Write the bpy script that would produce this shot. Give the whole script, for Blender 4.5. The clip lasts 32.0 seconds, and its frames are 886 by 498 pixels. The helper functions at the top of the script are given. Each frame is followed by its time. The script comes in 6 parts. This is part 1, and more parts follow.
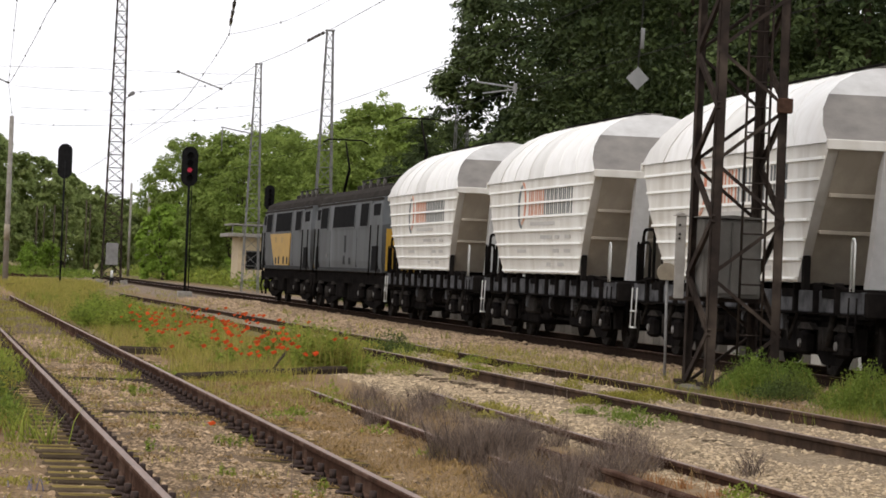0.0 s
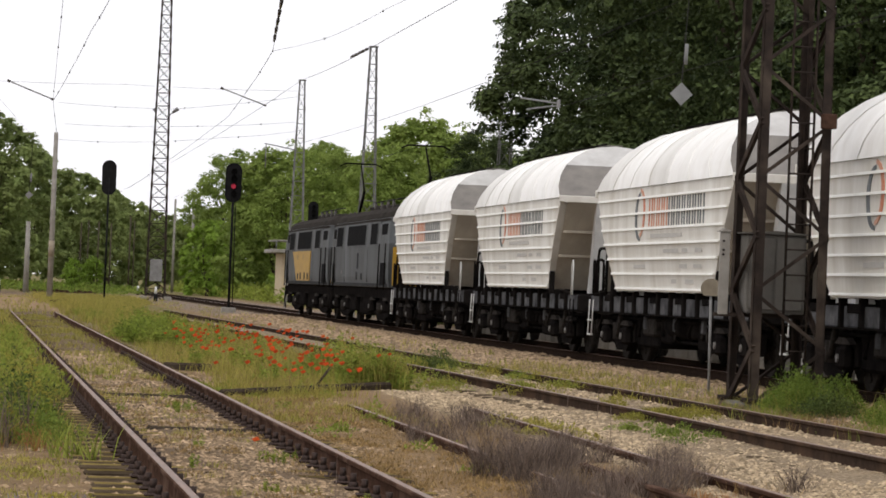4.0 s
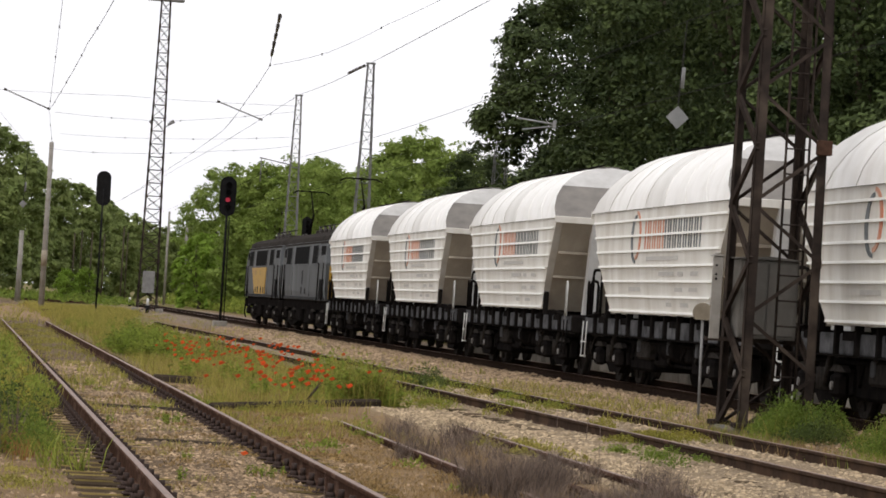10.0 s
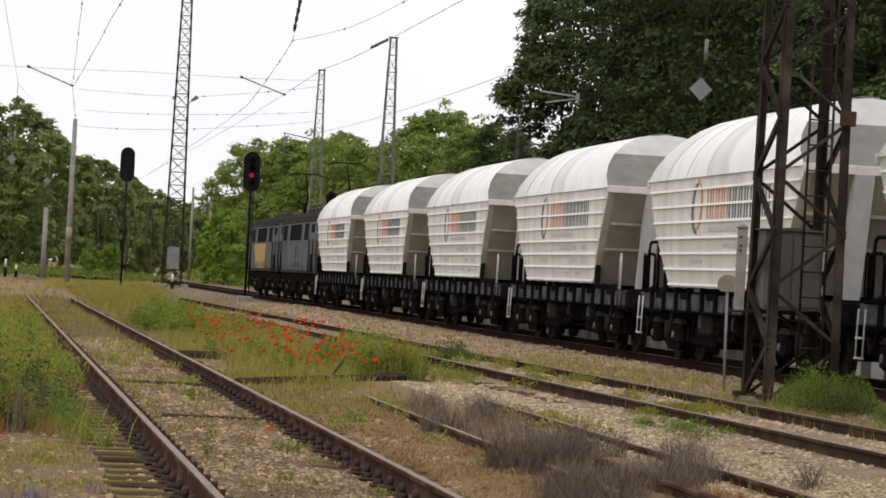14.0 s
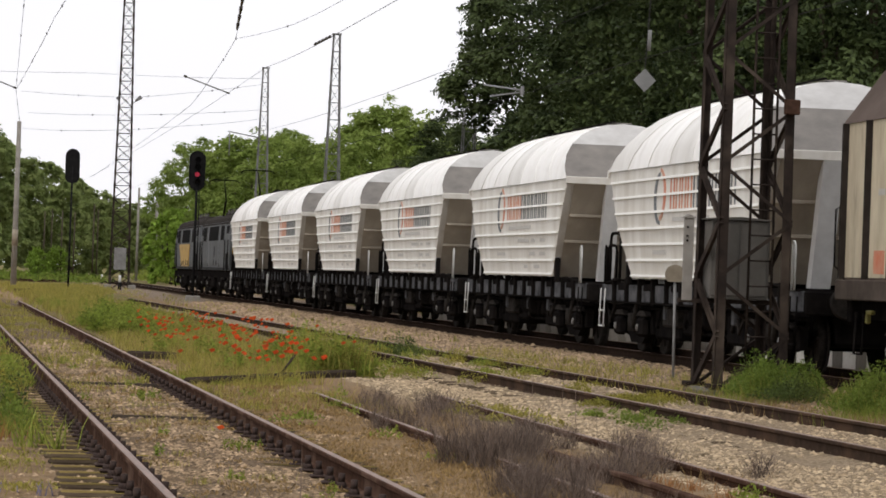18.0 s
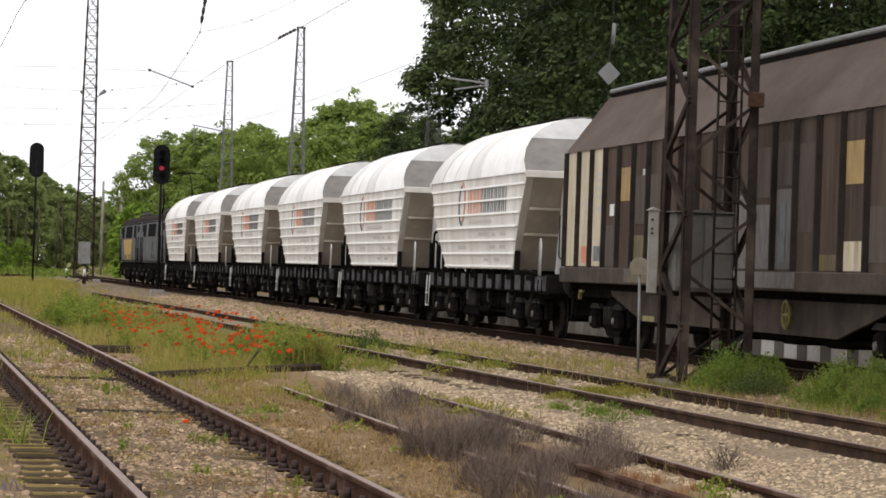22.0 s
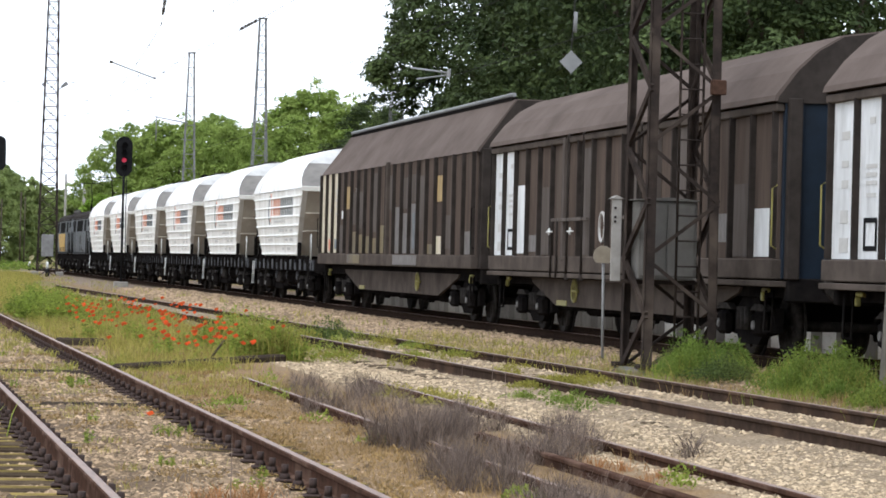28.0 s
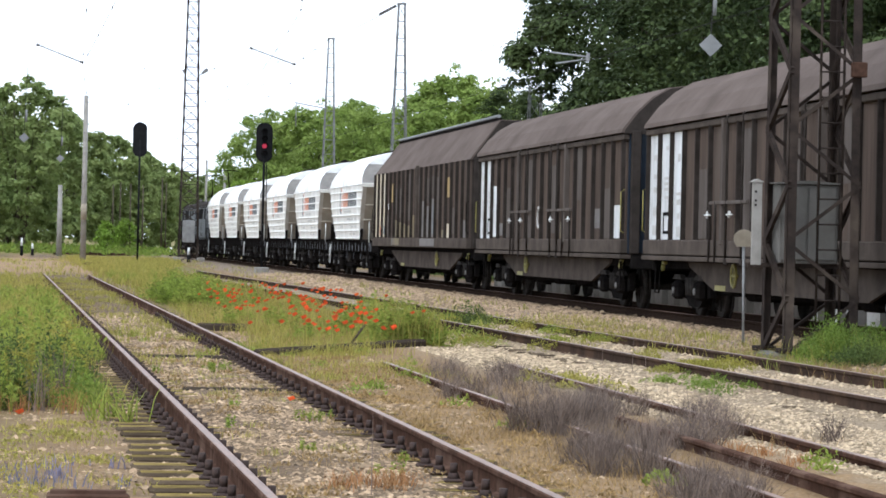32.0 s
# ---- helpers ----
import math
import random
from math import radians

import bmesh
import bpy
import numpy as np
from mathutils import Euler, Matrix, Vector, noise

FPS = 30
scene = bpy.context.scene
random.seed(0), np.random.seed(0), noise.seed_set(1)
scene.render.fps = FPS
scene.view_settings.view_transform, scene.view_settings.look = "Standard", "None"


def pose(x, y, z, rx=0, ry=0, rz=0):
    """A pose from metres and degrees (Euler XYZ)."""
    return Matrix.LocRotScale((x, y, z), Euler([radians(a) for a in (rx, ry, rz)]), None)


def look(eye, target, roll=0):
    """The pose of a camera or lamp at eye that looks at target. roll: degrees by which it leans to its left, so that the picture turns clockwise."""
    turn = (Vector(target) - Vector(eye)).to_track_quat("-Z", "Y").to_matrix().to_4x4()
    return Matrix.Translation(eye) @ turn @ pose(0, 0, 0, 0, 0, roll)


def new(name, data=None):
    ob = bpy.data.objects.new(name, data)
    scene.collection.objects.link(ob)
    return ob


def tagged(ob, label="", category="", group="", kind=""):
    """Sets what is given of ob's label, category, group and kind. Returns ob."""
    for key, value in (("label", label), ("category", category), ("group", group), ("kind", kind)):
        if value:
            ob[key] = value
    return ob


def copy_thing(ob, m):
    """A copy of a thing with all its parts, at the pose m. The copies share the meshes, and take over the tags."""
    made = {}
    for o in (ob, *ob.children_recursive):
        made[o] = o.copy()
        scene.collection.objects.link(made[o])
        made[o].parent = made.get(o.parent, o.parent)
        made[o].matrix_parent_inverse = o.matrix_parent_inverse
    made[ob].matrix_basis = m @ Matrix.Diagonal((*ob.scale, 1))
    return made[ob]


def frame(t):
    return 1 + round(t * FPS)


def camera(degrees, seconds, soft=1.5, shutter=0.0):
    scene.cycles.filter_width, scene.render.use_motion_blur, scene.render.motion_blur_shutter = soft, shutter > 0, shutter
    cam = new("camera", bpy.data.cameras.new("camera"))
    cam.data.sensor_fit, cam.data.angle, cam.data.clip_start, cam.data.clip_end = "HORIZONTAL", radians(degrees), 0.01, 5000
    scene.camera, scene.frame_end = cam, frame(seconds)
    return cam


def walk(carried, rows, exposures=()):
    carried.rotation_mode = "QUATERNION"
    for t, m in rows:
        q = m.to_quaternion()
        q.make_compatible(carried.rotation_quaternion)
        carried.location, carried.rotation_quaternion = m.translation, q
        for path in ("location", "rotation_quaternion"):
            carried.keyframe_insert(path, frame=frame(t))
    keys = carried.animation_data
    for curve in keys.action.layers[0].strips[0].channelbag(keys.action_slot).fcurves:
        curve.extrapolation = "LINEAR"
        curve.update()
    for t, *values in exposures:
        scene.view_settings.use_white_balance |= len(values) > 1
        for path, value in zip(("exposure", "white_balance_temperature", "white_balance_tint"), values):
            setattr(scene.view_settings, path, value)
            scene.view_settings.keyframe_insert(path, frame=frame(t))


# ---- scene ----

EYE_Z = 1.48
cam = camera(16.0, 32.0, soft=1.7)
walk(cam, [
    (0, pose(0, 0, EYE_Z, 90.474, -2.375, -9.121)),
    (0.5, pose(0, 0, EYE_Z, 90.618, -2.293, -9.206)),
    (1, pose(0, 0, EYE_Z, 90.633, -2.466, -9.162)),
    (1.5, pose(0, 0, EYE_Z, 90.813, -2.578, -9.019)),
    (2, pose(0, 0, EYE_Z, 90.694, -2.592, -8.813)),
    (2.5, pose(0, 0, EYE_Z, 90.531, -2.591, -8.596)),
    (4.5, pose(0, 0, EYE_Z, 90.877, -2.304, -8.307)),
    (5, pose(0, 0, EYE_Z, 90.992, -2.314, -8.661)),
    (5.5, pose(0, 0, EYE_Z, 90.856, -2.142, -9.227)),
    (6, pose(0, 0, EYE_Z, 90.154, -2.199, -9.274)),
    (6.5, pose(0, 0, EYE_Z, 90.105, -2.252, -9.347)),
    (7, pose(0, 0, EYE_Z, 90.133, -2.259, -9.069)),
    (7.5, pose(0, 0, EYE_Z, 90.033, -2.147, -9.448)),
    (8, pose(0, 0, EYE_Z, 90.505, -2.675, -8.770)),
    (8.5, pose(0, 0, EYE_Z, 90.613, -2.951, -8.779)),
    (9, pose(0, 0, EYE_Z, 90.717, -3.203, -8.887)),
    (9.5, pose(0, 0, EYE_Z, 90.732, -3.248, -8.466)),
    (10, pose(0, 0, EYE_Z, 91.072, -3.602, -8.474)),
    (10.5, pose(0, 0, EYE_Z, 90.975, -3.504, -8.306)),
    (11, pose(0, 0, EYE_Z, 90.717, -3.240, -8.414)),
    (11.5, pose(0, 0, EYE_Z, 90.623, -3.114, -8.373)),
    (12, pose(0, 0, EYE_Z, 90.642, -3.083, -8.182)),
    (12.5, pose(0, 0, EYE_Z, 90.653, -3.170, -8.097)),
    (13, pose(0, 0, EYE_Z, 90.699, -3.319, -8.121)),
    (13.5, pose(0, 0, EYE_Z, 90.677, -3.259, -8.051)),
    (14, pose(0, 0, EYE_Z, 90.569, -3.166, -8.026)),
    (14.5, pose(0, 0, EYE_Z, 90.464, -3.133, -8.047)),
    (16.5, pose(0, 0, EYE_Z, 90.532, -2.476, -8.607)),
    (17, pose(0, 0, EYE_Z, 90.513, -2.271, -8.740)),
    (17.5, pose(0, 0, EYE_Z, 90.519, -2.217, -8.857)),
    (18, pose(0, 0, EYE_Z, 90.525, -2.083, -8.975)),
    (18.5, pose(0, 0, EYE_Z, 90.534, -2.112, -9.107)),
    (19, pose(0, 0, EYE_Z, 90.530, -2.110, -9.257)),
    (19.5, pose(0, 0, EYE_Z, 90.514, -2.159, -9.261)),
    (20, pose(0, 0, EYE_Z, 90.448, -2.041, -9.099)),
    (20.5, pose(0, 0, EYE_Z, 90.429, -2.004, -9.292)),
    (21, pose(0, 0, EYE_Z, 90.416, -1.974, -9.312)),
    (21.5, pose(0, 0, EYE_Z, 90.422, -2.037, -9.475)),
    (22, pose(0, 0, EYE_Z, 90.425, -1.958, -9.614)),
    (22.5, pose(0, 0, EYE_Z, 90.450, -1.886, -9.670)),
    (23, pose(0, 0, EYE_Z, 90.487, -1.764, -9.685)),
    (23.5, pose(0, 0, EYE_Z, 90.490, -1.669, -9.723)),
    (24, pose(0, 0, EYE_Z, 90.430, -1.729, -9.776)),
    (24.5, pose(0, 0, EYE_Z, 90.201, -1.755, -9.742)),
    (25, pose(0, 0, EYE_Z, 90.138, -1.738, -9.831)),
    (25.5, pose(0, 0, EYE_Z, 90.119, -1.652, -9.825)),
    (27.5, pose(0, 0, EYE_Z, 90.252, -1.563, -10.178)),
    (28, pose(0, 0, EYE_Z, 90.258, -1.503, -10.274)),
    (28.5, pose(0, 0, EYE_Z, 90.244, -1.569, -10.137)),
    (29, pose(0, 0, EYE_Z, 89.983, -1.480, -10.263)),
    (29.5, pose(0, 0, EYE_Z, 89.805, -1.252, -9.768)),
    (30, pose(0, 0, EYE_Z, 89.736, -1.307, -9.039)),
    (30.5, pose(0, 0, EYE_Z, 89.708, -1.226, -8.519)),
    (31, pose(0, 0, EYE_Z, 89.690, -1.238, -7.873)),
    (31.5, pose(0, 0, EYE_Z, 89.838, -1.223, -7.829)),
    (32, pose(0, 0, EYE_Z, 89.917, -1.279, -7.733)),
], exposures=(
    (0, -0.02, 6580, 11.6), (2, -0.12, 6580, 11.6), (6, -0.12, 6580, 11.6), (8.3, 0.06, 6580, 11.4), (11, -0.2, 6580, 11.4), (14, -0.2, 6580, 11.4), (18, -0.18, 6560, 11.6),
    (20, -0.06, 6520, 11.8), (22, 0.04, 6480, 11.6), (25, 0.34, 6180, 8.9), (28, 0.56, 5870, 8.1), (32, 0.62, 5680, 7.1)))

# ---- sky and sun: a bright overcast afternoon ----
world = bpy.data.worlds.new("overcast_sky")
scene.world = world
world.use_nodes = True
wn, wl = world.node_tree.nodes, world.node_tree.links
wn.clear()
sky = wn.new("ShaderNodeTexSky")
sky.sky_type, sky.sun_disc = "NISHITA", False
sky.sun_elevation, sky.sun_rotation = radians(52), radians(215)
sky.dust_density = 4.0
cloud = wn.new("ShaderNodeTexNoise")
cloud.inputs["Scale"].default_value = 2.2
cloud.inputs["Detail"].default_value = 5
ramp = wn.new("ShaderNodeValToRGB")
ramp.color_ramp.elements[0].position, ramp.color_ramp.elements[0].color = 0.25, (9.2, 9.3, 9.8, 1)
ramp.color_ramp.elements[1].position, ramp.color_ramp.elements[1].color = 0.75, (11.4, 11.3, 11.3, 1)
blend = wn.new("ShaderNodeMix")
blend.data_type = "RGBA"
blend.inputs[0].default_value = 0.88
back = wn.new("ShaderNodeBackground")
back.inputs["Strength"].default_value = 0.126
wout = wn.new("ShaderNodeOutputWorld")
wl.new(cloud.outputs["Fac"], ramp.inputs["Fac"])
wl.new(sky.outputs["Color"], blend.inputs[6])
wl.new(ramp.outputs["Color"], blend.inputs[7])
wl.new(blend.outputs[2], back.inputs["Color"])
wl.new(back.outputs["Background"], wout.inputs["Surface"])

sun_data = bpy.data.lights.new("sun", "SUN")
sun_data.energy, sun_data.angle, sun_data.color = 0.8, radians(14), (1.0, 0.95, 0.88)
sun = new("sun", sun_data)
sun.matrix_world = look((-30, -40, 64), (0, 0, 0))


# ---- materials ----
def mat(name, base, second=None, scale=3.0, rough=0.8, metal=0.0, bump=0.2, bump_scale=30.0, stretch=(1, 1, 1),
        island=0.0, obj=0.0, spec=0.3, third=None, third_scale=0.6, third_at=(0.5, 0.65)):
    m = bpy.data.materials.new(name)
    m.use_nodes = True
    n, l = m.node_tree.nodes, m.node_tree.links
    b = n["Principled BSDF"]
    b.inputs["Roughness"].default_value, b.inputs["Metallic"].default_value = rough, metal
    b.inputs["Specular IOR Level"].default_value = spec
    if spec < 0.1:
        b.inputs["IOR"].default_value = 1.03   # dusty, dull surfaces
    tc = n.new("ShaderNodeTexCoord")
    mp = n.new("ShaderNodeMapping")
    mp.inputs["Scale"].default_value = stretch
    l.new(tc.outputs["Object"], mp.inputs["Vector"])
    col = n.new("ShaderNodeMix")
    col.data_type = "RGBA"
    tex = n.new("ShaderNodeTexNoise")
    tex.inputs["Scale"].default_value, tex.inputs["Detail"].default_value, tex.inputs["Roughness"].default_value = scale, 6, 0.65
    l.new(mp.outputs["Vector"], tex.inputs["Vector"])
    r = n.new("ShaderNodeValToRGB")
    r.color_ramp.elements[0].position, r.color_ramp.elements[1].position = 0.35, 0.68
    l.new(tex.outputs["Fac"], r.inputs["Fac"])
    l.new(r.outputs["Color"], col.inputs[0])
    second = second or tuple(c * 0.75 for c in base)
    col.inputs[6].default_value, col.inputs[7].default_value = (*base, 1), (*second, 1)
    out = col.outputs[2]
    if third:
        t2 = n.new("ShaderNodeTexNoise")
        t2.inputs["Scale"].default_value, t2.inputs["Detail"].default_value = third_scale, 4
        l.new(mp.outputs["Vector"], t2.inputs["Vector"])
        r2 = n.new("ShaderNodeValToRGB")
        r2.color_ramp.elements[0].position, r2.color_ramp.elements[1].position = third_at
        l.new(t2.outputs["Fac"], r2.inputs["Fac"])
        c2 = n.new("ShaderNodeMix")
        c2.data_type = "RGBA"
        l.new(r2.outputs["Color"], c2.inputs[0])
        l.new(out, c2.inputs[6])
        c2.inputs[7].default_value = (*third, 1)
        out = c2.outputs[2]
    if island or obj:
        if island:
            src, amount = n.new("ShaderNodeNewGeometry").outputs["Random Per Island"], island
        else:
            src, amount = n.new("ShaderNodeObjectInfo").outputs["Random"], obj
        mr = n.new("ShaderNodeMapRange")
        mr.inputs["To Min"].default_value, mr.inputs["To Max"].default_value = 1 - amount, 1 + amount
        l.new(src, mr.inputs["Value"])
        hsv = n.new("ShaderNodeHueSaturation")
        l.new(mr.outputs["Result"], hsv.inputs["Value"])
        l.new(out, hsv.inputs["Color"])
        out = hsv.outputs["Color"]
    l.new(out, b.inputs["Base Color"])
    if bump:
        bt = n.new("ShaderNodeTexNoise")
        bt.inputs["Scale"].default_value, bt.inputs["Detail"].default_value = bump_scale, 4
        l.new(tc.outputs["Object"], bt.inputs["Vector"])
        bp = n.new("ShaderNodeBump")
        bp.inputs["Strength"].default_value, bp.inputs["Distance"].default_value = bump, 0.02
        l.new(bt.outputs["Fac"], bp.inputs["Height"])
        l.new(bp.outputs["Normal"], b.inputs["Normal"])
    return m


def leaf_mat(name, base, second, island=0.35, thin=0.42):
    m = mat(name, base, second, scale=0.5, rough=0.6, bump=0, island=island, spec=0.1)
    n, l = m.node_tree.nodes, m.node_tree.links
    b = n["Principled BSDF"]
    tr = n.new("ShaderNodeBsdfTranslucent")
    l.new(b.inputs["Base Color"].links[0].from_socket, tr.inputs["Color"])
    mx = n.new("ShaderNodeMixShader")
    mx.inputs[0].default_value = thin
    l.new(b.outputs[0], mx.inputs[1])
    l.new(tr.outputs[0], mx.inputs[2])
    l.new(mx.outputs[0], n["Material Output"].inputs["Surface"])
    return m


M = dict(  # the things' colours
    rail=mat("rusty_rail", (0.085, 0.048, 0.034), (0.045, 0.027, 0.02), 9, 0.85, 0.0, 0.3, 60, spec=0.08, third=(0.125, 0.08, 0.06), third_scale=2.0),
    old_rail=mat("old_side_rail", (0.066, 0.045, 0.034), (0.036, 0.026, 0.02), 9, 0.85, 0.0, 0.3, 60, spec=0.08, third=(0.085, 0.055, 0.038), third_scale=2.0),
    dark_rail=mat("sooty_rail", (0.035, 0.023, 0.017), (0.02, 0.014, 0.011), 9, 0.85, 0.0, 0.3, 60, spec=0.08),
    rail_top=mat("worn_rail_head", (0.23, 0.145, 0.105), (0.13, 0.079, 0.056), 20, 0.5, 0.15, 0.1, 80, (1, 0.1, 1), spec=0.3),
    sleeper=mat("weathered_sleeper_shaded_side", (0.06, 0.044, 0.031), (0.105, 0.08, 0.052), 6, 0.9, 0, 0.5, 25, (1, 6, 1), obj=0.3, spec=0.06),
    mossy=mat("mossy_sleeper", (0.25, 0.195, 0.055), (0.15, 0.11, 0.045), 4, 0.95, 0, 0.6, 25, obj=0.35, spec=0.06, third=(0.06, 0.042, 0.027), third_scale=2.5),
    clip=mat("rail_clip_iron", (0.05, 0.04, 0.037), (0.09, 0.06, 0.05), 20, 0.7, 0.3, spec=0.06),
    stone=mat("ballast_stone", (0.39, 0.285, 0.18), (0.165, 0.115, 0.07), 9, 0.9, island=0.6, spec=0.1),
    ballast=mat("tan_ballast", (0.380, 0.280, 0.182), (0.247, 0.175, 0.108), 9, 0.9, island=0.4, spec=0.1),
    white_stone=mat("pale_gravel", (0.470, 0.372, 0.248), (0.250, 0.186, 0.115), 9, 0.9, island=0.5, spec=0.1),
    grass=leaf_mat("grass_blade", (0.265, 0.265, 0.055), (0.37, 0.30, 0.09), 0.4),
    lush=leaf_mat("lush_weed", (0.18, 0.24, 0.04), (0.27, 0.295, 0.06), 0.4),
    bush=leaf_mat("bank_bush_leaf", (0.115, 0.175, 0.03), (0.205, 0.25, 0.048), 0.35),
    herb=leaf_mat("dark_herb_leaf", (0.055, 0.085, 0.025), (0.10, 0.125, 0.036), 0.5),
    dry=leaf_mat("dry_grass", (0.35, 0.243, 0.108), (0.25, 0.168, 0.075), 0.45),
    purple=leaf_mat("dead_weed_stem", (0.11, 0.083, 0.068), (0.215, 0.165, 0.132), 0.6, 0.22),
    rustweed=leaf_mat("rust_weed", (0.36, 0.16, 0.06), (0.28, 0.17, 0.08)),
    yellowish=leaf_mat("yellow_flower_weed", (0.30, 0.265, 0.05), (0.18, 0.185, 0.04), 0.4),
    poppy=leaf_mat("poppy_petal", (0.70, 0.095, 0.025), (0.52, 0.11, 0.03), 0.3),
    lilac=leaf_mat("lilac_flower", (0.22, 0.185, 0.30), (0.17, 0.17, 0.2), 0.3),
    # brighter second tone paints in lit leaf clusters, dark base the shaded gaps
    leaf_dark=leaf_mat("linden_leaf_lit_patches", (0.02, 0.033, 0.013), (0.10, 0.132, 0.045), 0.3, 0.1),
    leaf_mid=leaf_mat("acacia_leaf", (0.175, 0.245, 0.052), (0.265, 0.335, 0.085), 0.22, 0.42),
    # leaf colour lightened to stand in for haze over the distance
    leaf_far=leaf_mat("far_leaf_with_haze", (0.20, 0.26, 0.088), (0.27, 0.315, 0.115), 0.18, 0.5),
    leaf_gold=leaf_mat("pale_leaf", (0.26, 0.38, 0.06), (0.2, 0.3, 0.05), 0.3),
    bark=mat("bark", (0.10, 0.08, 0.06), (0.06, 0.05, 0.04), 5, 0.95, 0, 0.7, 12, (3, 3, 0.6), spec=0.06),
    white=mat("dusty_white_paint", (0.74, 0.725, 0.68), (0.57, 0.54, 0.485), 1.6, 0.5, 0, 0.08, 12, (1, 1.2, 0.25), third=(0.47, 0.43, 0.36), third_scale=1.1, third_at=(0.46, 0.8)),
    # dusty roof white, raised in colour to stand in for sky reflection
    roof_white=mat("roof_white_paint_sky_sheen", (0.90, 0.895, 0.875), (0.78, 0.765, 0.73), 1.4, 0.5, 0, 0.08, 10, (1, 1.4, 0.6), third=(0.62, 0.60, 0.56), third_scale=0.8, third_at=(0.6, 0.85)),
    # ribs are paler than the side sheets
    rib=mat("pale_rib_paint", (0.86, 0.86, 0.82), (0.8, 0.79, 0.74), 3, 0.5, 0, 0),
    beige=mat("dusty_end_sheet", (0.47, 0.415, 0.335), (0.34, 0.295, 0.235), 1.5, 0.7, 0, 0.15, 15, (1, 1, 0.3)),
    hip=mat("dark_grey_roof_end", (0.24, 0.225, 0.205), (0.17, 0.16, 0.15), 2, 0.7, spec=0.06),
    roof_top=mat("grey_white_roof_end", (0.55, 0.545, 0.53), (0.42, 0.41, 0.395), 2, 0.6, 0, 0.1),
    sole=mat("grey_sole_bar", (0.135, 0.135, 0.14), (0.04, 0.04, 0.042), 2.5, 0.6, 0, 0.15, spec=0.06),
    # grimy steel, blackened further to stand in for deep shadow under the wagons
    dark=mat("grimy_shade_darkened_steel", (0.0075, 0.007, 0.007), (0.018, 0.0155, 0.014), 4, 0.8, 0.0, 0.3, 20, spec=0.05),
    wheel=mat("worn_wheel_steel", (0.02, 0.018, 0.0165), (0.048, 0.042, 0.037), 8, 0.7, 0.1, spec=0.06),
    pale_pipe=mat("pale_grab_rail_paint", (0.62, 0.62, 0.60), (0.5, 0.5, 0.47), 6, 0.5, 0, 0),
    orange=mat("orange_red_paint", (0.54, 0.16, 0.08), (0.55, 0.32, 0.22), 2.5, 0.6, 0, 0),
    slate=mat("slate_paint", (0.085, 0.098, 0.105), (0.17, 0.18, 0.185), 5, 0.6, 0, 0),
    faint=mat("faint_stencil_paint", (0.5, 0.48, 0.45), (0.42, 0.41, 0.39), 8, 0.7, 0, 0),
    brown=mat("dirty_brown_panel", (0.105, 0.08, 0.065), (0.06, 0.046, 0.038), 1.8, 0.65, 0, 0.15, 14, (1, 2.0, 0.25), third=(0.155, 0.13, 0.11), third_scale=0.9, third_at=(0.54, 0.85), spec=0.06),
    brown_roof=mat("dusty_brown_roof", (0.138, 0.11, 0.096), (0.096, 0.076, 0.066), 1.0, 0.6, 0, 0.1, 12, (1, 0.6, 1), spec=0.06),
    brown_rib=mat("dark_brown_rib", (0.03, 0.025, 0.022), (0.05, 0.042, 0.037), 3, 0.7, 0, 0, spec=0.06),
    sill=mat("grey_brown_sill", (0.098, 0.08, 0.068), (0.054, 0.045, 0.038), 1.5, 0.7, 0, 0.2, spec=0.06),
    patch_grey=mat("greyed_brown_paint", (0.125, 0.108, 0.096), (0.08, 0.066, 0.057), 2.0, 0.65, 0, 0.1, 14, (1, 1.5, 0.3), spec=0.06),
    cream=mat("cream_patch_paint", (0.60, 0.53, 0.39), (0.42, 0.36, 0.25), 3.5, 0.6, 0, 0, stretch=(1, 1, 0.3), third=(0.24, 0.19, 0.14), third_scale=2.2, third_at=(0.6, 0.75)),
    chalk=mat("chalk_white_paint", (0.68, 0.685, 0.68), (0.5, 0.5, 0.49), 3, 0.6, 0, 0, stretch=(1, 1, 0.3), third=(0.33, 0.32, 0.31), third_scale=2.5, third_at=(0.62, 0.78)),
    ochre=mat("ochre_patch_paint", (0.42, 0.29, 0.11), (0.2, 0.14, 0.07), 4, 0.7, 0, 0, stretch=(1, 1, 0.35)),
    # blue paint darkened to imitate the shade between the wagons
    blue=mat("shade_darkened_blue_end", (0.006, 0.014, 0.027), (0.003, 0.007, 0.013), 3, 0.6, 0, 0.1),
    yellow=mat("yellow_paint", (0.42, 0.25, 0.025), (0.30, 0.175, 0.025), 3, 0.55, 0, 0),
    lime=mat("yellow_green_paint", (0.27, 0.24, 0.06), (0.17, 0.15, 0.05), 4, 0.6, 0, 0),
    loco_grey=mat("loco_blue_grey", (0.082, 0.088, 0.092), (0.05, 0.052, 0.053), 1.2, 0.6, 0, 0.06, 10, (1, 1, 0.3), spec=0.12, third=(0.115, 0.123, 0.128), third_scale=0.8, third_at=(0.5, 0.75)),
    loco_dark=mat("loco_dark_band", (0.062, 0.064, 0.066), (0.04, 0.04, 0.041), 2, 0.6, 0, 0.05, spec=0.06),
    loco_roof=mat("loco_roof_grime", (0.05, 0.045, 0.041), (0.03, 0.027, 0.025), 2, 0.75, 0, 0.2, spec=0.06),
    glass=mat("dark_window_glass", (0.008, 0.008, 0.009), (0.016, 0.015, 0.015), 3, 0.35, 0, 0, spec=0.04),
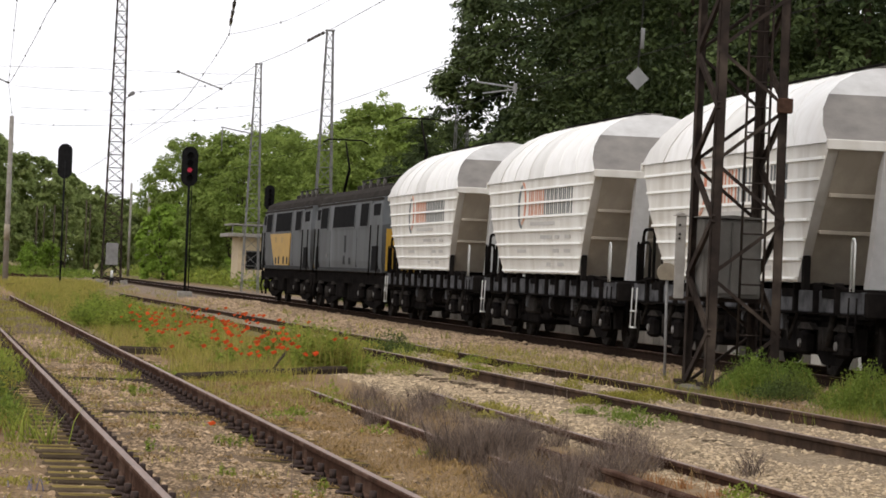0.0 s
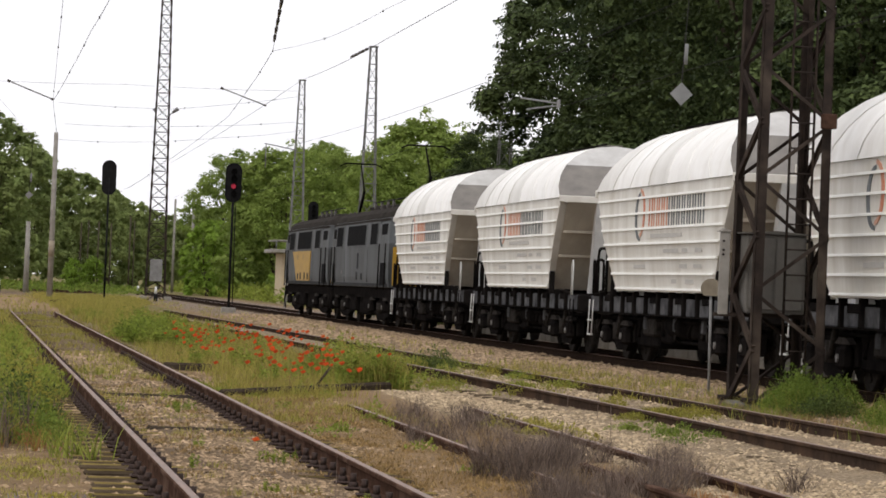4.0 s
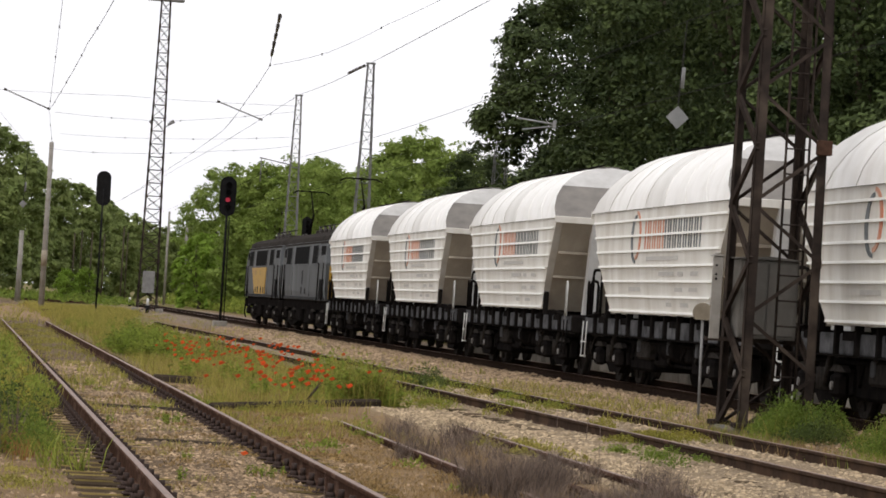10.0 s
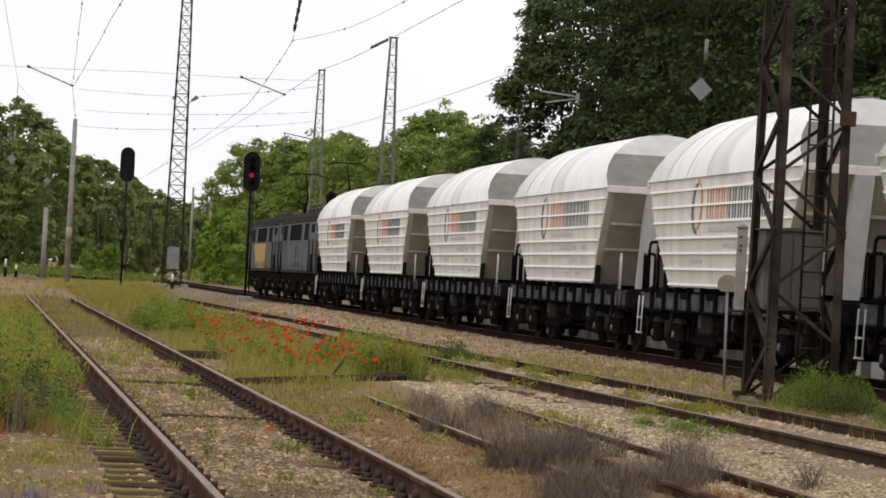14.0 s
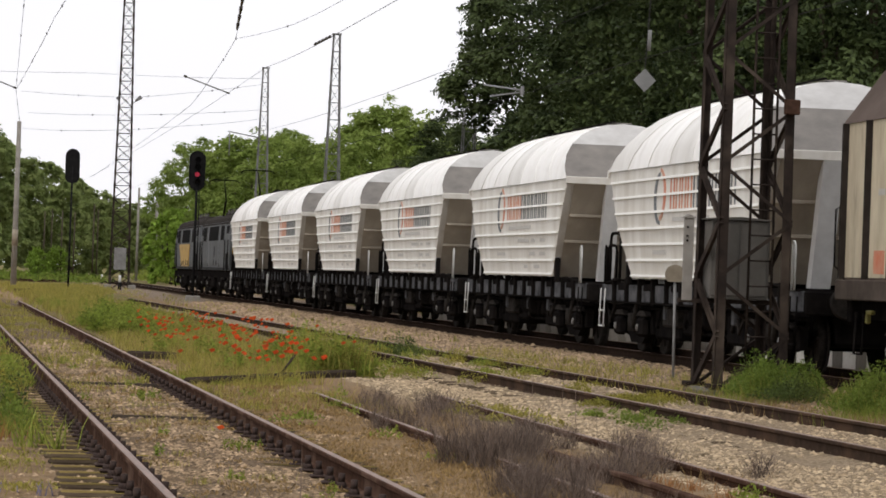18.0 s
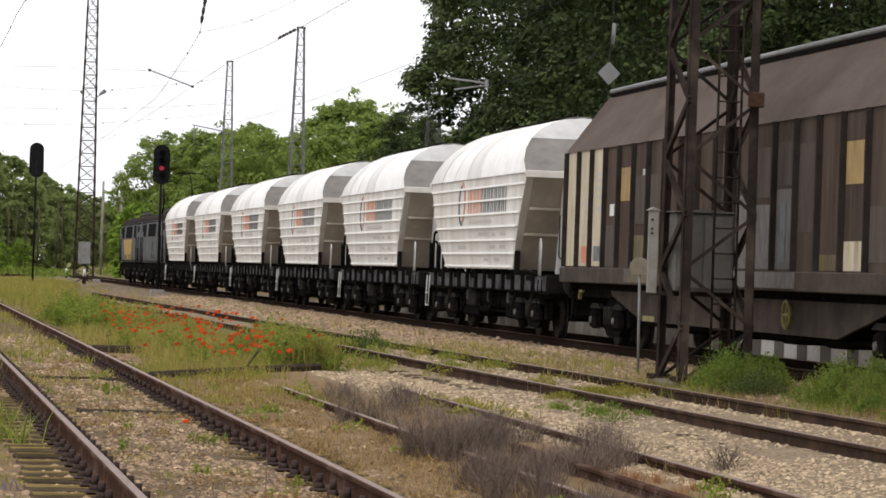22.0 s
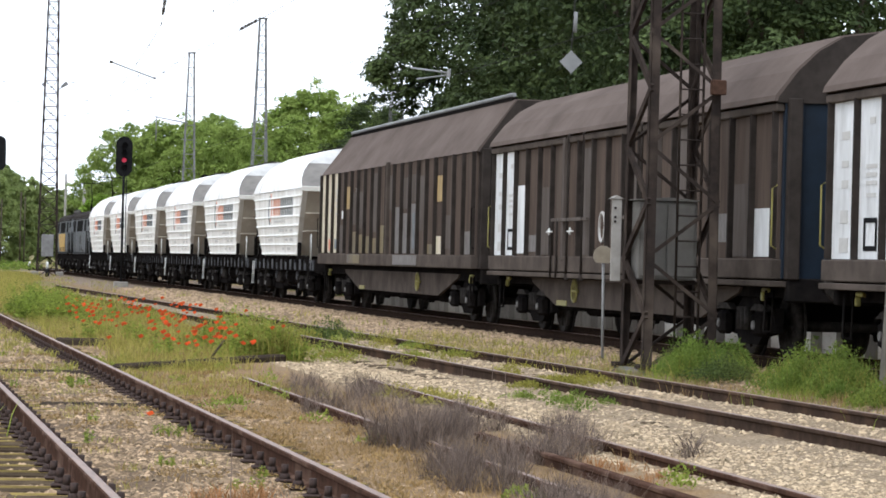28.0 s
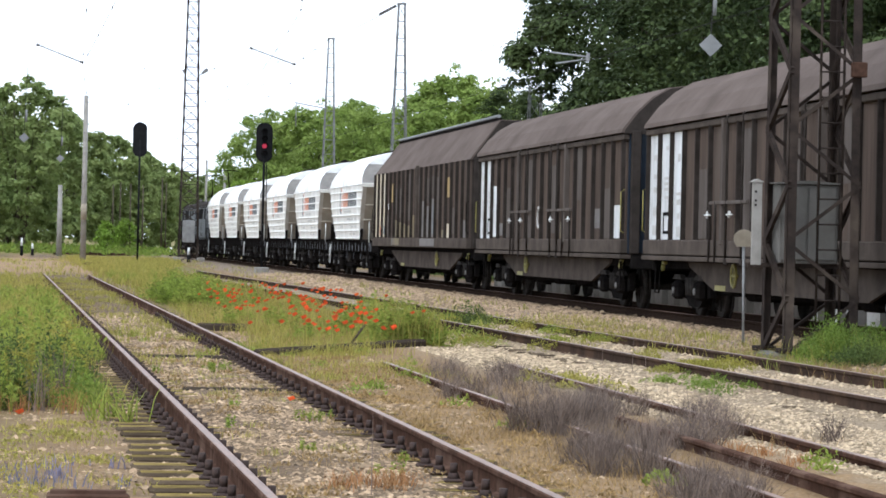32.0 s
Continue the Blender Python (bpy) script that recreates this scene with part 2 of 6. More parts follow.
    mast=mat("rusty_mast_steel", (0.048, 0.037, 0.031), (0.027, 0.022, 0.02), 5, 0.8, 0.1, 0.3, 30, third=(0.105, 0.083, 0.066), third_scale=1.2, third_at=(0.55, 0.75), spec=0.06),
    # grey lightened to imitate haze on the masts beyond the train
    galv=mat("dull_grey_mast", (0.25, 0.25, 0.245), (0.16, 0.157, 0.155), 4, 0.7, 0.1, 0.1),
    cabinet_side=mat("pale_cabinet_side", (0.30, 0.285, 0.26), (0.22, 0.205, 0.185), 3, 0.7, 0, 0.1, spec=0.06),
    cabinet=mat("dusty_grey_cabinet", (0.17, 0.161, 0.147), (0.115, 0.108, 0.098), 2, 0.7, 0, 0.1, spec=0.06),
    concrete=mat("weathered_concrete", (0.30, 0.283, 0.255), (0.21, 0.195, 0.17), 3, 0.9, 0, 0.3, 25),
    black=mat("matt_black_signal", (0.012, 0.012, 0.013), (0.02, 0.02, 0.02), 5, 0.6, 0, 0, spec=0.06),
    wire=mat("dull_copper_wire", (0.03, 0.029, 0.028), (0.05, 0.047, 0.045), 3, 0.7, 0.1, 0, spec=0.06),
    insulator=mat("brown_insulator", (0.05, 0.045, 0.04), (0.07, 0.06, 0.05), 5, 0.35, 0, 0),
    plate=mat("grey_sign_plate", (0.22, 0.222, 0.22), (0.16, 0.162, 0.16), 3, 0.6, 0, 0),
    sign=mat("faded_cream_sign", (0.31, 0.27, 0.205), (0.23, 0.195, 0.145), 5, 0.7, 0, 0),
    plaster=mat("yellowed_plaster", (0.55, 0.45, 0.3), (0.45, 0.36, 0.25), 3, 0.9, 0, 0.1),
    kerb_white=mat("chipped_white_kerb_paint", (0.80, 0.80, 0.77), (0.66, 0.65, 0.61), 4, 0.8, 0, 0.2, 30, obj=0.12, third=(0.4, 0.38, 0.34), third_scale=5, third_at=(0.62, 0.75)),
    kerb_grey=mat("grey_kerb_concrete", (0.22, 0.205, 0.18), (0.15, 0.14, 0.125), 4, 0.9, 0, 0.3, 30, obj=0.2),
    olive=mat("dirty_olive_patch", (0.165, 0.125, 0.052), (0.095, 0.075, 0.045), 5, 0.7, 0, 0, stretch=(1, 1, 0.35), third=(0.07, 0.058, 0.047), third_scale=3, third_at=(0.5, 0.7)),
    scuffed=mat("scuffed_pale_grey_paint", (0.165, 0.15, 0.137), (0.085, 0.074, 0.066), 7, 0.7, 0, 0, stretch=(1, 1, 0.5)),
    roof_dim=mat("greyed_roof_panel", (0.76, 0.75, 0.72), (0.64, 0.625, 0.59), 1.4, 0.5, 0, 0.08, 10, (1, 1.4, 0.6), third=(0.5, 0.48, 0.44), third_scale=0.8, third_at=(0.6, 0.85)),
    axle=mat("rubbed_steel_detail", (0.16, 0.15, 0.14), (0.07, 0.065, 0.06), 6, 0.6, 0.2, 0.1, spec=0.2),
    plank=mat("dark_timber", (0.04, 0.032, 0.025), (0.07, 0.054, 0.04), 4, 0.95, 0, 0.5, 20, spec=0.06),
)
red_lamp = bpy.data.materials.new("red_signal_light")
red_lamp.use_nodes = True
red_lamp.node_tree.nodes["Principled BSDF"].inputs["Base Color"].default_value = (0.10, 0.008, 0.014, 1)
red_lamp.node_tree.nodes["Principled BSDF"].inputs["Emission Color"].default_value = (1.0, 0.05, 0.12, 1)
red_lamp.node_tree.nodes["Principled BSDF"].inputs["Emission Strength"].default_value = 0.3
M["red"] = red_lamp


def ground_mat():
    m = bpy.data.materials.new("yard_ground")
    m.use_nodes = True
    n, l = m.node_tree.nodes, m.node_tree.links
    b = n["Principled BSDF"]
    b.inputs["Roughness"].default_value, b.inputs["Specular IOR Level"].default_value = 0.95, 0.15
    tc = n.new("ShaderNodeTexCoord")
    sep = n.new("ShaderNodeSeparateXYZ")
    l.new(tc.outputs["Object"], sep.inputs[0])

    def noise_tex(scale, detail=6):
        t = n.new("ShaderNodeTexNoise")
        t.inputs["Scale"].default_value, t.inputs["Detail"].default_value, t.inputs["Roughness"].default_value = scale, detail, 0.7
        l.new(tc.outputs["Object"], t.inputs["Vector"])
        return t.outputs["Fac"]

    def mathn(op, a, c):
        q = n.new("ShaderNodeMath")
        q.operation = op
        for i, s in enumerate((a, c)):
            if isinstance(s, (int, float)):
                q.inputs[i].default_value = s
            else:
                l.new(s, q.inputs[i])
        return q.outputs[0]

    def soft(v, a, c):
        q = n.new("ShaderNodeMapRange")
        q.inputs["From Min"].default_value, q.inputs["From Max"].default_value = a, c
        l.new(v, q.inputs["Value"])
        return q.outputs["Result"]

    def mix(f, a, c):
        q = n.new("ShaderNodeMix")
        q.data_type = "RGBA"
        l.new(f, q.inputs[0])
        for i, s in ((6, a), (7, c)):
            if isinstance(s, tuple):
                q.inputs[i].default_value = (*s, 1)
            else:
                l.new(s, q.inputs[i])
        return q.outputs[2]

    vor = n.new("ShaderNodeTexVoronoi")
    vor.inputs["Scale"].default_value = 26
    l.new(tc.outputs["Object"], vor.inputs["Vector"])
    fine, mid, big = noise_tex(22, 8), noise_tex(2.2), noise_tex(0.35)
    dirt = mix(soft(mid, 0.35, 0.65), (0.265, 0.171, 0.083), (0.155, 0.097, 0.047))
    dirt = mix(soft(vor.outputs["Distance"], 0.42, 0.12), dirt, (0.33, 0.245, 0.15))
    dirt = mix(soft(fine, 0.5, 0.75), dirt, (0.10, 0.066, 0.038))
    gravel = mix(soft(vor.outputs["Distance"], 0.1, 0.6), (0.27, 0.195, 0.12), (0.075, 0.051, 0.033))
    gravel = mix(soft(mid, 0.42, 0.62), gravel, mix(soft(fine, 0.4, 0.7), (0.17, 0.112, 0.06), (0.085, 0.056, 0.032)))
    pale = mix(soft(vor.outputs["Distance"], 0.1, 0.6), (0.40, 0.315, 0.215), (0.18, 0.134, 0.084))
    pale = mix(soft(mid, 0.5, 0.72), pale, (0.32, 0.24, 0.155))
    green = mix(soft(mid, 0.3, 0.7), (0.115, 0.115, 0.035), (0.20, 0.15, 0.06))
    x, y = sep.outputs[0], sep.outputs[1]
    wob = mathn("MULTIPLY", mathn("SUBTRACT", mid, 0.5), 2.2)
    xw = mathn("ADD", x, wob)

    def band(a, c, s=0.3):
        return mathn("MULTIPLY", soft(xw, a - s, a + s), soft(xw, c + s, c - s))

    col = dirt
    col = mix(band(0.8, 3.0), col, gravel)
    col = mix(mathn("MULTIPLY", band(5.6, 8.9), soft(y, 62, 48)), col, pale)
    col = mix(band(9.6, 17.5), col, mix(soft(vor.outputs["Distance"], 0.1, 0.6), (0.36, 0.285, 0.21), (0.15, 0.11, 0.078)))
    skew = mathn("ADD", xw, mathn("MULTIPLY", y, 0.01745))
    col = mix(mathn("MULTIPLY", mathn("MULTIPLY", soft(skew, 7.9, 8.3), soft(skew, 10.3, 9.9)), soft(y, 135, 110)), col, pale)
    col = mix(mathn("MULTIPLY", mathn("MULTIPLY", band(3.1, 9.0), soft(y, 50, 62)), mathn("MAXIMUM", soft(skew, 8.5, 8.1), soft(y, 125, 150))), col, green)
    col = mix(soft(xw, 17.5, 19), col, green)
    col = mix(soft(xw, 0.6, -0.6), col, mix(soft(mid, 0.45, 0.62), mix(soft(fine, 0.4, 0.7), (0.13, 0.088, 0.045), (0.06, 0.042, 0.024)), green))
    col = mix(mathn("MULTIPLY", mathn("MULTIPLY", soft(y, 118, 130), soft(y, 215, 190)), soft(xw, 6.0, 4.5)), col, mix(soft(fine, 0.4, 0.65), (0.30, 0.20, 0.11), (0.20, 0.135, 0.075)))
    col = mix(soft(y, 230, 260), col, green)
    l.new(col, b.inputs["Base Color"])
    bp = n.new("ShaderNodeBump")
    bp.inputs["Strength"].default_value, bp.inputs["Distance"].default_value = 0.6, 0.04
    l.new(vor.outputs["Distance"], bp.inputs["Height"])
    l.new(bp.outputs["Normal"], b.inputs["Normal"])
    return m


M["ground"] = ground_mat()


# ---- mesh helpers ----
class Build:
    """Collects vertices and faces of one mesh."""

    def __init__(self):
        self.v, self.f, self.smooth = [], [], []

    def add(self, verts, faces, smooth=False):
        k = len(self.v)
        self.v += [tuple(p) for p in verts]
        self.f += [tuple(i + k for i in f) for f in faces]
        self.smooth += [smooth] * len(faces)
        return self

    def box(self, x0, x1, y0, y1, z0, z1, c=0.0):
        """A box, with its upright and lying edges chamfered by c."""
        c = min(c, 0.45 * min(abs(x1 - x0), abs(y1 - y0), abs(z1 - z0)))
        if c <= 0:
            vs = [(x, y, z) for x in (x0, x1) for y in (y0, y1) for z in (z0, z1)]
            return self.add(vs, [(0, 1, 3, 2), (4, 6, 7, 5), (0, 4, 5, 1), (2, 3, 7, 6), (0, 2, 6, 4), (1, 5, 7, 3)])

        def ring(d, z):
            a, b, e, f = x0 + d, x1 - d, y0 + d, y1 - d
            return [(a + c, e, z), (b - c, e, z), (b, e + c, z), (b, f - c, z), (b - c, f, z), (a + c, f, z), (a, f - c, z), (a, e + c, z)]
        vs = ring(c, z0) + ring(0, z0 + c) + ring(0, z1 - c) + ring(c, z1)
        fs = [tuple(range(7, -1, -1)), tuple(range(24, 32))]
        for r in range(3):
            for i in range(8):
                j = (i + 1) % 8
                fs.append((r * 8 + i, r * 8 + j, r * 8 + 8 + j, r * 8 + 8 + i))
        return self.add(vs, fs)

    def rod(self, a, b, r, n=6, r2=None, caps=True):
        """A round or angular bar from a to b."""
        a, b = Vector(a), Vector(b)
        d = (b - a).normalized()
        s = d.cross(Vector((0, 0, 1)) if abs(d.z) < 0.9 else Vector((1, 0, 0))).normalized()
        t = d.cross(s)
        r2 = r if r2 is None else r2
        vs = []
        for p, q in ((a, r), (b, r2)):
            for i in range(n):
                w = 2 * math.pi * (i + 0.5) / n
                vs.append(p + (s * math.cos(w) + t * math.sin(w)) * q)
        fs = [(i, (i + 1) % n, n + (i + 1) % n, n + i) for i in range(n)]
        self.add(vs, fs, n > 5)
        if caps:
            k = len(self.v) - 2 * n
            self.f += [tuple(k + i for i in reversed(range(n))), tuple(k + n + i for i in range(n))]
            self.smooth += [False, False]
        return self

    def path(self, pts, r, n=6):
        """A bent bar through the points, in one piece."""
        pts = [Vector(p) for p in pts]
        k, m = len(self.v), len(pts)
        for i, p in enumerate(pts):
            d = (pts[min(i + 1, m - 1)] - pts[max(i - 1, 0)]).normalized()
            s = d.cross(Vector((0, 0, 1)) if abs(d.z) < 0.95 else Vector((1, 0, 0))).normalized()
            t = d.cross(s)
            self.v += [tuple(p + (s * math.cos(6.2832 * (j + 0.5) / n) + t * math.sin(6.2832 * (j + 0.5) / n)) * r) for j in range(n)]
        for i in range(m - 1):
            for j in range(n):
                self.f.append((k + i * n + j, k + i * n + (j + 1) % n, k + (i + 1) * n + (j + 1) % n, k + (i + 1) * n + j))
                self.smooth.append(n > 5)
        self.f += [tuple(k + j for j in reversed(range(n))), tuple(k + (m - 1) * n + j for j in range(n))]
        self.smooth += [False, False]
        return self

    def prism(self, prof, y0, y1, smooth=False):
        """A closed outline of (x, z), swept along y."""
        n = len(prof)
        vs = [(x, y0, z) for x, z in prof] + [(x, y1, z) for x, z in prof]
        self.add(vs, [(i, (i + 1) % n, n + (i + 1) % n, n + i) for i in range(n)], smooth)
        k = len(self.v) - 2 * n
        self.f += [tuple(k + i for i in reversed(range(n))), tuple(k + n + i for i in range(n))]
        self.smooth += [False, False]
        return self

    def plate(self, prof, x0, x1):
        """A closed outline of (y, z), swept along x."""
        n = len(prof)
        vs = [(x0, y, z) for y, z in prof] + [(x1, y, z) for y, z in prof]
        return self.add(vs, [(i, (i + 1) % n, n + (i + 1) % n, n + i) for i in range(n)] + [tuple(reversed(range(n))), tuple(range(n, 2 * n))])

    def mesh(self, name):
        me = bpy.data.meshes.new(name)
        me.from_pydata(self.v, [], self.f)
        me.polygons.foreach_set("use_smooth", self.smooth)
        bm = bmesh.new()
        bm.from_mesh(me)
        bmesh.ops.recalc_face_normals(bm, faces=bm.faces)
        bm.to_mesh(me)
        bm.free()
        return me


def part(name, b, material, parent=None, label="", bevel=0.0):
    me = b.mesh(name) if isinstance(b, Build) else b
    if material is not None and not me.materials:
        me.materials.append(M[material])
    ob = new(name, me)
    if parent is not None:
        ob.parent = parent
    if label:
        tagged(ob, label)
    if bevel:
        mod = ob.modifiers.new("bevel", "BEVEL")
        mod.width, mod.segments, mod.limit_method = bevel, 2, "ANGLE"
    return ob


def soup(name, verts, faces, material, smooth=False):
    """A mesh from arrays of vertices and faces (quads or triangles)."""
    me = bpy.data.meshes.new(name)
    me.from_pydata(verts.tolist() if isinstance(verts, np.ndarray) else verts, [], faces.tolist() if isinstance(faces, np.ndarray) else faces)
    me.materials.append(M[material])
    if smooth:
        me.polygons.foreach_set("use_smooth", [True] * len(me.polygons))
    return me


# ---- ground ----
def rise(x, y):
    """Height of the ground: level in the yard, a low bank under the main line."""
    x, y = np.asarray(x, float), np.asarray(y, float)
    bank = np.clip((x - 9.3) / 1.6, 0, 1) * np.clip((21.0 - x) / 2.0, 0, 1)
    z = 0.11 * bank * bank * (3 - 2 * bank)
    z = z + 0.035 * np.clip(1.3 - np.abs(x - 2.05) / 0.6, 0, 1)
    z = z + 0.075 * np.clip(1.5 - np.abs(x - 8.98 + 0.01745 * y) / 0.9, 0, 1) * np.clip((125 - y) / 20, 0, 1) * (y > 12)
    z = z - 0.012 * np.clip(1.75 - np.abs(x - 1.05) / 0.2, 0, 1) * np.clip((28 - y) / 2, 0, 1)
    level = np.clip((np.abs(x - 2.05) - 1.5) / 0.6, 0.15, 1)
    z = z + 0.025 * level * np.sin(x * 1.7 + y * 0.21) * np.sin(y * 0.33 + 0.4 * x) * (1 - bank)
    return z


def make_ground():
    xs = np.concatenate([[-2500, -800, -250, -80, -30, -12, -6], np.arange(-3, 24.01, 0.3), [27, 32, 45, 80, 200, 700, 2500]])
    ys = np.concatenate([[-400, -60, -10, 6], np.arange(12, 62, 0.5), np.arange(62, 130, 2.0), np.arange(130, 420, 10.0), [500, 800, 1500, 4500]])
    X, Y = np.meshgrid(xs, ys)
    near = (np.abs(X) < 40) & (Y < 420)
    Z = np.where(near, rise(X, Y), 0.0)
    n = len(xs)
    v = np.stack([X.ravel(), Y.ravel(), Z.ravel()], 1)
    idx = (np.arange(len(ys) - 1)[:, None] * n + np.arange(n - 1)[None]).ravel()
    f = np.stack([idx, idx + 1, idx + n + 1, idx + n], 1)
    g = new("ground", soup("ground", v, f, "ground", True))
    tagged(g, "dry earth, gravel and thin grass of a railway yard", "ground", kind="structure")


make_ground()

RNG = np.random.default_rng(7)


def patchy(x, y, s=1.0, k=0.0):
    """Smooth uneven field from -1 to 1, with patches about s metres wide."""
    u, v = x / s, y / (s * 1.6)
    return (np.sin(2.1 * u + 1.3 * v + k) + np.sin(-1.1 * u + 2.3 * v + 2 * k + 1) + np.sin(3.7 * u - 2.9 * v + 3 * k) + 0.7 * np.sin(5.3 * u + 4.1 * v + k)) / 3.7



def stones(name, xr, yr, count, size, material, label, keep=None):
    """Loose stones, each a small uneven lump."""
    base = np.array([(1, 0, 0), (-1, 0, 0), (0, 1, 0), (0, -1, 0), (0, 0, 0.8), (0.7, 0.7, 0.35), (-0.7, 0.6, 0.4), (-0.6, -0.7, 0.3), (0.6, -0.7, 0.45)])
    tri = np.array([(0, 5, 4), (5, 2, 4), (2, 6, 4), (6, 1, 4), (1, 7, 4), (7, 3, 4), (3, 8, 4), (8, 0, 4)])
    x, y = RNG.uniform(*xr, count), yr[0] + (yr[1] - yr[0]) * RNG.random(count) ** 1.5
    if keep is not None:
        ok = keep(x, y)
        x, y = x[ok], y[ok]
    n = len(x)
    s = size * np.clip(np.exp(RNG.normal(-0.12, 0.45, n)), 0.35, 2.4) * (1 + (y - yr[0]) * 0.012)
    a = RNG.uniform(0, 6.28, n)
    p = base[None] * (1 + RNG.uniform(-0.3, 0.3, (n, 9, 3))) * s[:, None, None]
    q = p.copy()
    q[..., 0] = p[..., 0] * np.cos(a)[:, None] - p[..., 1] * np.sin(a)[:, None] + x[:, None]
    q[..., 1] = p[..., 0] * np.sin(a)[:, None] + p[..., 1] * np.cos(a)[:, None] + y[:, None]
    q[..., 2] = p[..., 2] * RNG.uniform(0.6, 1.1, n)[:, None] + rise(x, y)[:, None] - 0.004
    f = (tri[None] + 9 * np.arange(n)[:, None, None]).reshape(-1, 3)
    ob = new(name, soup(name, q.reshape(-1, 3), f, material))
    return tagged(ob, label, "gravel", kind="stuff")


def blades(name, x, y, h, w, material, label, lean=0.35, category="grass", z=None):
    """Grass blades or stems standing at the given places; h and w are arrays or numbers."""
    n = len(x)
    h, w = np.broadcast_to(h, n) * RNG.uniform(0.6, 1.25, n), np.broadcast_to(w, n)
    a, d = RNG.uniform(0, 6.28, n), RNG.uniform(0, 6.28, n)
    k = RNG.uniform(0.2, 1, n) * lean * h
    z0 = (rise(x, y) if z is None else z) - 0.01
    sx, sy = np.cos(a) * w / 2, np.sin(a) * w / 2
    dx, dy = np.cos(d) * k, np.sin(d) * k
    v = np.zeros((n, 5, 3))
    for i, (s, t, q) in enumerate(((-1, 0, 0), (1, 0, 0), (0.8, 0.35, 0.55), (-0.8, 0.35, 0.55), (0, 1, 1))):
        v[:, i, 0] = x + s * sx + t * dx
        v[:, i, 1] = y + s * sy + t * dy
        v[:, i, 2] = z0 + q * h * (1 if q < 1 else 0.97)
    o = 5 * np.arange(n)
    faces = [(b, b + 1, b + 2, b + 3) for b in o.tolist()] + [(b + 3, b + 2, b + 4) for b in o.tolist()]
    ob = new(name, soup(name, v.reshape(-1, 3), faces, material))
    return tagged(ob, label, category, kind="stuff")


def bushes(name, x, y, radius, height, per, leaf, material, label, category="weeds", slim=0.4):
    """Low leafy plants: many small leaves in an uneven dome round each place."""
    n = len(x)
    radius = np.broadcast_to(radius, n) * RNG.uniform(0.6, 1.3, n)
    height = np.broadcast_to(height, n) * RNG.uniform(0.55, 1.3, n)
    a = RNG.uniform(0, 6.28, (n, per))
    q = np.sqrt(RNG.random((n, per)))
    top = 1 - 0.75 * q ** 1.6
    w = RNG.random((n, per)) ** 0.6 * top
    wob = 1 + 0.35 * np.sin(3 * a + RNG.uniform(0, 6.28, n)[:, None])
    px = x[:, None] + np.cos(a) * q * radius[:, None] * wob
    py = y[:, None] + np.sin(a) * q * radius[:, None] * wob
    pz = rise(x, y)[:, None] + 0.01 + w * height[:, None]
    p = np.stack([px, py, pz], -1).reshape(-1, 3)
    m = len(p)
    d = RNG.normal(size=(m, 3))
    d[:, 2] = np.abs(d[:, 2]) * 0.9 + 0.25
    d /= np.linalg.norm(d, axis=1)[:, None]
    t = np.cross(d, RNG.normal(size=(m, 3)))
    t /= np.linalg.norm(t, axis=1)[:, None]
    s = (leaf * RNG.uniform(0.5, 1.5, m))[:, None]
    v = np.stack([p, p + d * s * 0.5 + t * s * slim * 0.5, p + d * s, p + d * s * 0.5 - t * s * slim * 0.5], 1).reshape(-1, 3)
    ob = new(name, soup(name, v, np.arange(4 * m).reshape(-1, 4), material))
    return tagged(ob, label, category, kind="stuff")


def stems(name, x, y, per, height, spread, width, material, label, category="weeds"):
    """Bare branching stems that fan out from each place."""
    n = len(x)
    k = n * per
    bx, by = np.repeat(x, per) + RNG.normal(0, spread * 0.25, k), np.repeat(y, per) + RNG.normal(0, spread * 0.25, k)
    h = np.repeat(np.broadcast_to(height, n), per) * RNG.uniform(0.4, 1.2, k)
    a, q = RNG.uniform(0, 6.28, k), RNG.random(k) ** 0.7 * spread
    z0 = rise(bx, by) - 0.01
    root = np.stack([bx, by, z0], 1)
    tip = np.stack([bx + np.cos(a) * q, by + np.sin(a) * q, z0 + h], 1)
    side = np.stack([-np.sin(a), np.cos(a), np.zeros(k)], 1) * width
    b = RNG.uniform(0, 6.28, k)
    side2 = np.stack([np.cos(b), np.sin(b), np.zeros(k)], 1) * width
    vs, fs = [], []
    knee = root * 0.45 + tip * 0.55 + np.stack([np.zeros(k), np.zeros(k), h * 0.08], 1)
    tri = np.stack([root - side2, root + side2, knee + side2 * 0.7, knee - side2 * 0.7, tip], 1)
    o = 5 * np.arange(k)
    vs.append(tri.reshape(-1, 3))
    fs += [(i, i + 1, i + 2, i + 3) for i in o.tolist()] + [(i + 3, i + 2, i + 4) for i in o.tolist()]
    base = 5 * k
    for twig in range(3):
        f = RNG.uniform(0.35, 0.85, k)[:, None]
        st = root * (1 - f) + tip * f
        en = st + RNG.normal(0, 0.3, (k, 3)) * h[:, None] * 0.45 + np.stack([np.zeros(k), np.zeros(k), h * 0.14], 1)
        vs.append(np.stack([st - side * 0.6, st + side * 0.6, en], 1).reshape(-1, 3))
        fs += [(i, i + 1, i + 2) for i in (base + 3 * np.arange(k)).tolist()]
        base += 3 * k
    ob = new(name, soup(name, np.concatenate(vs), fs, material))
    return tagged(ob, label, category, kind="stuff")


# ---- tracks ----
RAIL = [(-0.07, 0), (0.07, 0), (0.07, 0.012), (0.012, 0.03), (0.010, 0.115), (0.036, 0.13), (0.036, 0.152), (0.028, 0.16), (-0.028, 0.16), (-0.036, 0.152),
        (-0.036, 0.13), (-0.010, 0.115), (-0.012, 0.03), (-0.07, 0.012)]


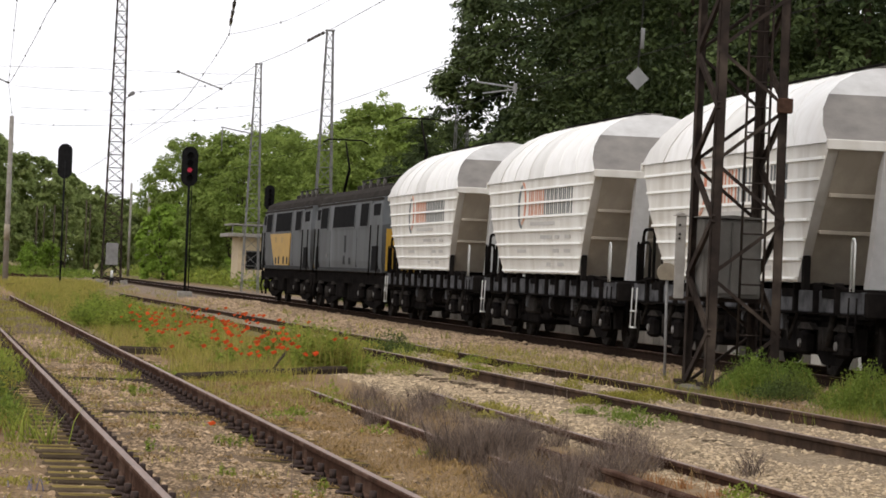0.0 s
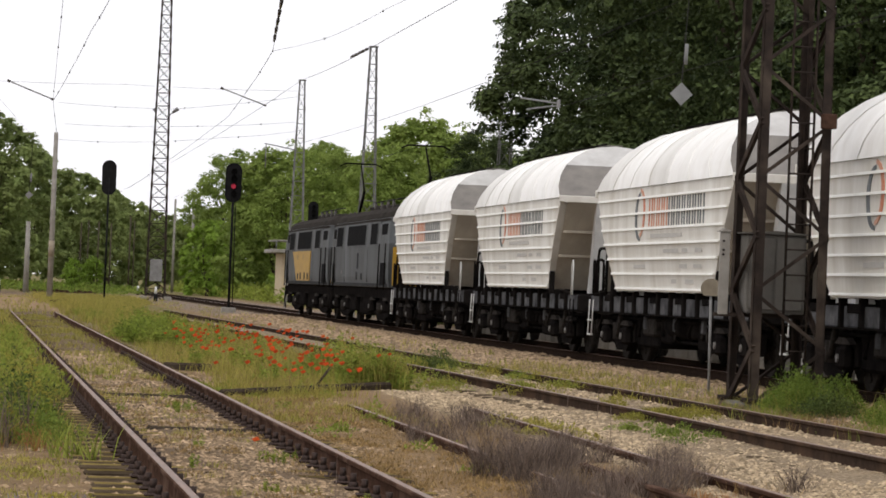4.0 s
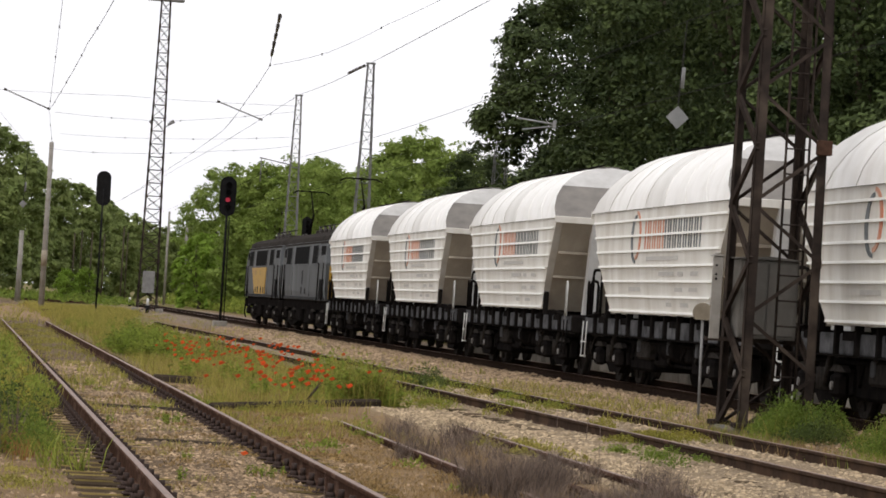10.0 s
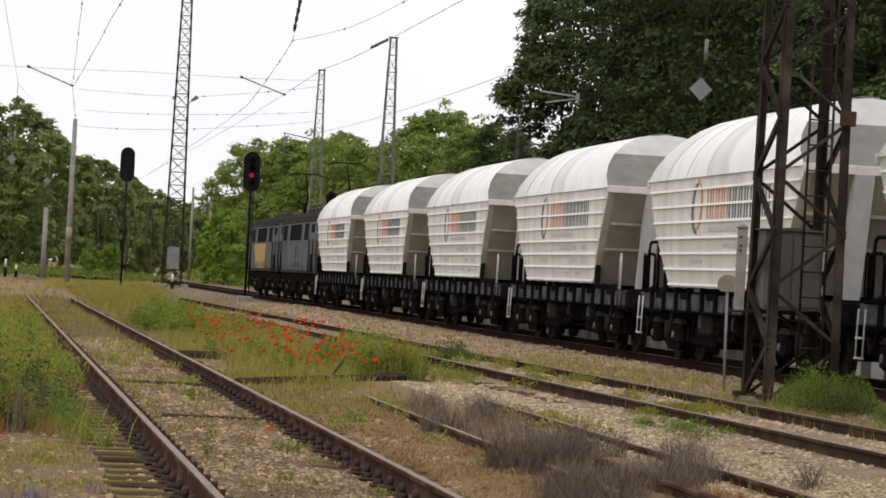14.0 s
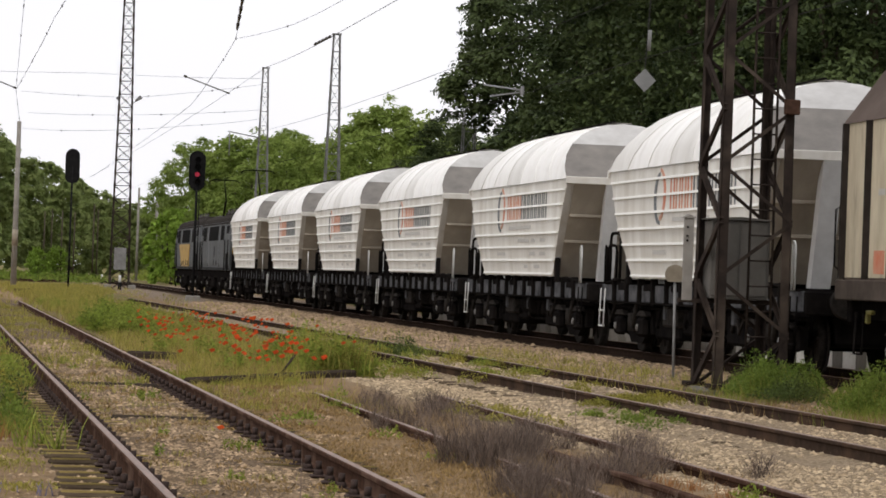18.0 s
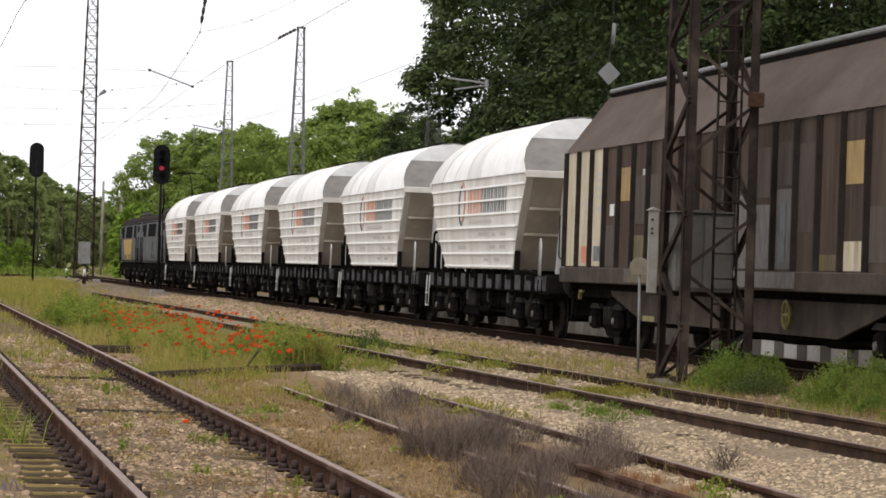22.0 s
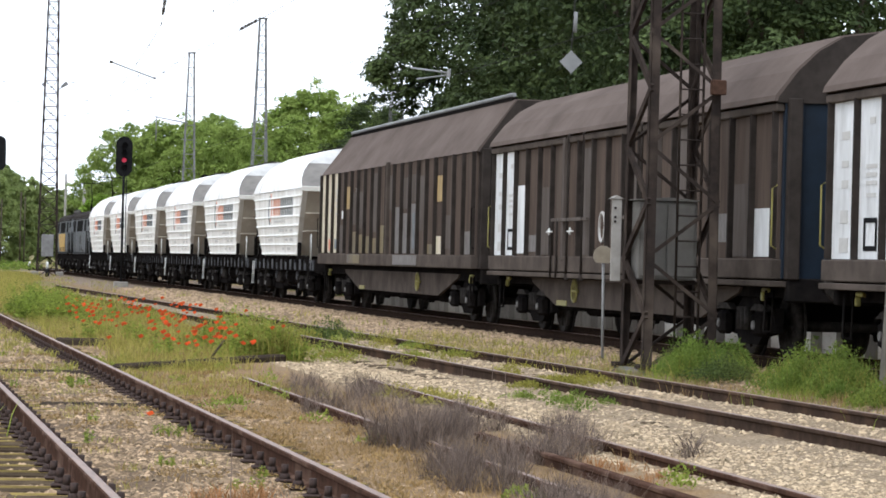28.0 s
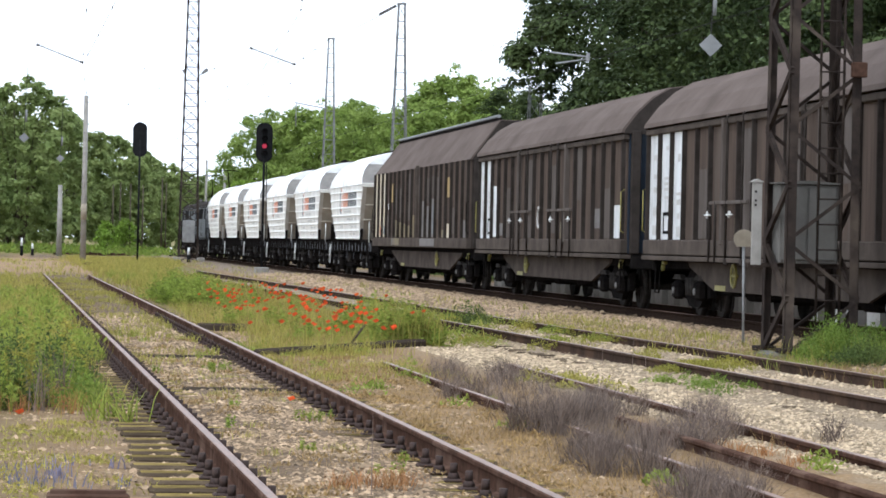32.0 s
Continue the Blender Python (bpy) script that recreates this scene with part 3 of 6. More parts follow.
def track(name, x, z, turn, y0, y1, pitch, label, sleeper_mat, clips_to=0, shine=True, gauge=1.435, first=None, rail_mat="rail"):
    """Two rails on sleepers; the rail tops lie at z. turn: degrees."""
    t = new(name)
    t.matrix_basis = pose(x, 0, z, 0, 0, turn)
    tagged(t, label, "railway track", kind="structure")
    h = gauge / 2 + 0.036
    for s in (-1, 1):
        r = part("rail", Build().prism([(px + s * h, pz - 0.16) for px, pz in RAIL], y0, y1), rail_mat, t)
        if shine:
            part("running_surface", Build().prism([(s * h - 0.027, 0.0), (s * h + 0.027, 0.0), (s * h + 0.022, 0.003), (s * h - 0.022, 0.003)], y0, y1), "rail_top", r, "worn brown rail head")
    me = Build().box(-1.25, 1.25, -0.125, 0.125, -0.32, -0.16, 0.02).mesh("sleeper")
    me.materials.append(M[sleeper_mat])
    me.materials.append(M["sleeper"])
    # side faces are coloured dark to imitate shade between the mossy tops
    for face in me.polygons:
        face.material_index = 0 if face.normal.z > 0.9 else 1
    clip = Build().box(-0.06, 0.06, -0.06, 0.06, -0.165, -0.14, 0.01).rod((0, 0, -0.145), (0, 0, -0.105), 0.042, 6, 0.03).rod((0, 0, -0.105), (0, 0, -0.045), 0.024, 6).mesh("rail_clip")
    clip.materials.append(M["clip"])
    first = y0 if first is None else first
    n = min(int((y1 - first) / pitch), 300)
    for i in range(n):
        y = first + (i + 0.5) * pitch
        s = new("sleeper", me)
        s.parent = t
        s.matrix_basis = pose(RNG.uniform(-0.04, 0.04), y, RNG.uniform(-0.012, 0.006), 0, 0, RNG.uniform(-1, 1))
        if y < clips_to:
            for q in (-h - 0.11, -h + 0.11, h - 0.11, h + 0.11):
                c = new("rail_clip", clip)
                c.parent = t
                c.matrix_basis = pose(q, y, 0, 0, 0, RNG.uniform(-4, 4))
    return t


track("track_1", 2.13, 0.18, 0.195, -25.0, 108.0, 0.65, "rusty siding rails on old sleepers in gravel", "mossy", clips_to=58, first=2.0)
track("track_2", 5.12, 0.075, 0.0, 4.0, 37.0, 0.65, "disused rusty rails half lost in dead weeds", "sleeper", shine=True)
track("track_3", 8.98, 0.18, 1.0, -25.0, 130.0, 0.65, "brown rusty rails of a side track in pale gravel", "sleeper", rail_mat="old_rail", first=4.0)
track("main_line", 13.25, 0.28, 0.0, -95.0, 420.0, 0.62, "dark rails of the main line on ballast", "sleeper", first=28.0, rail_mat="dark_rail")

# ---- stones ----
stones("track_gravel", (0.95, 3.15), (17.5, 60), 52000, 0.0125, "stone", "pale broken ballast stones between the rails", lambda x, y: patchy(x, y, 0.7, 1.0) + RNG.uniform(-0.5, 0.5, len(x)) > -0.3)
stones("coarse_track_stones", (1.0, 3.1), (17.5, 50), 700, 0.021, "stone", "larger pale stones lying between the rails", lambda x, y: patchy(x, y, 0.9, 4.0) > -0.2)
stones("path_gravel", (2.9, 4.6), (17.5, 50), 16000, 0.014, "stone", "scattered small stones on tan earth", lambda x, y: patchy(x, y, 0.8, 2.0) + RNG.uniform(-0.6, 0.6, len(x)) + np.clip(3.3 - x, -0.3, 0.5) > 0.0)
stones("pale_gravel", (5.6, 7.1), (18, 60), 42000, 0.0135, "white_stone", "whitish coarse gravel beside rusty rails", lambda x, y: patchy(x, y, 1.0, 5.0) + RNG.uniform(-0.4, 0.4, len(x)) > -0.8)
stones("side_track_gravel", (7.1, 9.6), (22, 70), 22000, 0.0155, "white_stone", "pale gravel in and beside the side track", lambda x, y: patchy(x, y, 1.0, 6.0) + RNG.uniform(-0.4, 0.4, len(x)) > -0.35)
stones("main_ballast", (9.6, 12.6), (28, 130), 34000, 0.021, "ballast", "tan ballast shoulder of the main line")
stones("verge_stones", (-0.6, 1.2), (17.5, 34), 3600, 0.016, "stone", "few pale stones on weedy earth", lambda x, y: (patchy(x, y, 0.6, 3.0) > -0.1) & (x < 0.82))


# ---- lattice masts ----
def lattice(thing, x, y, z0, z1, w0, w1, panels, leg, brace, material, d0=None, d1=None, single=False, split=False, rungs=True):
    """Four tapering corner bars with crossed bracing on each face, as parts of the mast."""
    d0, d1 = d0 or w0, d1 or w1

    def corner(i, t):
        w, d = w0 + (w1 - w0) * t, d0 + (d1 - d0) * t
        return Vector((x + (-w, w, w, -w)[i] / 2, y + (-d, -d, d, d)[i] / 2, z0 + (z1 - z0) * t))
    for i in range(4):
        a, b = corner(i, 0), corner(i, 1)
        q = Build()
        s, e = ((1, 1), (-1, 1), (-1, -1), (1, -1))[i]
        for ww, dd in ((leg, leg * 0.16), (leg * 0.16, leg)):
            vs = [(p.x + u * s * ww, p.y + v * e * dd, p.z) for p in (a, b) for u, v in ((0, 0), (1, 0), (1, 1), (0, 1))]
            q.add(vs, [(0, 1, 2, 3), (4, 7, 6, 5), (0, 4, 5, 1), (1, 5, 6, 2), (2, 6, 7, 3), (3, 7, 4, 0)])
        part("leg", q, material, thing)
    joined = Build()
    for k in range(panels):
        t0, t1 = k / panels, (k + 1) / panels
        for i in range(4):
            j = (i + 1) % 4
            bars = [(corner(i, t0), corner(j, t1)), (corner(i, t1), corner(j, t1))]
            if not single:
                bars.append((corner(j, t0), corner(i, t1)))
            elif k % 2:
                bars[0] = (corner(j, t0), corner(i, t1))
            if not rungs:
                bars = [bars[0], bars[2]] if i % 2 == 0 else [bars[(k % 2) * 2]]
            for a, b in bars:
                if split:
                    part("brace", Build().rod(a, b, brace, 4), material, thing)
                else:
                    joined.rod(a, b, brace, 4, caps=False)
    if not split:
        part("bracing", joined, material, thing)


def near_mast():
    t = new("lattice_mast")
    tagged(t, "rusty steel lattice mast with a grey cabinet, among weeds", "mast")
    cx, cy, z0, z1, turn = 10.645, 41.5, 0.1, 11.5, radians(4.0)

    def corner(i, u):
        w = 0.515 - 0.05 * u
        x, y = (-w, w, w, -w)[i], (-w, -w, w, w)[i]
        return Vector((cx + x * math.cos(turn) - y * math.sin(turn), cy + x * math.sin(turn) + y * math.cos(turn), z0 + (z1 - z0) * u))
    for i in range(4):
        a, b = corner(i, 0), corner(i, 1)
        q = Build()
        s, e = ((1, 1), (-1, 1), (-1, -1), (1, -1))[i]
        for ww, dd in ((0.125, 0.016), (0.016, 0.125)):
            vs = [(p.x + u * s * ww, p.y + v * e * dd, p.z) for p in (a, b) for u, v in ((0, 0), (1, 0), (1, 1), (0, 1))]
            q.add(vs, [(0, 1, 2, 3), (4, 7, 6, 5), (0, 4, 5, 1), (1, 5, 6, 2), (2, 6, 7, 3), (3, 7, 4, 0)])
        part("leg", q, "mast", t)
        part("foot_plate", Build().box(a.x - 0.14 + 0.05 * s, a.x + 0.14 + 0.05 * s, a.y - 0.14, a.y + 0.14, 0.13, 0.2, 0.01), "mast", t)
    panels = 15
    for k in range(panels):
        for i in range(4):
            j = (i + 1) % 4
            if (k + (i in (1, 2))) % 2:
                i, j = j, i
            a, b = corner(i, k / panels), corner(j, (k + 1) / panels)
            d = (b - a).normalized()
            out = ((a + b) / 2 - Vector((cx, cy, (a.z + b.z) / 2))).normalized()
            side = d.cross(out).normalized()
            q = Build()
            broad = 0.045 if {i, j} in ({0, 3}, {1, 2}) else 0.024
            for wide, deep in ((broad, 0.006), (0.006, 0.022)):
                # an angle bar: a flat leg on the face and one standing inwards
                o = side * (broad - 0.006 if wide < 0.01 else 0.0) - out * (0.02 if wide < 0.01 else 0.0)
                vs = [p + o + side * wide * u + out * deep * v for p in (a, b) for u, v in ((-1, -1), (1, -1), (1, 1), (-1, 1))]
                q.add(vs, [(0, 1, 2, 3), (4, 7, 6, 5), (0, 4, 5, 1), (1, 5, 6, 2), (2, 6, 7, 3), (3, 7, 4, 0)])
            part("brace", q, "mast", t)
    part("foundation", Build().box(10.02, 11.28, 40.85, 42.15, -0.1, 0.14, 0.04), "cabinet", t, "low dirty concrete block")
    for x in (10.62, 10.94):
        part("ladder_rail", Build().rod((x, 41.06, 0.3), (x, 41.06, 11.0), 0.018), "mast", t)
    me = Build().rod((10.62, 41.06, 0), (10.94, 41.06, 0), 0.011).mesh("ladder_rung")
    me.materials.append(M["mast"])
    for i in range(30):
        r = new("ladder_rung", me)
        r.parent = t
        r.matrix_basis = pose(0, 0, 0.5 + i * 0.34)
    part("cable_pipe", Build().path([(11.0, 41.9, 0.2), (11.0, 41.9, 3.9), (11.02, 41.7, 4.1), (11.02, 41.7, 11.0)], 0.035, 8), "mast", t, "rusty cable conduit")
    part("terminal_box", Build().box(11.0, 11.2, 40.84, 40.96, 3.83, 4.03, 0.01), "rail", t, "small rusty terminal box")
    c = new("switch_cabinet")
    tagged(c, "dusty grey sheet steel switch cabinet hung in the mast", "cabinet")
    part("body", Build().box(10.2, 11.02, 41.5, 41.9, 1.33, 2.4, 0.015), "cabinet", c)
    part("door", Build().box(10.24, 10.58, 41.475, 41.495, 1.38, 2.36, 0.006), "cabinet", c)
    part("door", Build().box(10.6, 10.98, 41.475, 41.495, 1.38, 2.36, 0.006), "cabinet", c)
    part("roof", Build().prism([(10.16, 2.404), (11.06, 2.404), (11.06, 2.42), (10.6, 2.45), (10.16, 2.42)], 41.45, 41.95), "cabinet", c)
    part("side_panel", Build().box(9.735, 9.87, 41.12, 41.16, 1.3, 2.4, 0.006).prism([(9.72, 2.404), (9.9, 2.404), (9.8, 2.45)], 41.1, 41.3), "cabinet_side", c, "pale side sheet with bolt holes")
    for z in (2.1, 2.16, 2.28):
        part("bolt", Build().rod((9.78, 41.105, z), (9.78, 41.125, z), 0.016), "dark", c)
    part("bracket", Build().box(9.8, 11.1, 41.6, 41.7, 1.27, 1.326), "mast", c)


near_mast()


def marker_post():
    t = new("marker_post")
    tagged(t, "thin grey post with a faded cream oval sign", "sign")
    part("post", Build().rod((10.80, 46.0, 0.0), (10.775, 46.0, 1.6), 0.021, 8), "galv", t)
    n = 24
    ring = [(10.765 + 0.155 * math.cos(6.2832 * i / n), 1.655 + max(-0.11, 0.15 * math.sin(6.2832 * i / n))) for i in range(n)]
    part("sign_plate", Build().prism(ring, 45.955, 45.97), "sign", t, "blank faded cream rounded plate")


marker_post()


def tall_light_mast():
    t = new("lighting_mast")
    tagged(t, "tall grey lattice lighting mast with a floodlight arm", "mast")
    x, y = 10.52, 193.5
    lattice(t, x, y, 0.0, 19.2, 1.25, 0.6, 24, 0.07, 0.022, "mast", split=True)
    part("platform", Build().box(x - 1.1, x + 1.1, y - 0.5, y + 0.5, 19.2, 19.34), "galv", t)
    part("lamp_arm", Build().rod((x + 0.35, y, 11.4), (x + 0.75, y, 11.7), 0.03), "galv", t)
    part("floodlight", Build().rod((x + 0.6, y, 11.62), (x + 0.95, y, 11.88), 0.08, 8, 0.14), "galv", t, "grey floodlight head")
    part("floodlight", Build().rod((x - 0.36, y, 11.62), (x - 0.55, y, 11.8), 0.1, 8), "galv", t, "small grey floodlight head")
    part("meter_box", Build().box(x - 0.4, x + 0.34, y - 0.85, y - 0.7, 1.25, 2.6, 0.02), "galv", t, "dull grey equipment box")
    for s in (-1, 1):
        part("foot_block", Build().box(x + s * 0.75 - 0.22, x + s * 0.75 + 0.22, y - 0.9, y - 0.45, -0.1, 0.35, 0.03), "concrete", t)


tall_light_mast()


def catenary_mast(x, y, h, arm):
    t = new("catenary_mast")
    tagged(t, "slender grey lattice mast carrying overhead wires", "mast", "catenary masts beyond the train")
    lattice(t, x, y, 0.0, h, 0.95, 0.32, 16, 0.055, 0.015, "galv", single=True, split=True)
    part("cap", Build().box(x - 0.2, x + 0.2, y - 0.2, y + 0.2, h, h + 0.05), "galv", t)
    if arm:
        part("cantilever", Build().rod((x - 0.1, y, 8.6), (x - 1.9, y, 8.9), 0.03).rod((x - 1.8, y, 8.9), (x - 1.8, y, 7.6), 0.03), "galv", t)


catenary_mast(16.55, 137.0, 11.95, False)
catenary_mast(16.55, 168.2, 12.35, True)
catenary_mast(24.2, 147.0, 15.0, False)


def concrete_pole(x, y, h, r, label, band=None, lean=0.0):
    t = new("concrete_pole")
    tagged(t, label, "pole", "concrete poles")
    part("shaft", Build().rod((x, y, -0.1), (x + lean, y, h), r, 16, r * 0.72), "concrete", t)
    if band:
        part("band", Build().rod((x + lean * band[0] / h, y, band[0]), (x + lean * band[1] / h, y, band[1]), r * 1.01, 16, r * 0.99), "sign", t, "faded yellow-brown band")
    return t


concrete_pole(10.9, 32.6, 7.5, 0.19, "thick grey concrete pole with a yellow band", (1.55, 1.85), 0.3)
concrete_pole(3.75, 176.0, 9.3, 0.17, "weathered concrete catenary pole", (2.4, 3.3))
concrete_pole(3.2, 232.0, 5.2, 0.22, "distant concrete pole beside trees")
concrete_pole(21.1, 322.0, 10.3, 0.2, "distant concrete catenary pole with an arm")
concrete_pole(17.9, 300.0, 9.0, 0.14, "distant concrete catenary pole")


def signal(x, y, h, label, red=False, block=False, size=1.0, turn=0.0):
    t = new("light_signal")
    t.matrix_basis = pose(x, y, 0, 0, 0, turn)
    tagged(t, label, "signal", "colour light signals")
    part("post", Build().rod((0, 0, 0), (0, 0, h), 0.055, 10), "black", t)
    n, w, hh = 28, 0.36 * size, 0.86 * size
    out = []
    for i in range(n):
        a = 6.2832 * i / n
        c, s = math.cos(a), math.sin(a)
        out.append((w * c, h + math.copysign(hh - w, s) + w * s))
    part("back_plate", Build().prism(out, 0.0, 0.035), "black", t, "matt black rounded backing plate")
    for k, dz in enumerate((0.48, 0.16, -0.16, -0.48)):
        z = h + dz * size
        hood = Build()
        m = 12
        for i in range(m):
            a0, a1 = math.pi * i / m - 0.35, math.pi * (i + 1) / m - 0.35
            r = 0.125 * size
            a0, a1 = a0 * 1.2, a1 * 1.2
            hood.add([(r * math.cos(a0), 0, z + r * math.sin(a0)), (r * math.cos(a1), 0, z + r * math.sin(a1)),
                      (r * math.cos(a1), -0.26, z + r * math.sin(a1)), (r * math.cos(a0), -0.26, z + r * math.sin(a0))], [(0, 1, 2, 3)], True)
        part("hood", hood, "black", t)
        part("lens", Build().rod((0, -0.004, z), (0, -0.12, z), 0.1 * size, 14), "red" if red and k == 2 else "glass", t, "dim red lens" if red and k == 2 else "dark unlit lens")
    if block:
        part("footing", Build().box(-0.3, 0.3, -0.3, 0.3, -0.1, 0.32, 0.03), "concrete", t, "low concrete footing")
        part("ladder", Build().path([(0.16, 0.1, 0.3), (0.12, 0.1, h - 0.9)], 0.015).path([(0.16, -0.05, 0.3), (0.12, -0.05, h - 0.9)], 0.015), "black", t)
    return t


signal(10.6, 136.2, 5.72, "black light signal showing red beside the main line", True, True)
signal(6.75, 175.5, 6.92, "black light signal facing away beside a grassy verge", size=1.12, turn=180)
signal(17.2, 166.0, 5.2, "small black light signal beyond the train", size=0.75)


# ---- overhead line ----
def wire(pts, r, name="overhead_wire", label="thin overhead wire against a white sky", sag=0.0, n=10, clamps=()):
    b = Build()
    out = []
    for (a, c) in zip(pts, pts[1:]):
        a, c = Vector(a), Vector(c)
        for i in range(n):
            s = i / n
            p = a.lerp(c, s)
            p.z -= sag * 4 * s * (1 - s)
            out.append(p)
    out.append(Vector(pts[-1]))
    b.path(out, r, 4)
    ob = part(name, b, "wire")
    for k in clamps:
        p = out[int(k * (len(out) - 1))]
        part("clamp", Build().rod((p.x, p.y, p.z - 0.05), (p.x, p.y, p.z + 0.05), 0.032, 6, 0.025), "insulator", ob)
    return tagged(ob, label, "wire", "overhead wires")


wire([(13.2, -60, 5.9), (13.3, 60, 5.9), (13.1, 137, 5.9), (13.4, 200, 5.9), (13.2, 400, 5.9)], 0.0065, sag=0.04)
wire([(13.2, -60, 7.35), (13.3, 59.6, 7.32), (13.1, 137, 7.5), (13.4, 200, 7.4), (13.2, 400, 7.4)], 0.007, sag=0.3)
wire([(16.55, -20, 12.0), (16.55, 137, 12.0), (16.55, 168, 12.4), (16.55, 260, 12.0), (16.55, 420, 12.0)], 0.012, sag=0.1)
wire([(9.97, 110.0, 11.38), (11.95, 135.0, 11.42), (13.22, 160.0, 11.61), (14.28, 190.0, 11.37), (14.77, 250.0, 11.22), (14.70, 330.0, 10.67)], 0.012, sag=0.05, clamps=(0.1, 0.2, 0.32, 0.45, 0.55, 0.62, 0.7, 0.8, 0.9))
wire([(2.40, 110.0, 11.34), (2.91, 140.0, 11.47), (3.34, 168.2, 10.68), (4.09, 190.0, 9.79)], 0.012, sag=0.05, clamps=(0.15, 0.35, 0.6, 0.8, 0.95))
wire([(3.72, 98.0, 10.38), (3.69, 120.0, 10.70), (3.66, 145.0, 10.88), (3.37, 168.2, 10.68)], 0.012, sag=0.05, clamps=(0.2, 0.45, 0.7, 0.9))
wire([(11.95, 135.0, 11.42), (14.30, 134.0, 12.07), (16.53, 132.0, 13.28), (19.57, 130.0, 14.99)], 0.009, sag=0.05, clamps=(0.3, 0.65, 0.9))
wire([(-0.4, 60, 7.3), (0.3, 105, 7.2), (1.9, 134, 7.2), (3.72, 176, 7.2)], 0.005, sag=0.0)
# cross-span cables from the catenary mast
wire([(-2.05, 168.2, 11.54), (7.17, 168.2, 11.68), (16.45, 168.2, 11.79)], 0.01, sag=0.06)
wire([(3.64, 168.2, 10.55), (9.64, 168.2, 10.49), (16.45, 168.2, 11.49)], 0.01, sag=0.06, clamps=(0.25, 0.55, 0.8, 0.9))
wire([(4.01, 168.2, 9.43), (9.70, 168.2, 9.56), (16.45, 168.2, 10.13)], 0.01, sag=0.06, clamps=(0.3, 0.6, 0.85))
wire([(3.46, 168.2, 8.61), (7.35, 168.2, 8.62), (12.44, 168.2, 9.10), (16.45, 168.2, 9.65)], 0.01, sag=0.06, clamps=(0.2, 0.5, 0.75))


def steady_arm(a, b):
    t = new("steady_arm")
    tagged(t, "grey insulated steady arm hung on span wires", "catenary arm", "steady arms")
    a, b = Vector(a), Vector(b)
    part("arm", Build().rod(a, b, 0.035, 6), "galv", t)
    part("insulator", Build().rod(a, a.lerp(b, 0.06), 0.075, 8), "insulator", t)
    part("insulator", Build().rod(a.lerp(b, 0.94), b, 0.06, 8), "insulator", t)


steady_arm((12.19, 168.2, 11.75), (14.63, 167.8, 10.89))
steady_arm((0.90, 168.2, 11.59), (3.37, 168.2, 10.68))


def bracket_arm(x, y0, y1, z):
    """Two pale tubes that meet at a plate on the catenary of the main line."""
    t = new("bracket_arm")
    tagged(t, "pale double tube bracket on the catenary wires", "catenary arm")
    part("tube", Build().rod((x, y1, z + 0.42), (x, y0, z), 0.022, 6), "plate", t)
    part("tube", Build().rod((x, y1 - 1.0, z + 0.08), (x, y0, z - 0.05), 0.02, 6), "plate", t)
    part("end_plate", Build().box(x - 0.02, x + 0.02, y0 - 0.25, y0, z - 0.12, z + 0.08), "plate", t)


bracket_arm(13.25, 73.1, 78.4, 5.97)


def string_insulator(a, b):
    t = new("insulator_string")
    tagged(t, "dark string of insulator discs on a wire", "insulator", "insulators on the wires")
    a, b = Vector(a), Vector(b)
    for i in range(5):
        part("disc", Build().rod(a.lerp(b, i / 5), a.lerp(b, (i + 0.7) / 5), 0.075, 8, 0.05), "insulator", t)


string_insulator((16.55, 139.5, 12.04), (16.55, 146.0, 12.1))
string_insulator((10.02, 110.5, 11.39), (11.62, 131.0, 11.44))


def hung_diamond(x, y, z, r, top):
    t = new("diamond_sign")
    tagged(t, "grey diamond plate hung from the overhead line", "sign", "diamond signs")
    part("plate", Build().prism([(x - r, z), (x, z - r), (x + r, z), (x, z + r)], y, y + 0.02), "plate", t)
    part("hanger", Build().rod((x, y + 0.01, z + r * 0.95), (x + 0.08, y + 0.01, top), 0.012, 4), "wire", t)
    part("insulator", Build().rod((x + 0.06, y + 0.01, z + r + 0.35), (x + 0.07, y + 0.01, z + r + 0.75), 0.04, 8), "plate", t)


hung_diamond(13.22, 59.6, 5.44, 0.225, 7.33)
hung_diamond(1.82, 134.0, 4.75, 0.17, 7.25)
hung_diamond(0.22, 105.0, 4.7, 0.17, 7.25)


# ---- railway cabin beyond the train ----
def cabin():
    t = new("signal_cabin")
    tagged(t, "small yellowed plaster railway cabin with a flat roof slab", "building")
    x0, x1, y0, y1 = 20.2, 24.0, 214, 219
    part("wall", Build().box(x0, x1, y0, y1, 0, 3.5), "plaster", t)
    part("roof", Build().box(x0 - 0.8, x1 + 0.6, y0 - 0.8, y1 + 0.6, 3.5, 3.75, 0.03), "concrete", t)
    part("parapet", Build().box(x0 - 0.6, x1, y0 - 0.6, y1, 4.3, 4.4), "concrete", t)
    for i in range(6):
        part("post", Build().rod((x0 - 0.5 + i * 0.7, y0 - 0.5, 3.75), (x0 - 0.5 + i * 0.7, y0 - 0.5, 4.3), 0.04), "galv", t)
    for q in (0, 1):
        w = part("window", Build().box(x0 + 0.5 + q * 1.7, x0 + 1.7 + q * 1.7, y0 - 0.03, y0 + 0.02, 1.3, 2.6), "plank", t)
        part("pane", Build().box(x0 + 0.58 + q * 1.7, x0 + 1.62 + q * 1.7, y0 - 0.045, y0 - 0.034, 1.38, 2.52), "glass", w)


cabin()

# ---- timbers lying in the grass ----
for x0, x1, y, z in ((2.95, 3.75, 51.0, 0.12), (1.62, 2.6, 30.3, 0.05), (1.5, 2.62, 38.4, 0.06)):
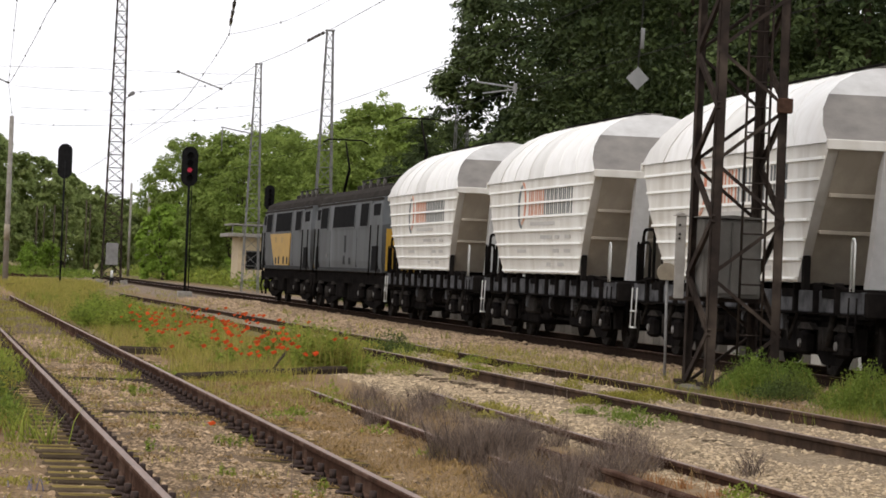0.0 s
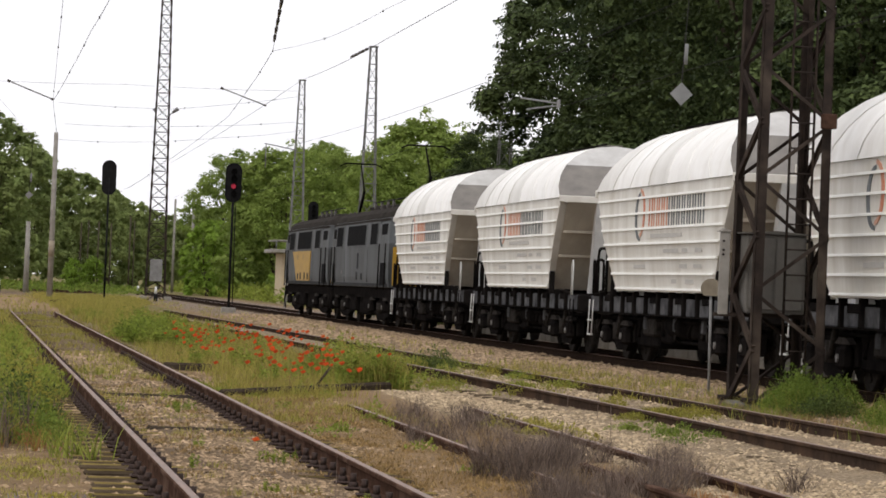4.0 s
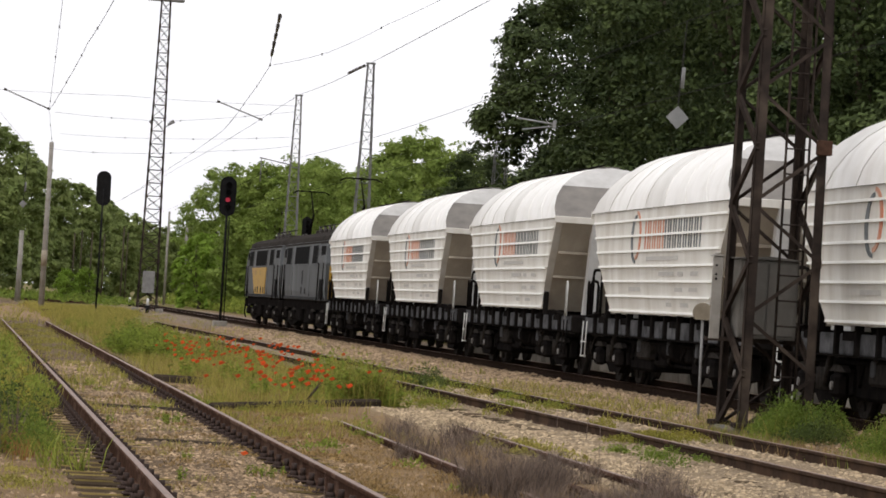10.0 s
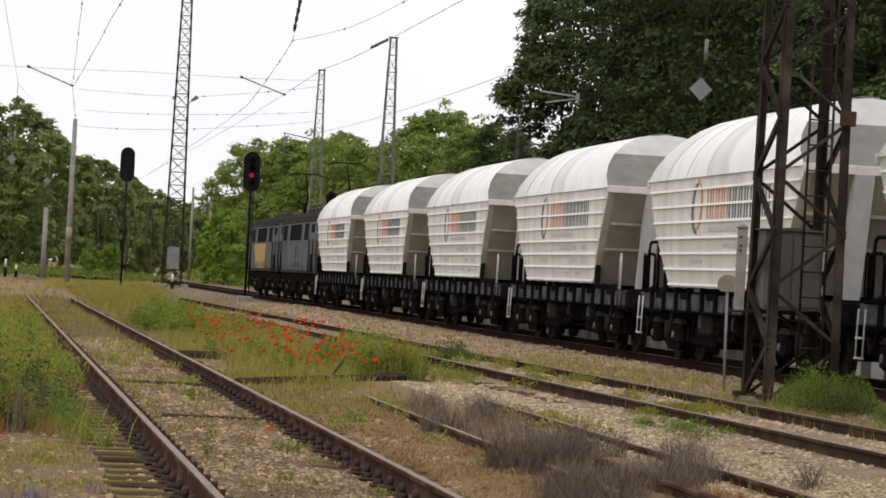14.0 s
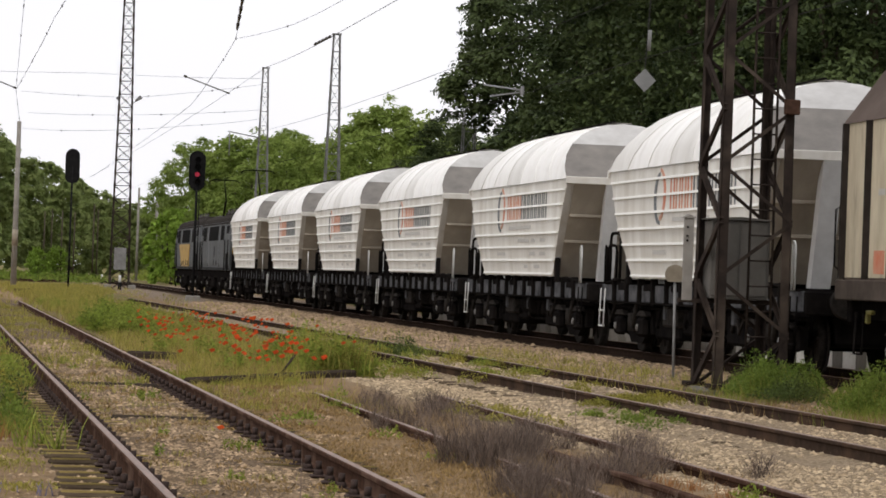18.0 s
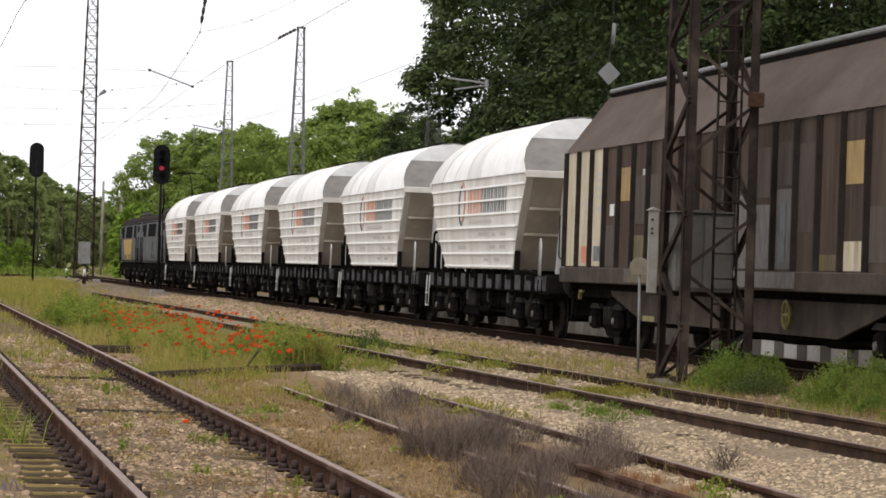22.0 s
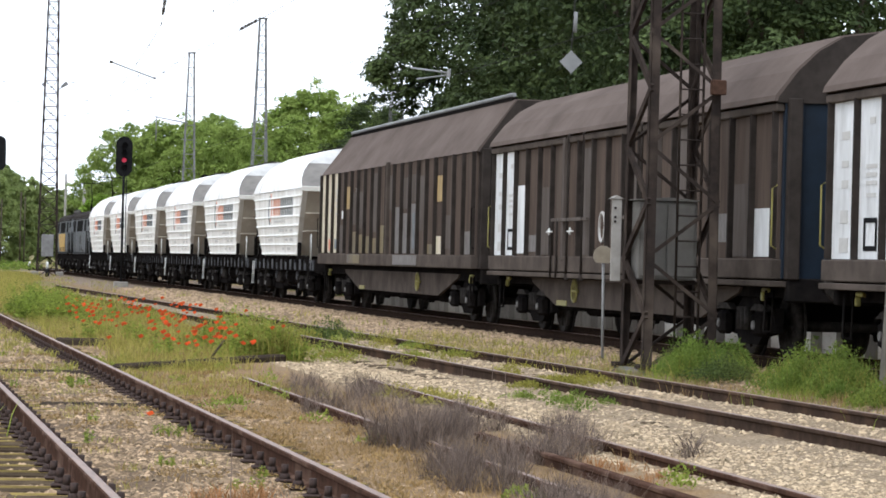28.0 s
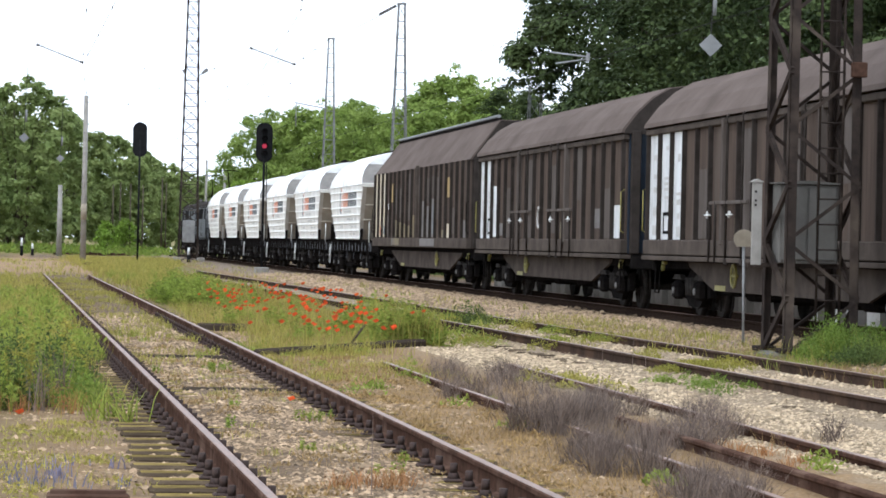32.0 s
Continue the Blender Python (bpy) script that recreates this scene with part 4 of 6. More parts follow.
    tagged(part("old_timber", Build().box(x0, x1, y, y + 0.24, -0.05, z, 0.03), "plank"), "dark rotten timber lying in the grass", "timber", "old timbers")
beam = tagged(part("old_timber", Build().box(-0.1, 0.1, 0.0, 6.2, -0.06, 0.07, 0.03), "plank"), "long dark rotten timber lying in the grass", "timber", "old timbers")
beam.matrix_basis = pose(3.1, 39.9, 0.03, 0, 0, -26.6)
tagged(part("steel_channel", Build().box(0.2, 0.65, 17.2, 17.36, 0.0, 0.08, 0.01).box(0.22, 0.63, 17.23, 17.33, 0.08, 0.1), "rail"), "short rusty steel piece lying on earth", "scrap")
tagged(part("loose_rail", Build().prism([(px + 4.95, pz - 0.06) for px, pz in RAIL], 13, 25.5), "rail"), "loose rusty rail lying beside the disused track", "rail")

# platform edge beyond the main line, its kerb blocks painted white and grey by turns
tagged(part("platform", Build().box(16.42, 17.25, 4.0, 106.0, -0.1, 0.47, 0.02), "concrete"), "low concrete platform beyond the main line", "platform", kind="structure")
kerb_row = new("platform_kerb")
tagged(kerb_row, "kerb blocks painted white and grey by turns", "kerb", kind="structure")
for wide, material in ((0.86, "kerb_white"), (0.66, "kerb_grey")):
    block = Build().box(-0.14, 0.14, -wide / 2, wide / 2, -0.1, 0.5, 0.02).mesh("kerb_block")
    block.materials.append(M[material])
    worn = block.copy()   # farther along, the white paint is gone
    worn.materials.clear()
    worn.materials.append(M["concrete" if material == "kerb_white" else "kerb_grey"])
    for i in range(63):
        b = new("kerb_block", block if i < 36 else worn)
        b.parent = kerb_row
        b.matrix_basis = pose(16.27 + 0.012 * math.sin(i * 2.3), 8.45 + i * 1.55 + (0 if material == "kerb_white" else 0.775), 0.008 * math.sin(i * 1.7), 0, 0, 0.6 * math.sin(i * 3.1))

# low shunting posts and scrap rails by the far crossing
for x, y, h in ((0.49, 229.8, 1.3), (1.28, 232.4, 0.9), (11.8, 241.0, 0.8), (12.15, 236.2, 0.9), (10.3, 188.6, 0.95), (12.0, 209.0, 0.9)):
    t = new("shunting_post")
    tagged(t, "low black post with a white top beside the rails", "post", "shunting posts")
    t.matrix_basis = pose(x, y, 0)
    part("post", Build().rod((0, 0, -0.05), (0, 0, h * 0.55), 0.12, 8), "black", t)
    part("cap", Build().rod((0, 0, h * 0.55), (0, 0, h), 0.1, 8, 0.07), "chalk", t, "white painted top")
for a, b in (((3.3, 151.0), (4.9, 164.0)), ((3.0, 245.0), (6.2, 262.0)), ((5.0, 246.0), (9.2, 252.0)), ((8.2, 252.0), (9.2, 330.0)), ((9.6, 252.0), (10.8, 330.0))):
    d = math.degrees(math.atan2(a[0] - b[0], b[1] - a[1]))
    r = part("scrap_rail", Build().prism([(px * 1.6, pz * 1.4 - 0.02) for px, pz in RAIL], 0, math.hypot(b[0] - a[0], b[1] - a[1])), "rail")
    r.matrix_basis = pose(a[0], a[1], 0.02, 0, 0, d)
    tagged(r, "dark rusty rail lying at the far crossing", "rail", "rails at the crossing")
for k, y, h in ((0.0304, 300, 8.0), (0.0327, 330, 9.0), (0.0359, 290, 8.0), (0.0398, 320, 8.5), (0.0458, 300, 9.0), (0.0471, 345, 9.5)):
    p = part("thin_pole", Build().rod((k * y, y, -0.1), (k * y, y, h * 0.8), 0.085, 8, 0.06), "bark")
    tagged(p, "thin distant grey-brown pole before the woods", "pole", "thin poles before the woods")


# ---- rolling stock: each vehicle stands on the rail tops, +y is its front ----
def wheelset(parent, y, r):
    b = Build().rod((-0.85, 0, 0), (0.85, 0, 0), 0.075, 8)
    for s in (-1, 1):
        b.rod((s * 0.68, 0, 0), (s * 0.715, 0, 0), r + 0.03, 20)
        b.rod((s * 0.715, 0, 0), (s * 0.82, 0, 0), r, 20, r * 0.985)
        for k in range(5):
            a = 6.2832 * k / 5
            b.rod((s * 0.83, 0.2 * r * math.cos(a), 0.2 * r * math.sin(a)), (s * 0.83, 0.75 * r * math.cos(a), 0.75 * r * math.sin(a)), 0.03, 4)
    w = part("wheelset", b, "wheel", parent)
    w.matrix_basis = pose(0, y, r)
    WHEELS.append((w, y, r))
    return w


WHEELS = []


def bogie(parent, y, base, r):
    g = part("bogie", Build().box(-0.9, 0.9, -0.25, 0.25, 0.5, 0.78, 0.03), "dark", parent)
    g.matrix_basis = pose(0, y, 0)
    hb = base / 2
    for s in (-1, 1):
        x0, x1 = s * 0.98, s * 1.1
        f = Build().plate([(-hb - 0.36, 0.36), (-hb + 0.25, 0.3), (-0.45, 0.18), (0.45, 0.18), (hb - 0.25, 0.3), (hb + 0.36, 0.36), (hb + 0.36, 0.7), (hb - 0.3, 0.72), (0.4, 0.84), (-0.4, 0.84), (-hb + 0.3, 0.7), (-hb - 0.36, 0.7)], min(x0, x1), max(x0, x1))
        part("side_frame", f, "dark", g)
        for e in (-1, 1):
            part("axle_box", Build().box(s * 1.2 - 0.1, s * 1.2 + 0.1, e * hb - 0.17, e * hb + 0.17, r - 0.16, r + 0.18, 0.05), "dark", g)
            part("axle_cover", Build().rod((s * 1.29, e * hb, r), (s * 1.325, e * hb, r), 0.07, 10, 0.055), "axle", g)
            part("spring_leaf", Build().plate([(e * hb - 0.42, r + 0.2), (e * hb + 0.42, r + 0.2), (e * hb + 0.2, r + 0.29), (e * hb - 0.2, r + 0.29)], *sorted((s * 1.14, s * 1.24))), "wheel", g)
        for e in (-0.2, 0, 0.2):
            part("spring", Build().rod((s * 1.16, e, 0.38), (s * 1.16, e, 0.7), 0.075, 8), "wheel", g)
        part("brake_shoe", Build().box(s * 0.66 - 0.06, s * 0.66 + 0.06, -0.42, -0.32, 0.25, 0.62, 0.02), "wheel", g)
    for e in (-1, 1):
        wheelset(g, e * hb, r)
    return g


def buffers(parent, end, z=1.05, material="dark"):
    s = 1 if end > 0 else -1
    for x in (-0.875, 0.875):
        b = part("buffer", Build().rod((x, end - s * 0.62, z), (x, end - s * 0.25, z), 0.13, 12).rod((x, end - s * 0.25, z), (x, end - s * 0.06, z), 0.085, 12), material, parent)
        part("buffer_head", Build().rod((x, end - s * 0.06, z), (x, end, z), 0.24, 16, 0.22), "wheel", b)
    part("coupling", Build().rod((0, end - s * 0.6, z - 0.05), (0, end - s * 0.02, z - 0.2), 0.05, 6), "dark", parent)


def half_len(z):
    pts = ((1.31, 3.95), (2.36, 5.0), (3.2, 5.65))
    for (a, la), (b, lb) in zip(pts, pts[1:]):
        if z <= b:
            return la + (lb - la) * (z - a) / (b - a)
    return 5.65


def hopper_wagon():
    t = new("hopper_wagon")
    tagged(t, "white bogie hopper wagon with a rounded roof and orange marking", "wagon", "white hopper wagons of the train")
    # hopper shell, three rings
    b = Build()
    rings = [(1.31, 3.95, 1.40), (1.85, half_len(1.85), 1.46), (2.36, 5.0, 1.5), (3.2, 5.65, 1.5)]
    vs = []
    for z, l, w in rings:
        vs += [(-w, -l, z), (w, -l, z), (w, l, z), (-w, l, z)]
    fs = [(3, 2, 1, 0)]
    for r in range(3):
        for i in range(4):
            j = (i + 1) % 4
            fs.append((r * 4 + i, r * 4 + j, r * 4 + 4 + j, r * 4 + 4 + i))
    b.add(vs, fs)
    part("body", b, "white", t)
    # roof: an arc swept along, with hipped ends
    n = 14
    arc = [math.pi * i / n for i in range(n + 1)]
    pts = [(-1.53 * math.cos(a), 3.2 + 1.19 * math.sin(a) ** 1.05, 5.65 - 2.0 * math.sin(a) ** 1.05) for a in arc]
    seams = 7
    for k in range(seams):
        b = Build()
        lo, hi = -1 + 2 * k / seams, -1 + 2 * (k + 1) / seams
        b.add([(x, l * q, z) for q in (lo, hi) for x, z, l in pts], [(i, i + 1, n + 2 + i, n + 1 + i) for i in range(n)], True)
        part("roof_panel", b, "roof_dim" if k in (3, 6) else "roof_white", t, "greyed rounded roof sheet" if k in (3, 6) else "white rounded roof sheet with dust streaks")
        if k:
            part("roof_seam", Build().path([(x * 1.004, l * lo, z + 0.004) for x, z, l in pts], 0.008, 4), "roof_white", t)
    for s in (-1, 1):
        # the lower rows of each roof end are a darker grey than the upper
        for rows, m, what in ((range(0, 3), "hip", "dark grey lower roof end"), (range(3, n // 2), "roof_top", "greyish white upper roof end")):
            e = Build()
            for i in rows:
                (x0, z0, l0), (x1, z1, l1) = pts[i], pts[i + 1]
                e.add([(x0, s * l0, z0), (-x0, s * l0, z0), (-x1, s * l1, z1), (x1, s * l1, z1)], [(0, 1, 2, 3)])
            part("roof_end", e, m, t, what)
        part("end_band", Build().box(-1.54, 1.54, s * 5.65 - 0.04, s * 5.65 + 0.05, 3.1, 3.24, 0.01), "white", t)
        # sloping end sheets with stiffeners
        y0, y1, y2 = s * 5.66, s * 5.01, s * 3.97
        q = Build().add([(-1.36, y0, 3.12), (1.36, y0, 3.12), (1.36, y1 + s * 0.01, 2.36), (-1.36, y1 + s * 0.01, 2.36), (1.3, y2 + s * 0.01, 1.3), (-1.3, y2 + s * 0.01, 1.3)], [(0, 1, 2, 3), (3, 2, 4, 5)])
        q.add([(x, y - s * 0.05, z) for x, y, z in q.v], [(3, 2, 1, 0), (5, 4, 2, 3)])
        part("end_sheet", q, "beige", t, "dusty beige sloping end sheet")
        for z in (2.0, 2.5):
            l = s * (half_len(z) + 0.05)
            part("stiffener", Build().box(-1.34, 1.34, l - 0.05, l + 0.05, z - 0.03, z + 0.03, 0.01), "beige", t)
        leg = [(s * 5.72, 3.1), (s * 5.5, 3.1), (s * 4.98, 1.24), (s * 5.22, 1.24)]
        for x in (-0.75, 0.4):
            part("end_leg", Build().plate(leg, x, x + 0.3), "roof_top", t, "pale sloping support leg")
        # end posts, platform, hand rails, ladder
        for x in (-1.38, 1.38):
            part("corner_post", Build().box(x - 0.05, x + 0.05, s * 4.3 - 0.06, s * 4.3 + 0.06, 1.2, 1.68, 0.01), "dark", t)
            part("brace", Build().rod((x, s * 5.15, 1.3), (x * 0.97, s * 6.5, 1.22), 0.022, 4), "dark", t)
        part("grab_rail", Build().path([(-1.35, s * 6.38, 1.2), (-1.35, s * 6.38, 1.84), (-1.35, s * 6.42, 1.9), (-1.35, s * 6.48, 1.9), (-1.35, s * 6.52, 1.84), (-1.35, s * 6.52, 1.2)], 0.016, 6), "pale_pipe" if s < 0 else "dark", t)
        if s > 0:
            for y0, y1, top in ((5.45, 6.3, 2.12), (5.75, 6.5, 1.9)):
                part("end_railing", Build().path([(-1.3, y0, 1.2), (-1.3, y0, top - 0.12), (-1.3, y0 + 0.08, top - 0.02), (-1.3, y0 + 0.2, top), (-1.3, y1 - 0.15, top), (-1.3, y1 - 0.04, top - 0.05), (-1.3, y1, top - 0.15), (-1.3, y1, 1.2)], 0.028, 6), "dark", t, "bent black end railing")
        part("end_platform", Build().box(-1.3, 1.3, min(s * 5.2, s * 6.7), max(s * 5.2, s * 6.7), 1.19, 1.23), "dark", t)
        lad = part("ladder", Build().path([(-1.36, s * 6.37, 1.12), (-1.38, s * 6.37, 0.42)], 0.013).path([(-1.36, s * 6.73, 1.12), (-1.38, s * 6.73, 0.42)], 0.013), "pale_pipe" if s > 0 else "dark", t, "pale steel foot ladder" if s > 0 else "dark steel foot ladder")
        for z in (0.44, 0.72):
            part("rung", Build().box(-1.4, -1.35, s * 6.55 - 0.18, s * 6.55 + 0.18, z - 0.014, z + 0.014), "pale_pipe" if s > 0 else "dark", lad)
        # underframe end
        part("headstock", Build().box(-1.32, 1.32, s * 6.98 - 0.07, s * 6.98 + 0.07, 0.86, 1.2, 0.02), "dark", t)
        buffers(t, s * 7.6)
    # horizontal ribs on the sides
    for z in (1.36, 1.63, 1.9, 2.17, 2.44, 2.72, 3.0):
        l = half_len(z) - 0.05
        w = 1.40 + min(1, (z - 1.31) / 0.9) * 0.1
        for s in (-1, 1):
            x = s * w
            part("side_rib", Build().prism([(x - 0.035, z - 0.02), (x + 0.035, z - 0.02), (x + 0.03, z + 0.02), (x - 0.03, z + 0.02)], -l, l), "rib", t)
    # sole bars with brackets
    for s in (-1, 1):
        part("sole_bar", Build().box(min(s * 1.2, s * 1.3), max(s * 1.2, s * 1.3), -6.95, 6.95, 0.9, 1.2, 0.015), "sole", t, "grey sole bar")
        part("sole_flange", Build().box(min(s * 1.2, s * 1.35), max(s * 1.2, s * 1.35), -6.95, 6.95, 0.875, 0.9), "dark", t)
        for k in range(12):
            y = -5.72 + k * 1.04
            part("gusset", Build().box(min(s * 1.25, s * 1.37), max(s * 1.25, s * 1.37), y - 0.045, y + 0.045, 0.89, 1.31, 0.01), "dark", t)
        for k in range(6):
            y = -4.68 + k * 2.08 - 0.52
            part("tie_plate", Build().box(min(s * 1.29, s * 1.315), max(s * 1.29, s * 1.315), y - 0.3, y + 0.3, 1.1, 1.22, 0.01), "dark", t)
    part("centre_sill", Build().box(-0.35, 0.35, -6.9, 6.9, 0.85, 1.15), "dark", t)
    for y in (-2.0, 2.0):
        part("discharge_hopper", Build().plate([(y - 1.5, 1.3), (y + 1.5, 1.3), (y + 0.6, 0.55), (y - 0.6, 0.55)], -0.9, 0.9), "dark", t)
    part("air_tank", Build().rod((-1.0, -0.6, 0.72), (-1.0, 0.6, 0.72), 0.2, 12), "dark", t)
    part("brake_gear", Build().box(-1.15, -0.95, 1.6, 2.6, 0.5, 0.85, 0.04), "wheel", t)
    # walkway and hatches on the ridge
    part("roof_walkway", Build().box(-0.16, 0.16, -3.6, 3.6, 4.395, 4.415), "hip", t)
    part("ridge_rail", Build().rod((-0.2, -3.7, 4.43), (-0.2, 3.7, 4.43), 0.018), "dark", t)
    for y in (-2.6, -0.9, 0.9, 2.6):
        part("roof_hatch", Build().rod((0.0, y, 4.36), (0.0, y, 4.43), 0.2, 12, 0.15), "hip", t)
    # marking: a ring of two leaf shapes and a row of plain bars, on both sides
    for s in (-1, 1):
        x = s * 1.512

        def flat(name, prof, material):
            part(name, Build().plate(prof, min(x, x - s * 0.03), max(x, x - s * 0.03)), material, t)
        d = -s
        for sign, m in ((1, "orange"), (-1, "slate")):
            prof = []
            for i in range(13):
                a = math.pi * (i / 12 - 0.5) * 0.98
                prof.append((d * (1.55 - sign * 0.42 * math.cos(a)), 2.7 + 0.44 * math.sin(a) + (0.03 if sign > 0 else -0.04)))
            for i in reversed(range(13)):
                a = math.pi * (i / 12 - 0.5) * 0.98
                prof.append((d * (1.55 - sign * (0.29 if sign > 0 else 0.27) * math.cos(a)), 2.7 + 0.38 * math.sin(a) + (0.03 if sign > 0 else -0.04)))
            flat("ring_mark", prof, m)
        for i in range(11):
            y0 = 0.78 - i * 0.405
            y1 = y0 - 0.29
            m = "orange" if i < 4 else "slate"
            for a, c in ((y0, y0 - 0.058), (y1 + 0.058, y1)):
                flat("marking_bar", [(d * a, 2.47), (d * c, 2.47), (d * c, 2.97), (d * a, 2.97)], m)
        for z, spans in ((2.3, ((0.6, -1.9), )), (2.03, ((-0.4, -1.6), (-1.9, -2.3), (-2.9, -3.4))), (1.76, ((2.2, 1.2), (-1.6, -2.2), (-2.7, -3.3))), (1.5, ((-0.9, -1.3), (-2.0, -2.6)))):
            for a, c in spans:
                w = 1.40 + min(1, (z - 1.31) / 0.9) * 0.1 + 0.004
                part("stencil_bar", Build().plate([(d * a, z - 0.035), (d * c, z - 0.035), (d * c, z + 0.035), (d * a, z + 0.035)], min(s * w, s * (w - 0.02)), max(s * w, s * (w - 0.02))), "faint", t)
    for y in (-4.75, 4.75):
        bogie(t, y, 1.8, 0.46)
    for k in range(7):
        y = -3.2 + k * 1.05
        part("brake_rod", Build().path([(-1.05, y, 0.86), (-1.1, y + 0.12, 0.5 + 0.05 * (k % 3)), (-0.9, y + 0.5, 0.42)], 0.03, 5), "wheel" if k % 2 else "dark", t)
    part("brake_beam", Build().rod((-0.95, -3.4, 0.42), (-0.95, 3.4, 0.45), 0.035, 6), "dark", t)
    part("pipe", Build().rod((-1.1, -6.6, 0.8), (-1.1, 6.6, 0.8), 0.03, 6), "dark", t)
    for y0, y1, z0 in ((-3.6, -1.5, 0.3), (-1.3, 0.2, 0.5), (0.5, 1.5, 0.38), (1.7, 3.6, 0.28)):
        part("gear_box", Build().box(-1.05, 1.05, y0, y1, z0, 0.9, 0.05), "dark", t)
    for y in (-4.75, 4.75):
        part("brake_rigging", Build().box(-0.62, 0.62, y - 1.5, y + 1.5, 0.42, 0.86, 0.05), "dark", t)
        part("damper", Build().rod((-1.22, y - 0.5, 0.95), (-1.22, y - 0.25, 0.45), 0.05, 8), "wheel", t)
        part("brake_hose", Build().path([(-1.18, y + 1.5, 0.9), (-1.24, y + 1.62, 0.6), (-1.2, y + 1.85, 0.5), (-1.18, y + 2.05, 0.72)], 0.025, 5), "wheel", t)
    for y in (-2.4, -0.2, 2.3):
        part("valve", Build().box(-1.2, -1.08, y - 0.06, y + 0.06, 0.62, 0.86, 0.02), "sole", t, "greyish brake valve")
    return t


def locomotive():
    t = new("electric_locomotive")
    tagged(t, "grimy grey electric locomotive with dark windows and yellow cab ends", "locomotive", "locomotives of the train")
    prof = [(-1.28, 1.18), (-1.32, 1.5), (-1.32, 2.5), (-1.29, 3.05), (-1.22, 3.3), (1.22, 3.3), (1.29, 3.05), (1.32, 2.5), (1.32, 1.5), (1.28, 1.18)]
    hl = 7.75

    def loft(profile, lens):
        b = Build()
        n = len(profile)
        for i in range(n):
            j = (i + 1) % n
        vs = [(x, -l, z) for (x, z), l in zip(profile, lens)] + [(x, l, z) for (x, z), l in zip(profile, lens)]
        b.add(vs, [(i, (i + 1) % n, n + (i + 1) % n, n + i) for i in range(n)] + [tuple(reversed(range(n))), tuple(range(n, 2 * n))])
        return b
    lens = [hl, hl + 0.1, hl + 0.05, hl - 0.25, hl - 0.4, hl - 0.4, hl - 0.25, hl + 0.05, hl + 0.1, hl]
    part("body", loft(prof, lens), "loco_grey", t, bevel=0.03)
    m = 10
    rp = [(-1.22 * math.cos(math.pi * i / m), 3.304 + 0.45 * math.sin(math.pi * i / m) ** 0.85) for i in range(m + 1)]
    part("roof", loft(rp, [hl - 0.4 - 0.7 * (z - 3.3) for x, z in rp]), "loco_roof", t, "sooty brown-grey rounded roof")
    for s in (-1, 1):
        def panel(name, y0, y1, z0, z1, material, proud=0.012, label=""):
            o = []
            for z in (z0, z1):
                x = 1.32 if z <= 2.5 else 1.32 - 0.03 * (z - 2.5) / 0.55
                o.append(s * (x + proud))
            k = -s * 0.05
            b = Build().add([(o[0], y0, z0), (o[0], y1, z0), (o[1], y1, z1), (o[1], y0, z1), (o[0] + k, y0, z0), (o[0] + k, y1, z0), (o[1] + k, y1, z1), (o[1] + k, y0, z1)],
                            [(0, 1, 2, 3), (7, 6, 5, 4), (0, 4, 5, 1), (1, 5, 6, 2), (2, 6, 7, 3), (3, 7, 4, 0)])
            return part(name, b, material, t, label)
        panel("window_band", -5.4, 6.35, 2.42, 3.2, "loco_grey", 0.004)
        panel("cant_rail", -7.4, 7.4, 3.2, 3.27, "loco_roof", 0.006)
        for y0, y1 in ((6.2, 4.3), (3.05, -2.05), (-3.2, -4.95)):
            panel("window", y1, y0, 2.5, 3.14, "glass", 0.016)
            for q in (y0, y1):
                panel("window_post", q - 0.05, q + 0.05, 2.46, 3.18, "loco_grey", 0.02)
            panel("window_ledge", y1, y0, 2.45, 2.5, "loco_grey", 0.022)
        for y0, y1 in ((-7.2, -5.85), (6.5, 7.25)):
            d = panel("cab_door", y0, y1, 1.25, 3.1, "glass", 0.012, "open dark cab door")
            for yy in (y0 - 0.08, y1 + 0.08):
                part("hand_rail", Build().rod((s * 1.38, yy, 1.1), (s * 1.36, yy, 2.5), 0.02), "dark", d)
        for q in (-5.5, -2.6, 3.6, 6.3):
            panel("panel_seam", q - 0.015, q + 0.015, 1.32, 2.4, "loco_dark", 0.006)
        panel("lower_band", -7.5, 7.5, 1.2, 1.3, "loco_dark", 0.006)
        for y in (-5.3, 5.3):
            part("equipment_box", Build().box(min(s * 0.95, s * 1.2), max(s * 0.95, s * 1.2), y * 0.36 - 0.8, y * 0.36 + 0.8, 0.4, 1.0, 0.03), "dark", t)
    for s in (-1, 1):
        e = hl + 0.085
        part("cab_end", Build().box(-1.2, 1.2, s * e - 0.01, s * e + 0.025, 1.25, 2.4, 0.01), "yellow", t, "yellow painted cab end")
        part("windscreen", Build().add([(x, s * (hl + y), z) for x, y, z in ((-1.05, 0.02, 2.6), (1.05, 0.02, 2.6), (0.98, -0.24, 3.08), (-0.98, -0.24, 3.08))], [(0, 1, 2, 3)]), "glass", t)
        part("buffer_beam", Build().box(-1.3, 1.3, s * 7.7 - 0.1, s * 7.7 + 0.1, 0.75, 1.1, 0.03), "dark", t)
        buffers(t, s * 8.3)
        part("air_pipe", Build().path([(-1.2, s * 7.85, 1.0), (-1.28, s * 7.95, 0.55), (-1.22, s * 7.85, 0.25)], 0.035), "dark", t)
        bogie(t, s * 4.9, 3.2, 0.58)
    part("underframe", Build().box(-1.2, 1.2, -7.6, 7.6, 0.85, 1.18), "dark", t)
    part("transformer", Build().box(-1.05, 1.05, -1.9, 1.9, 0.3, 0.9, 0.05), "dark", t)
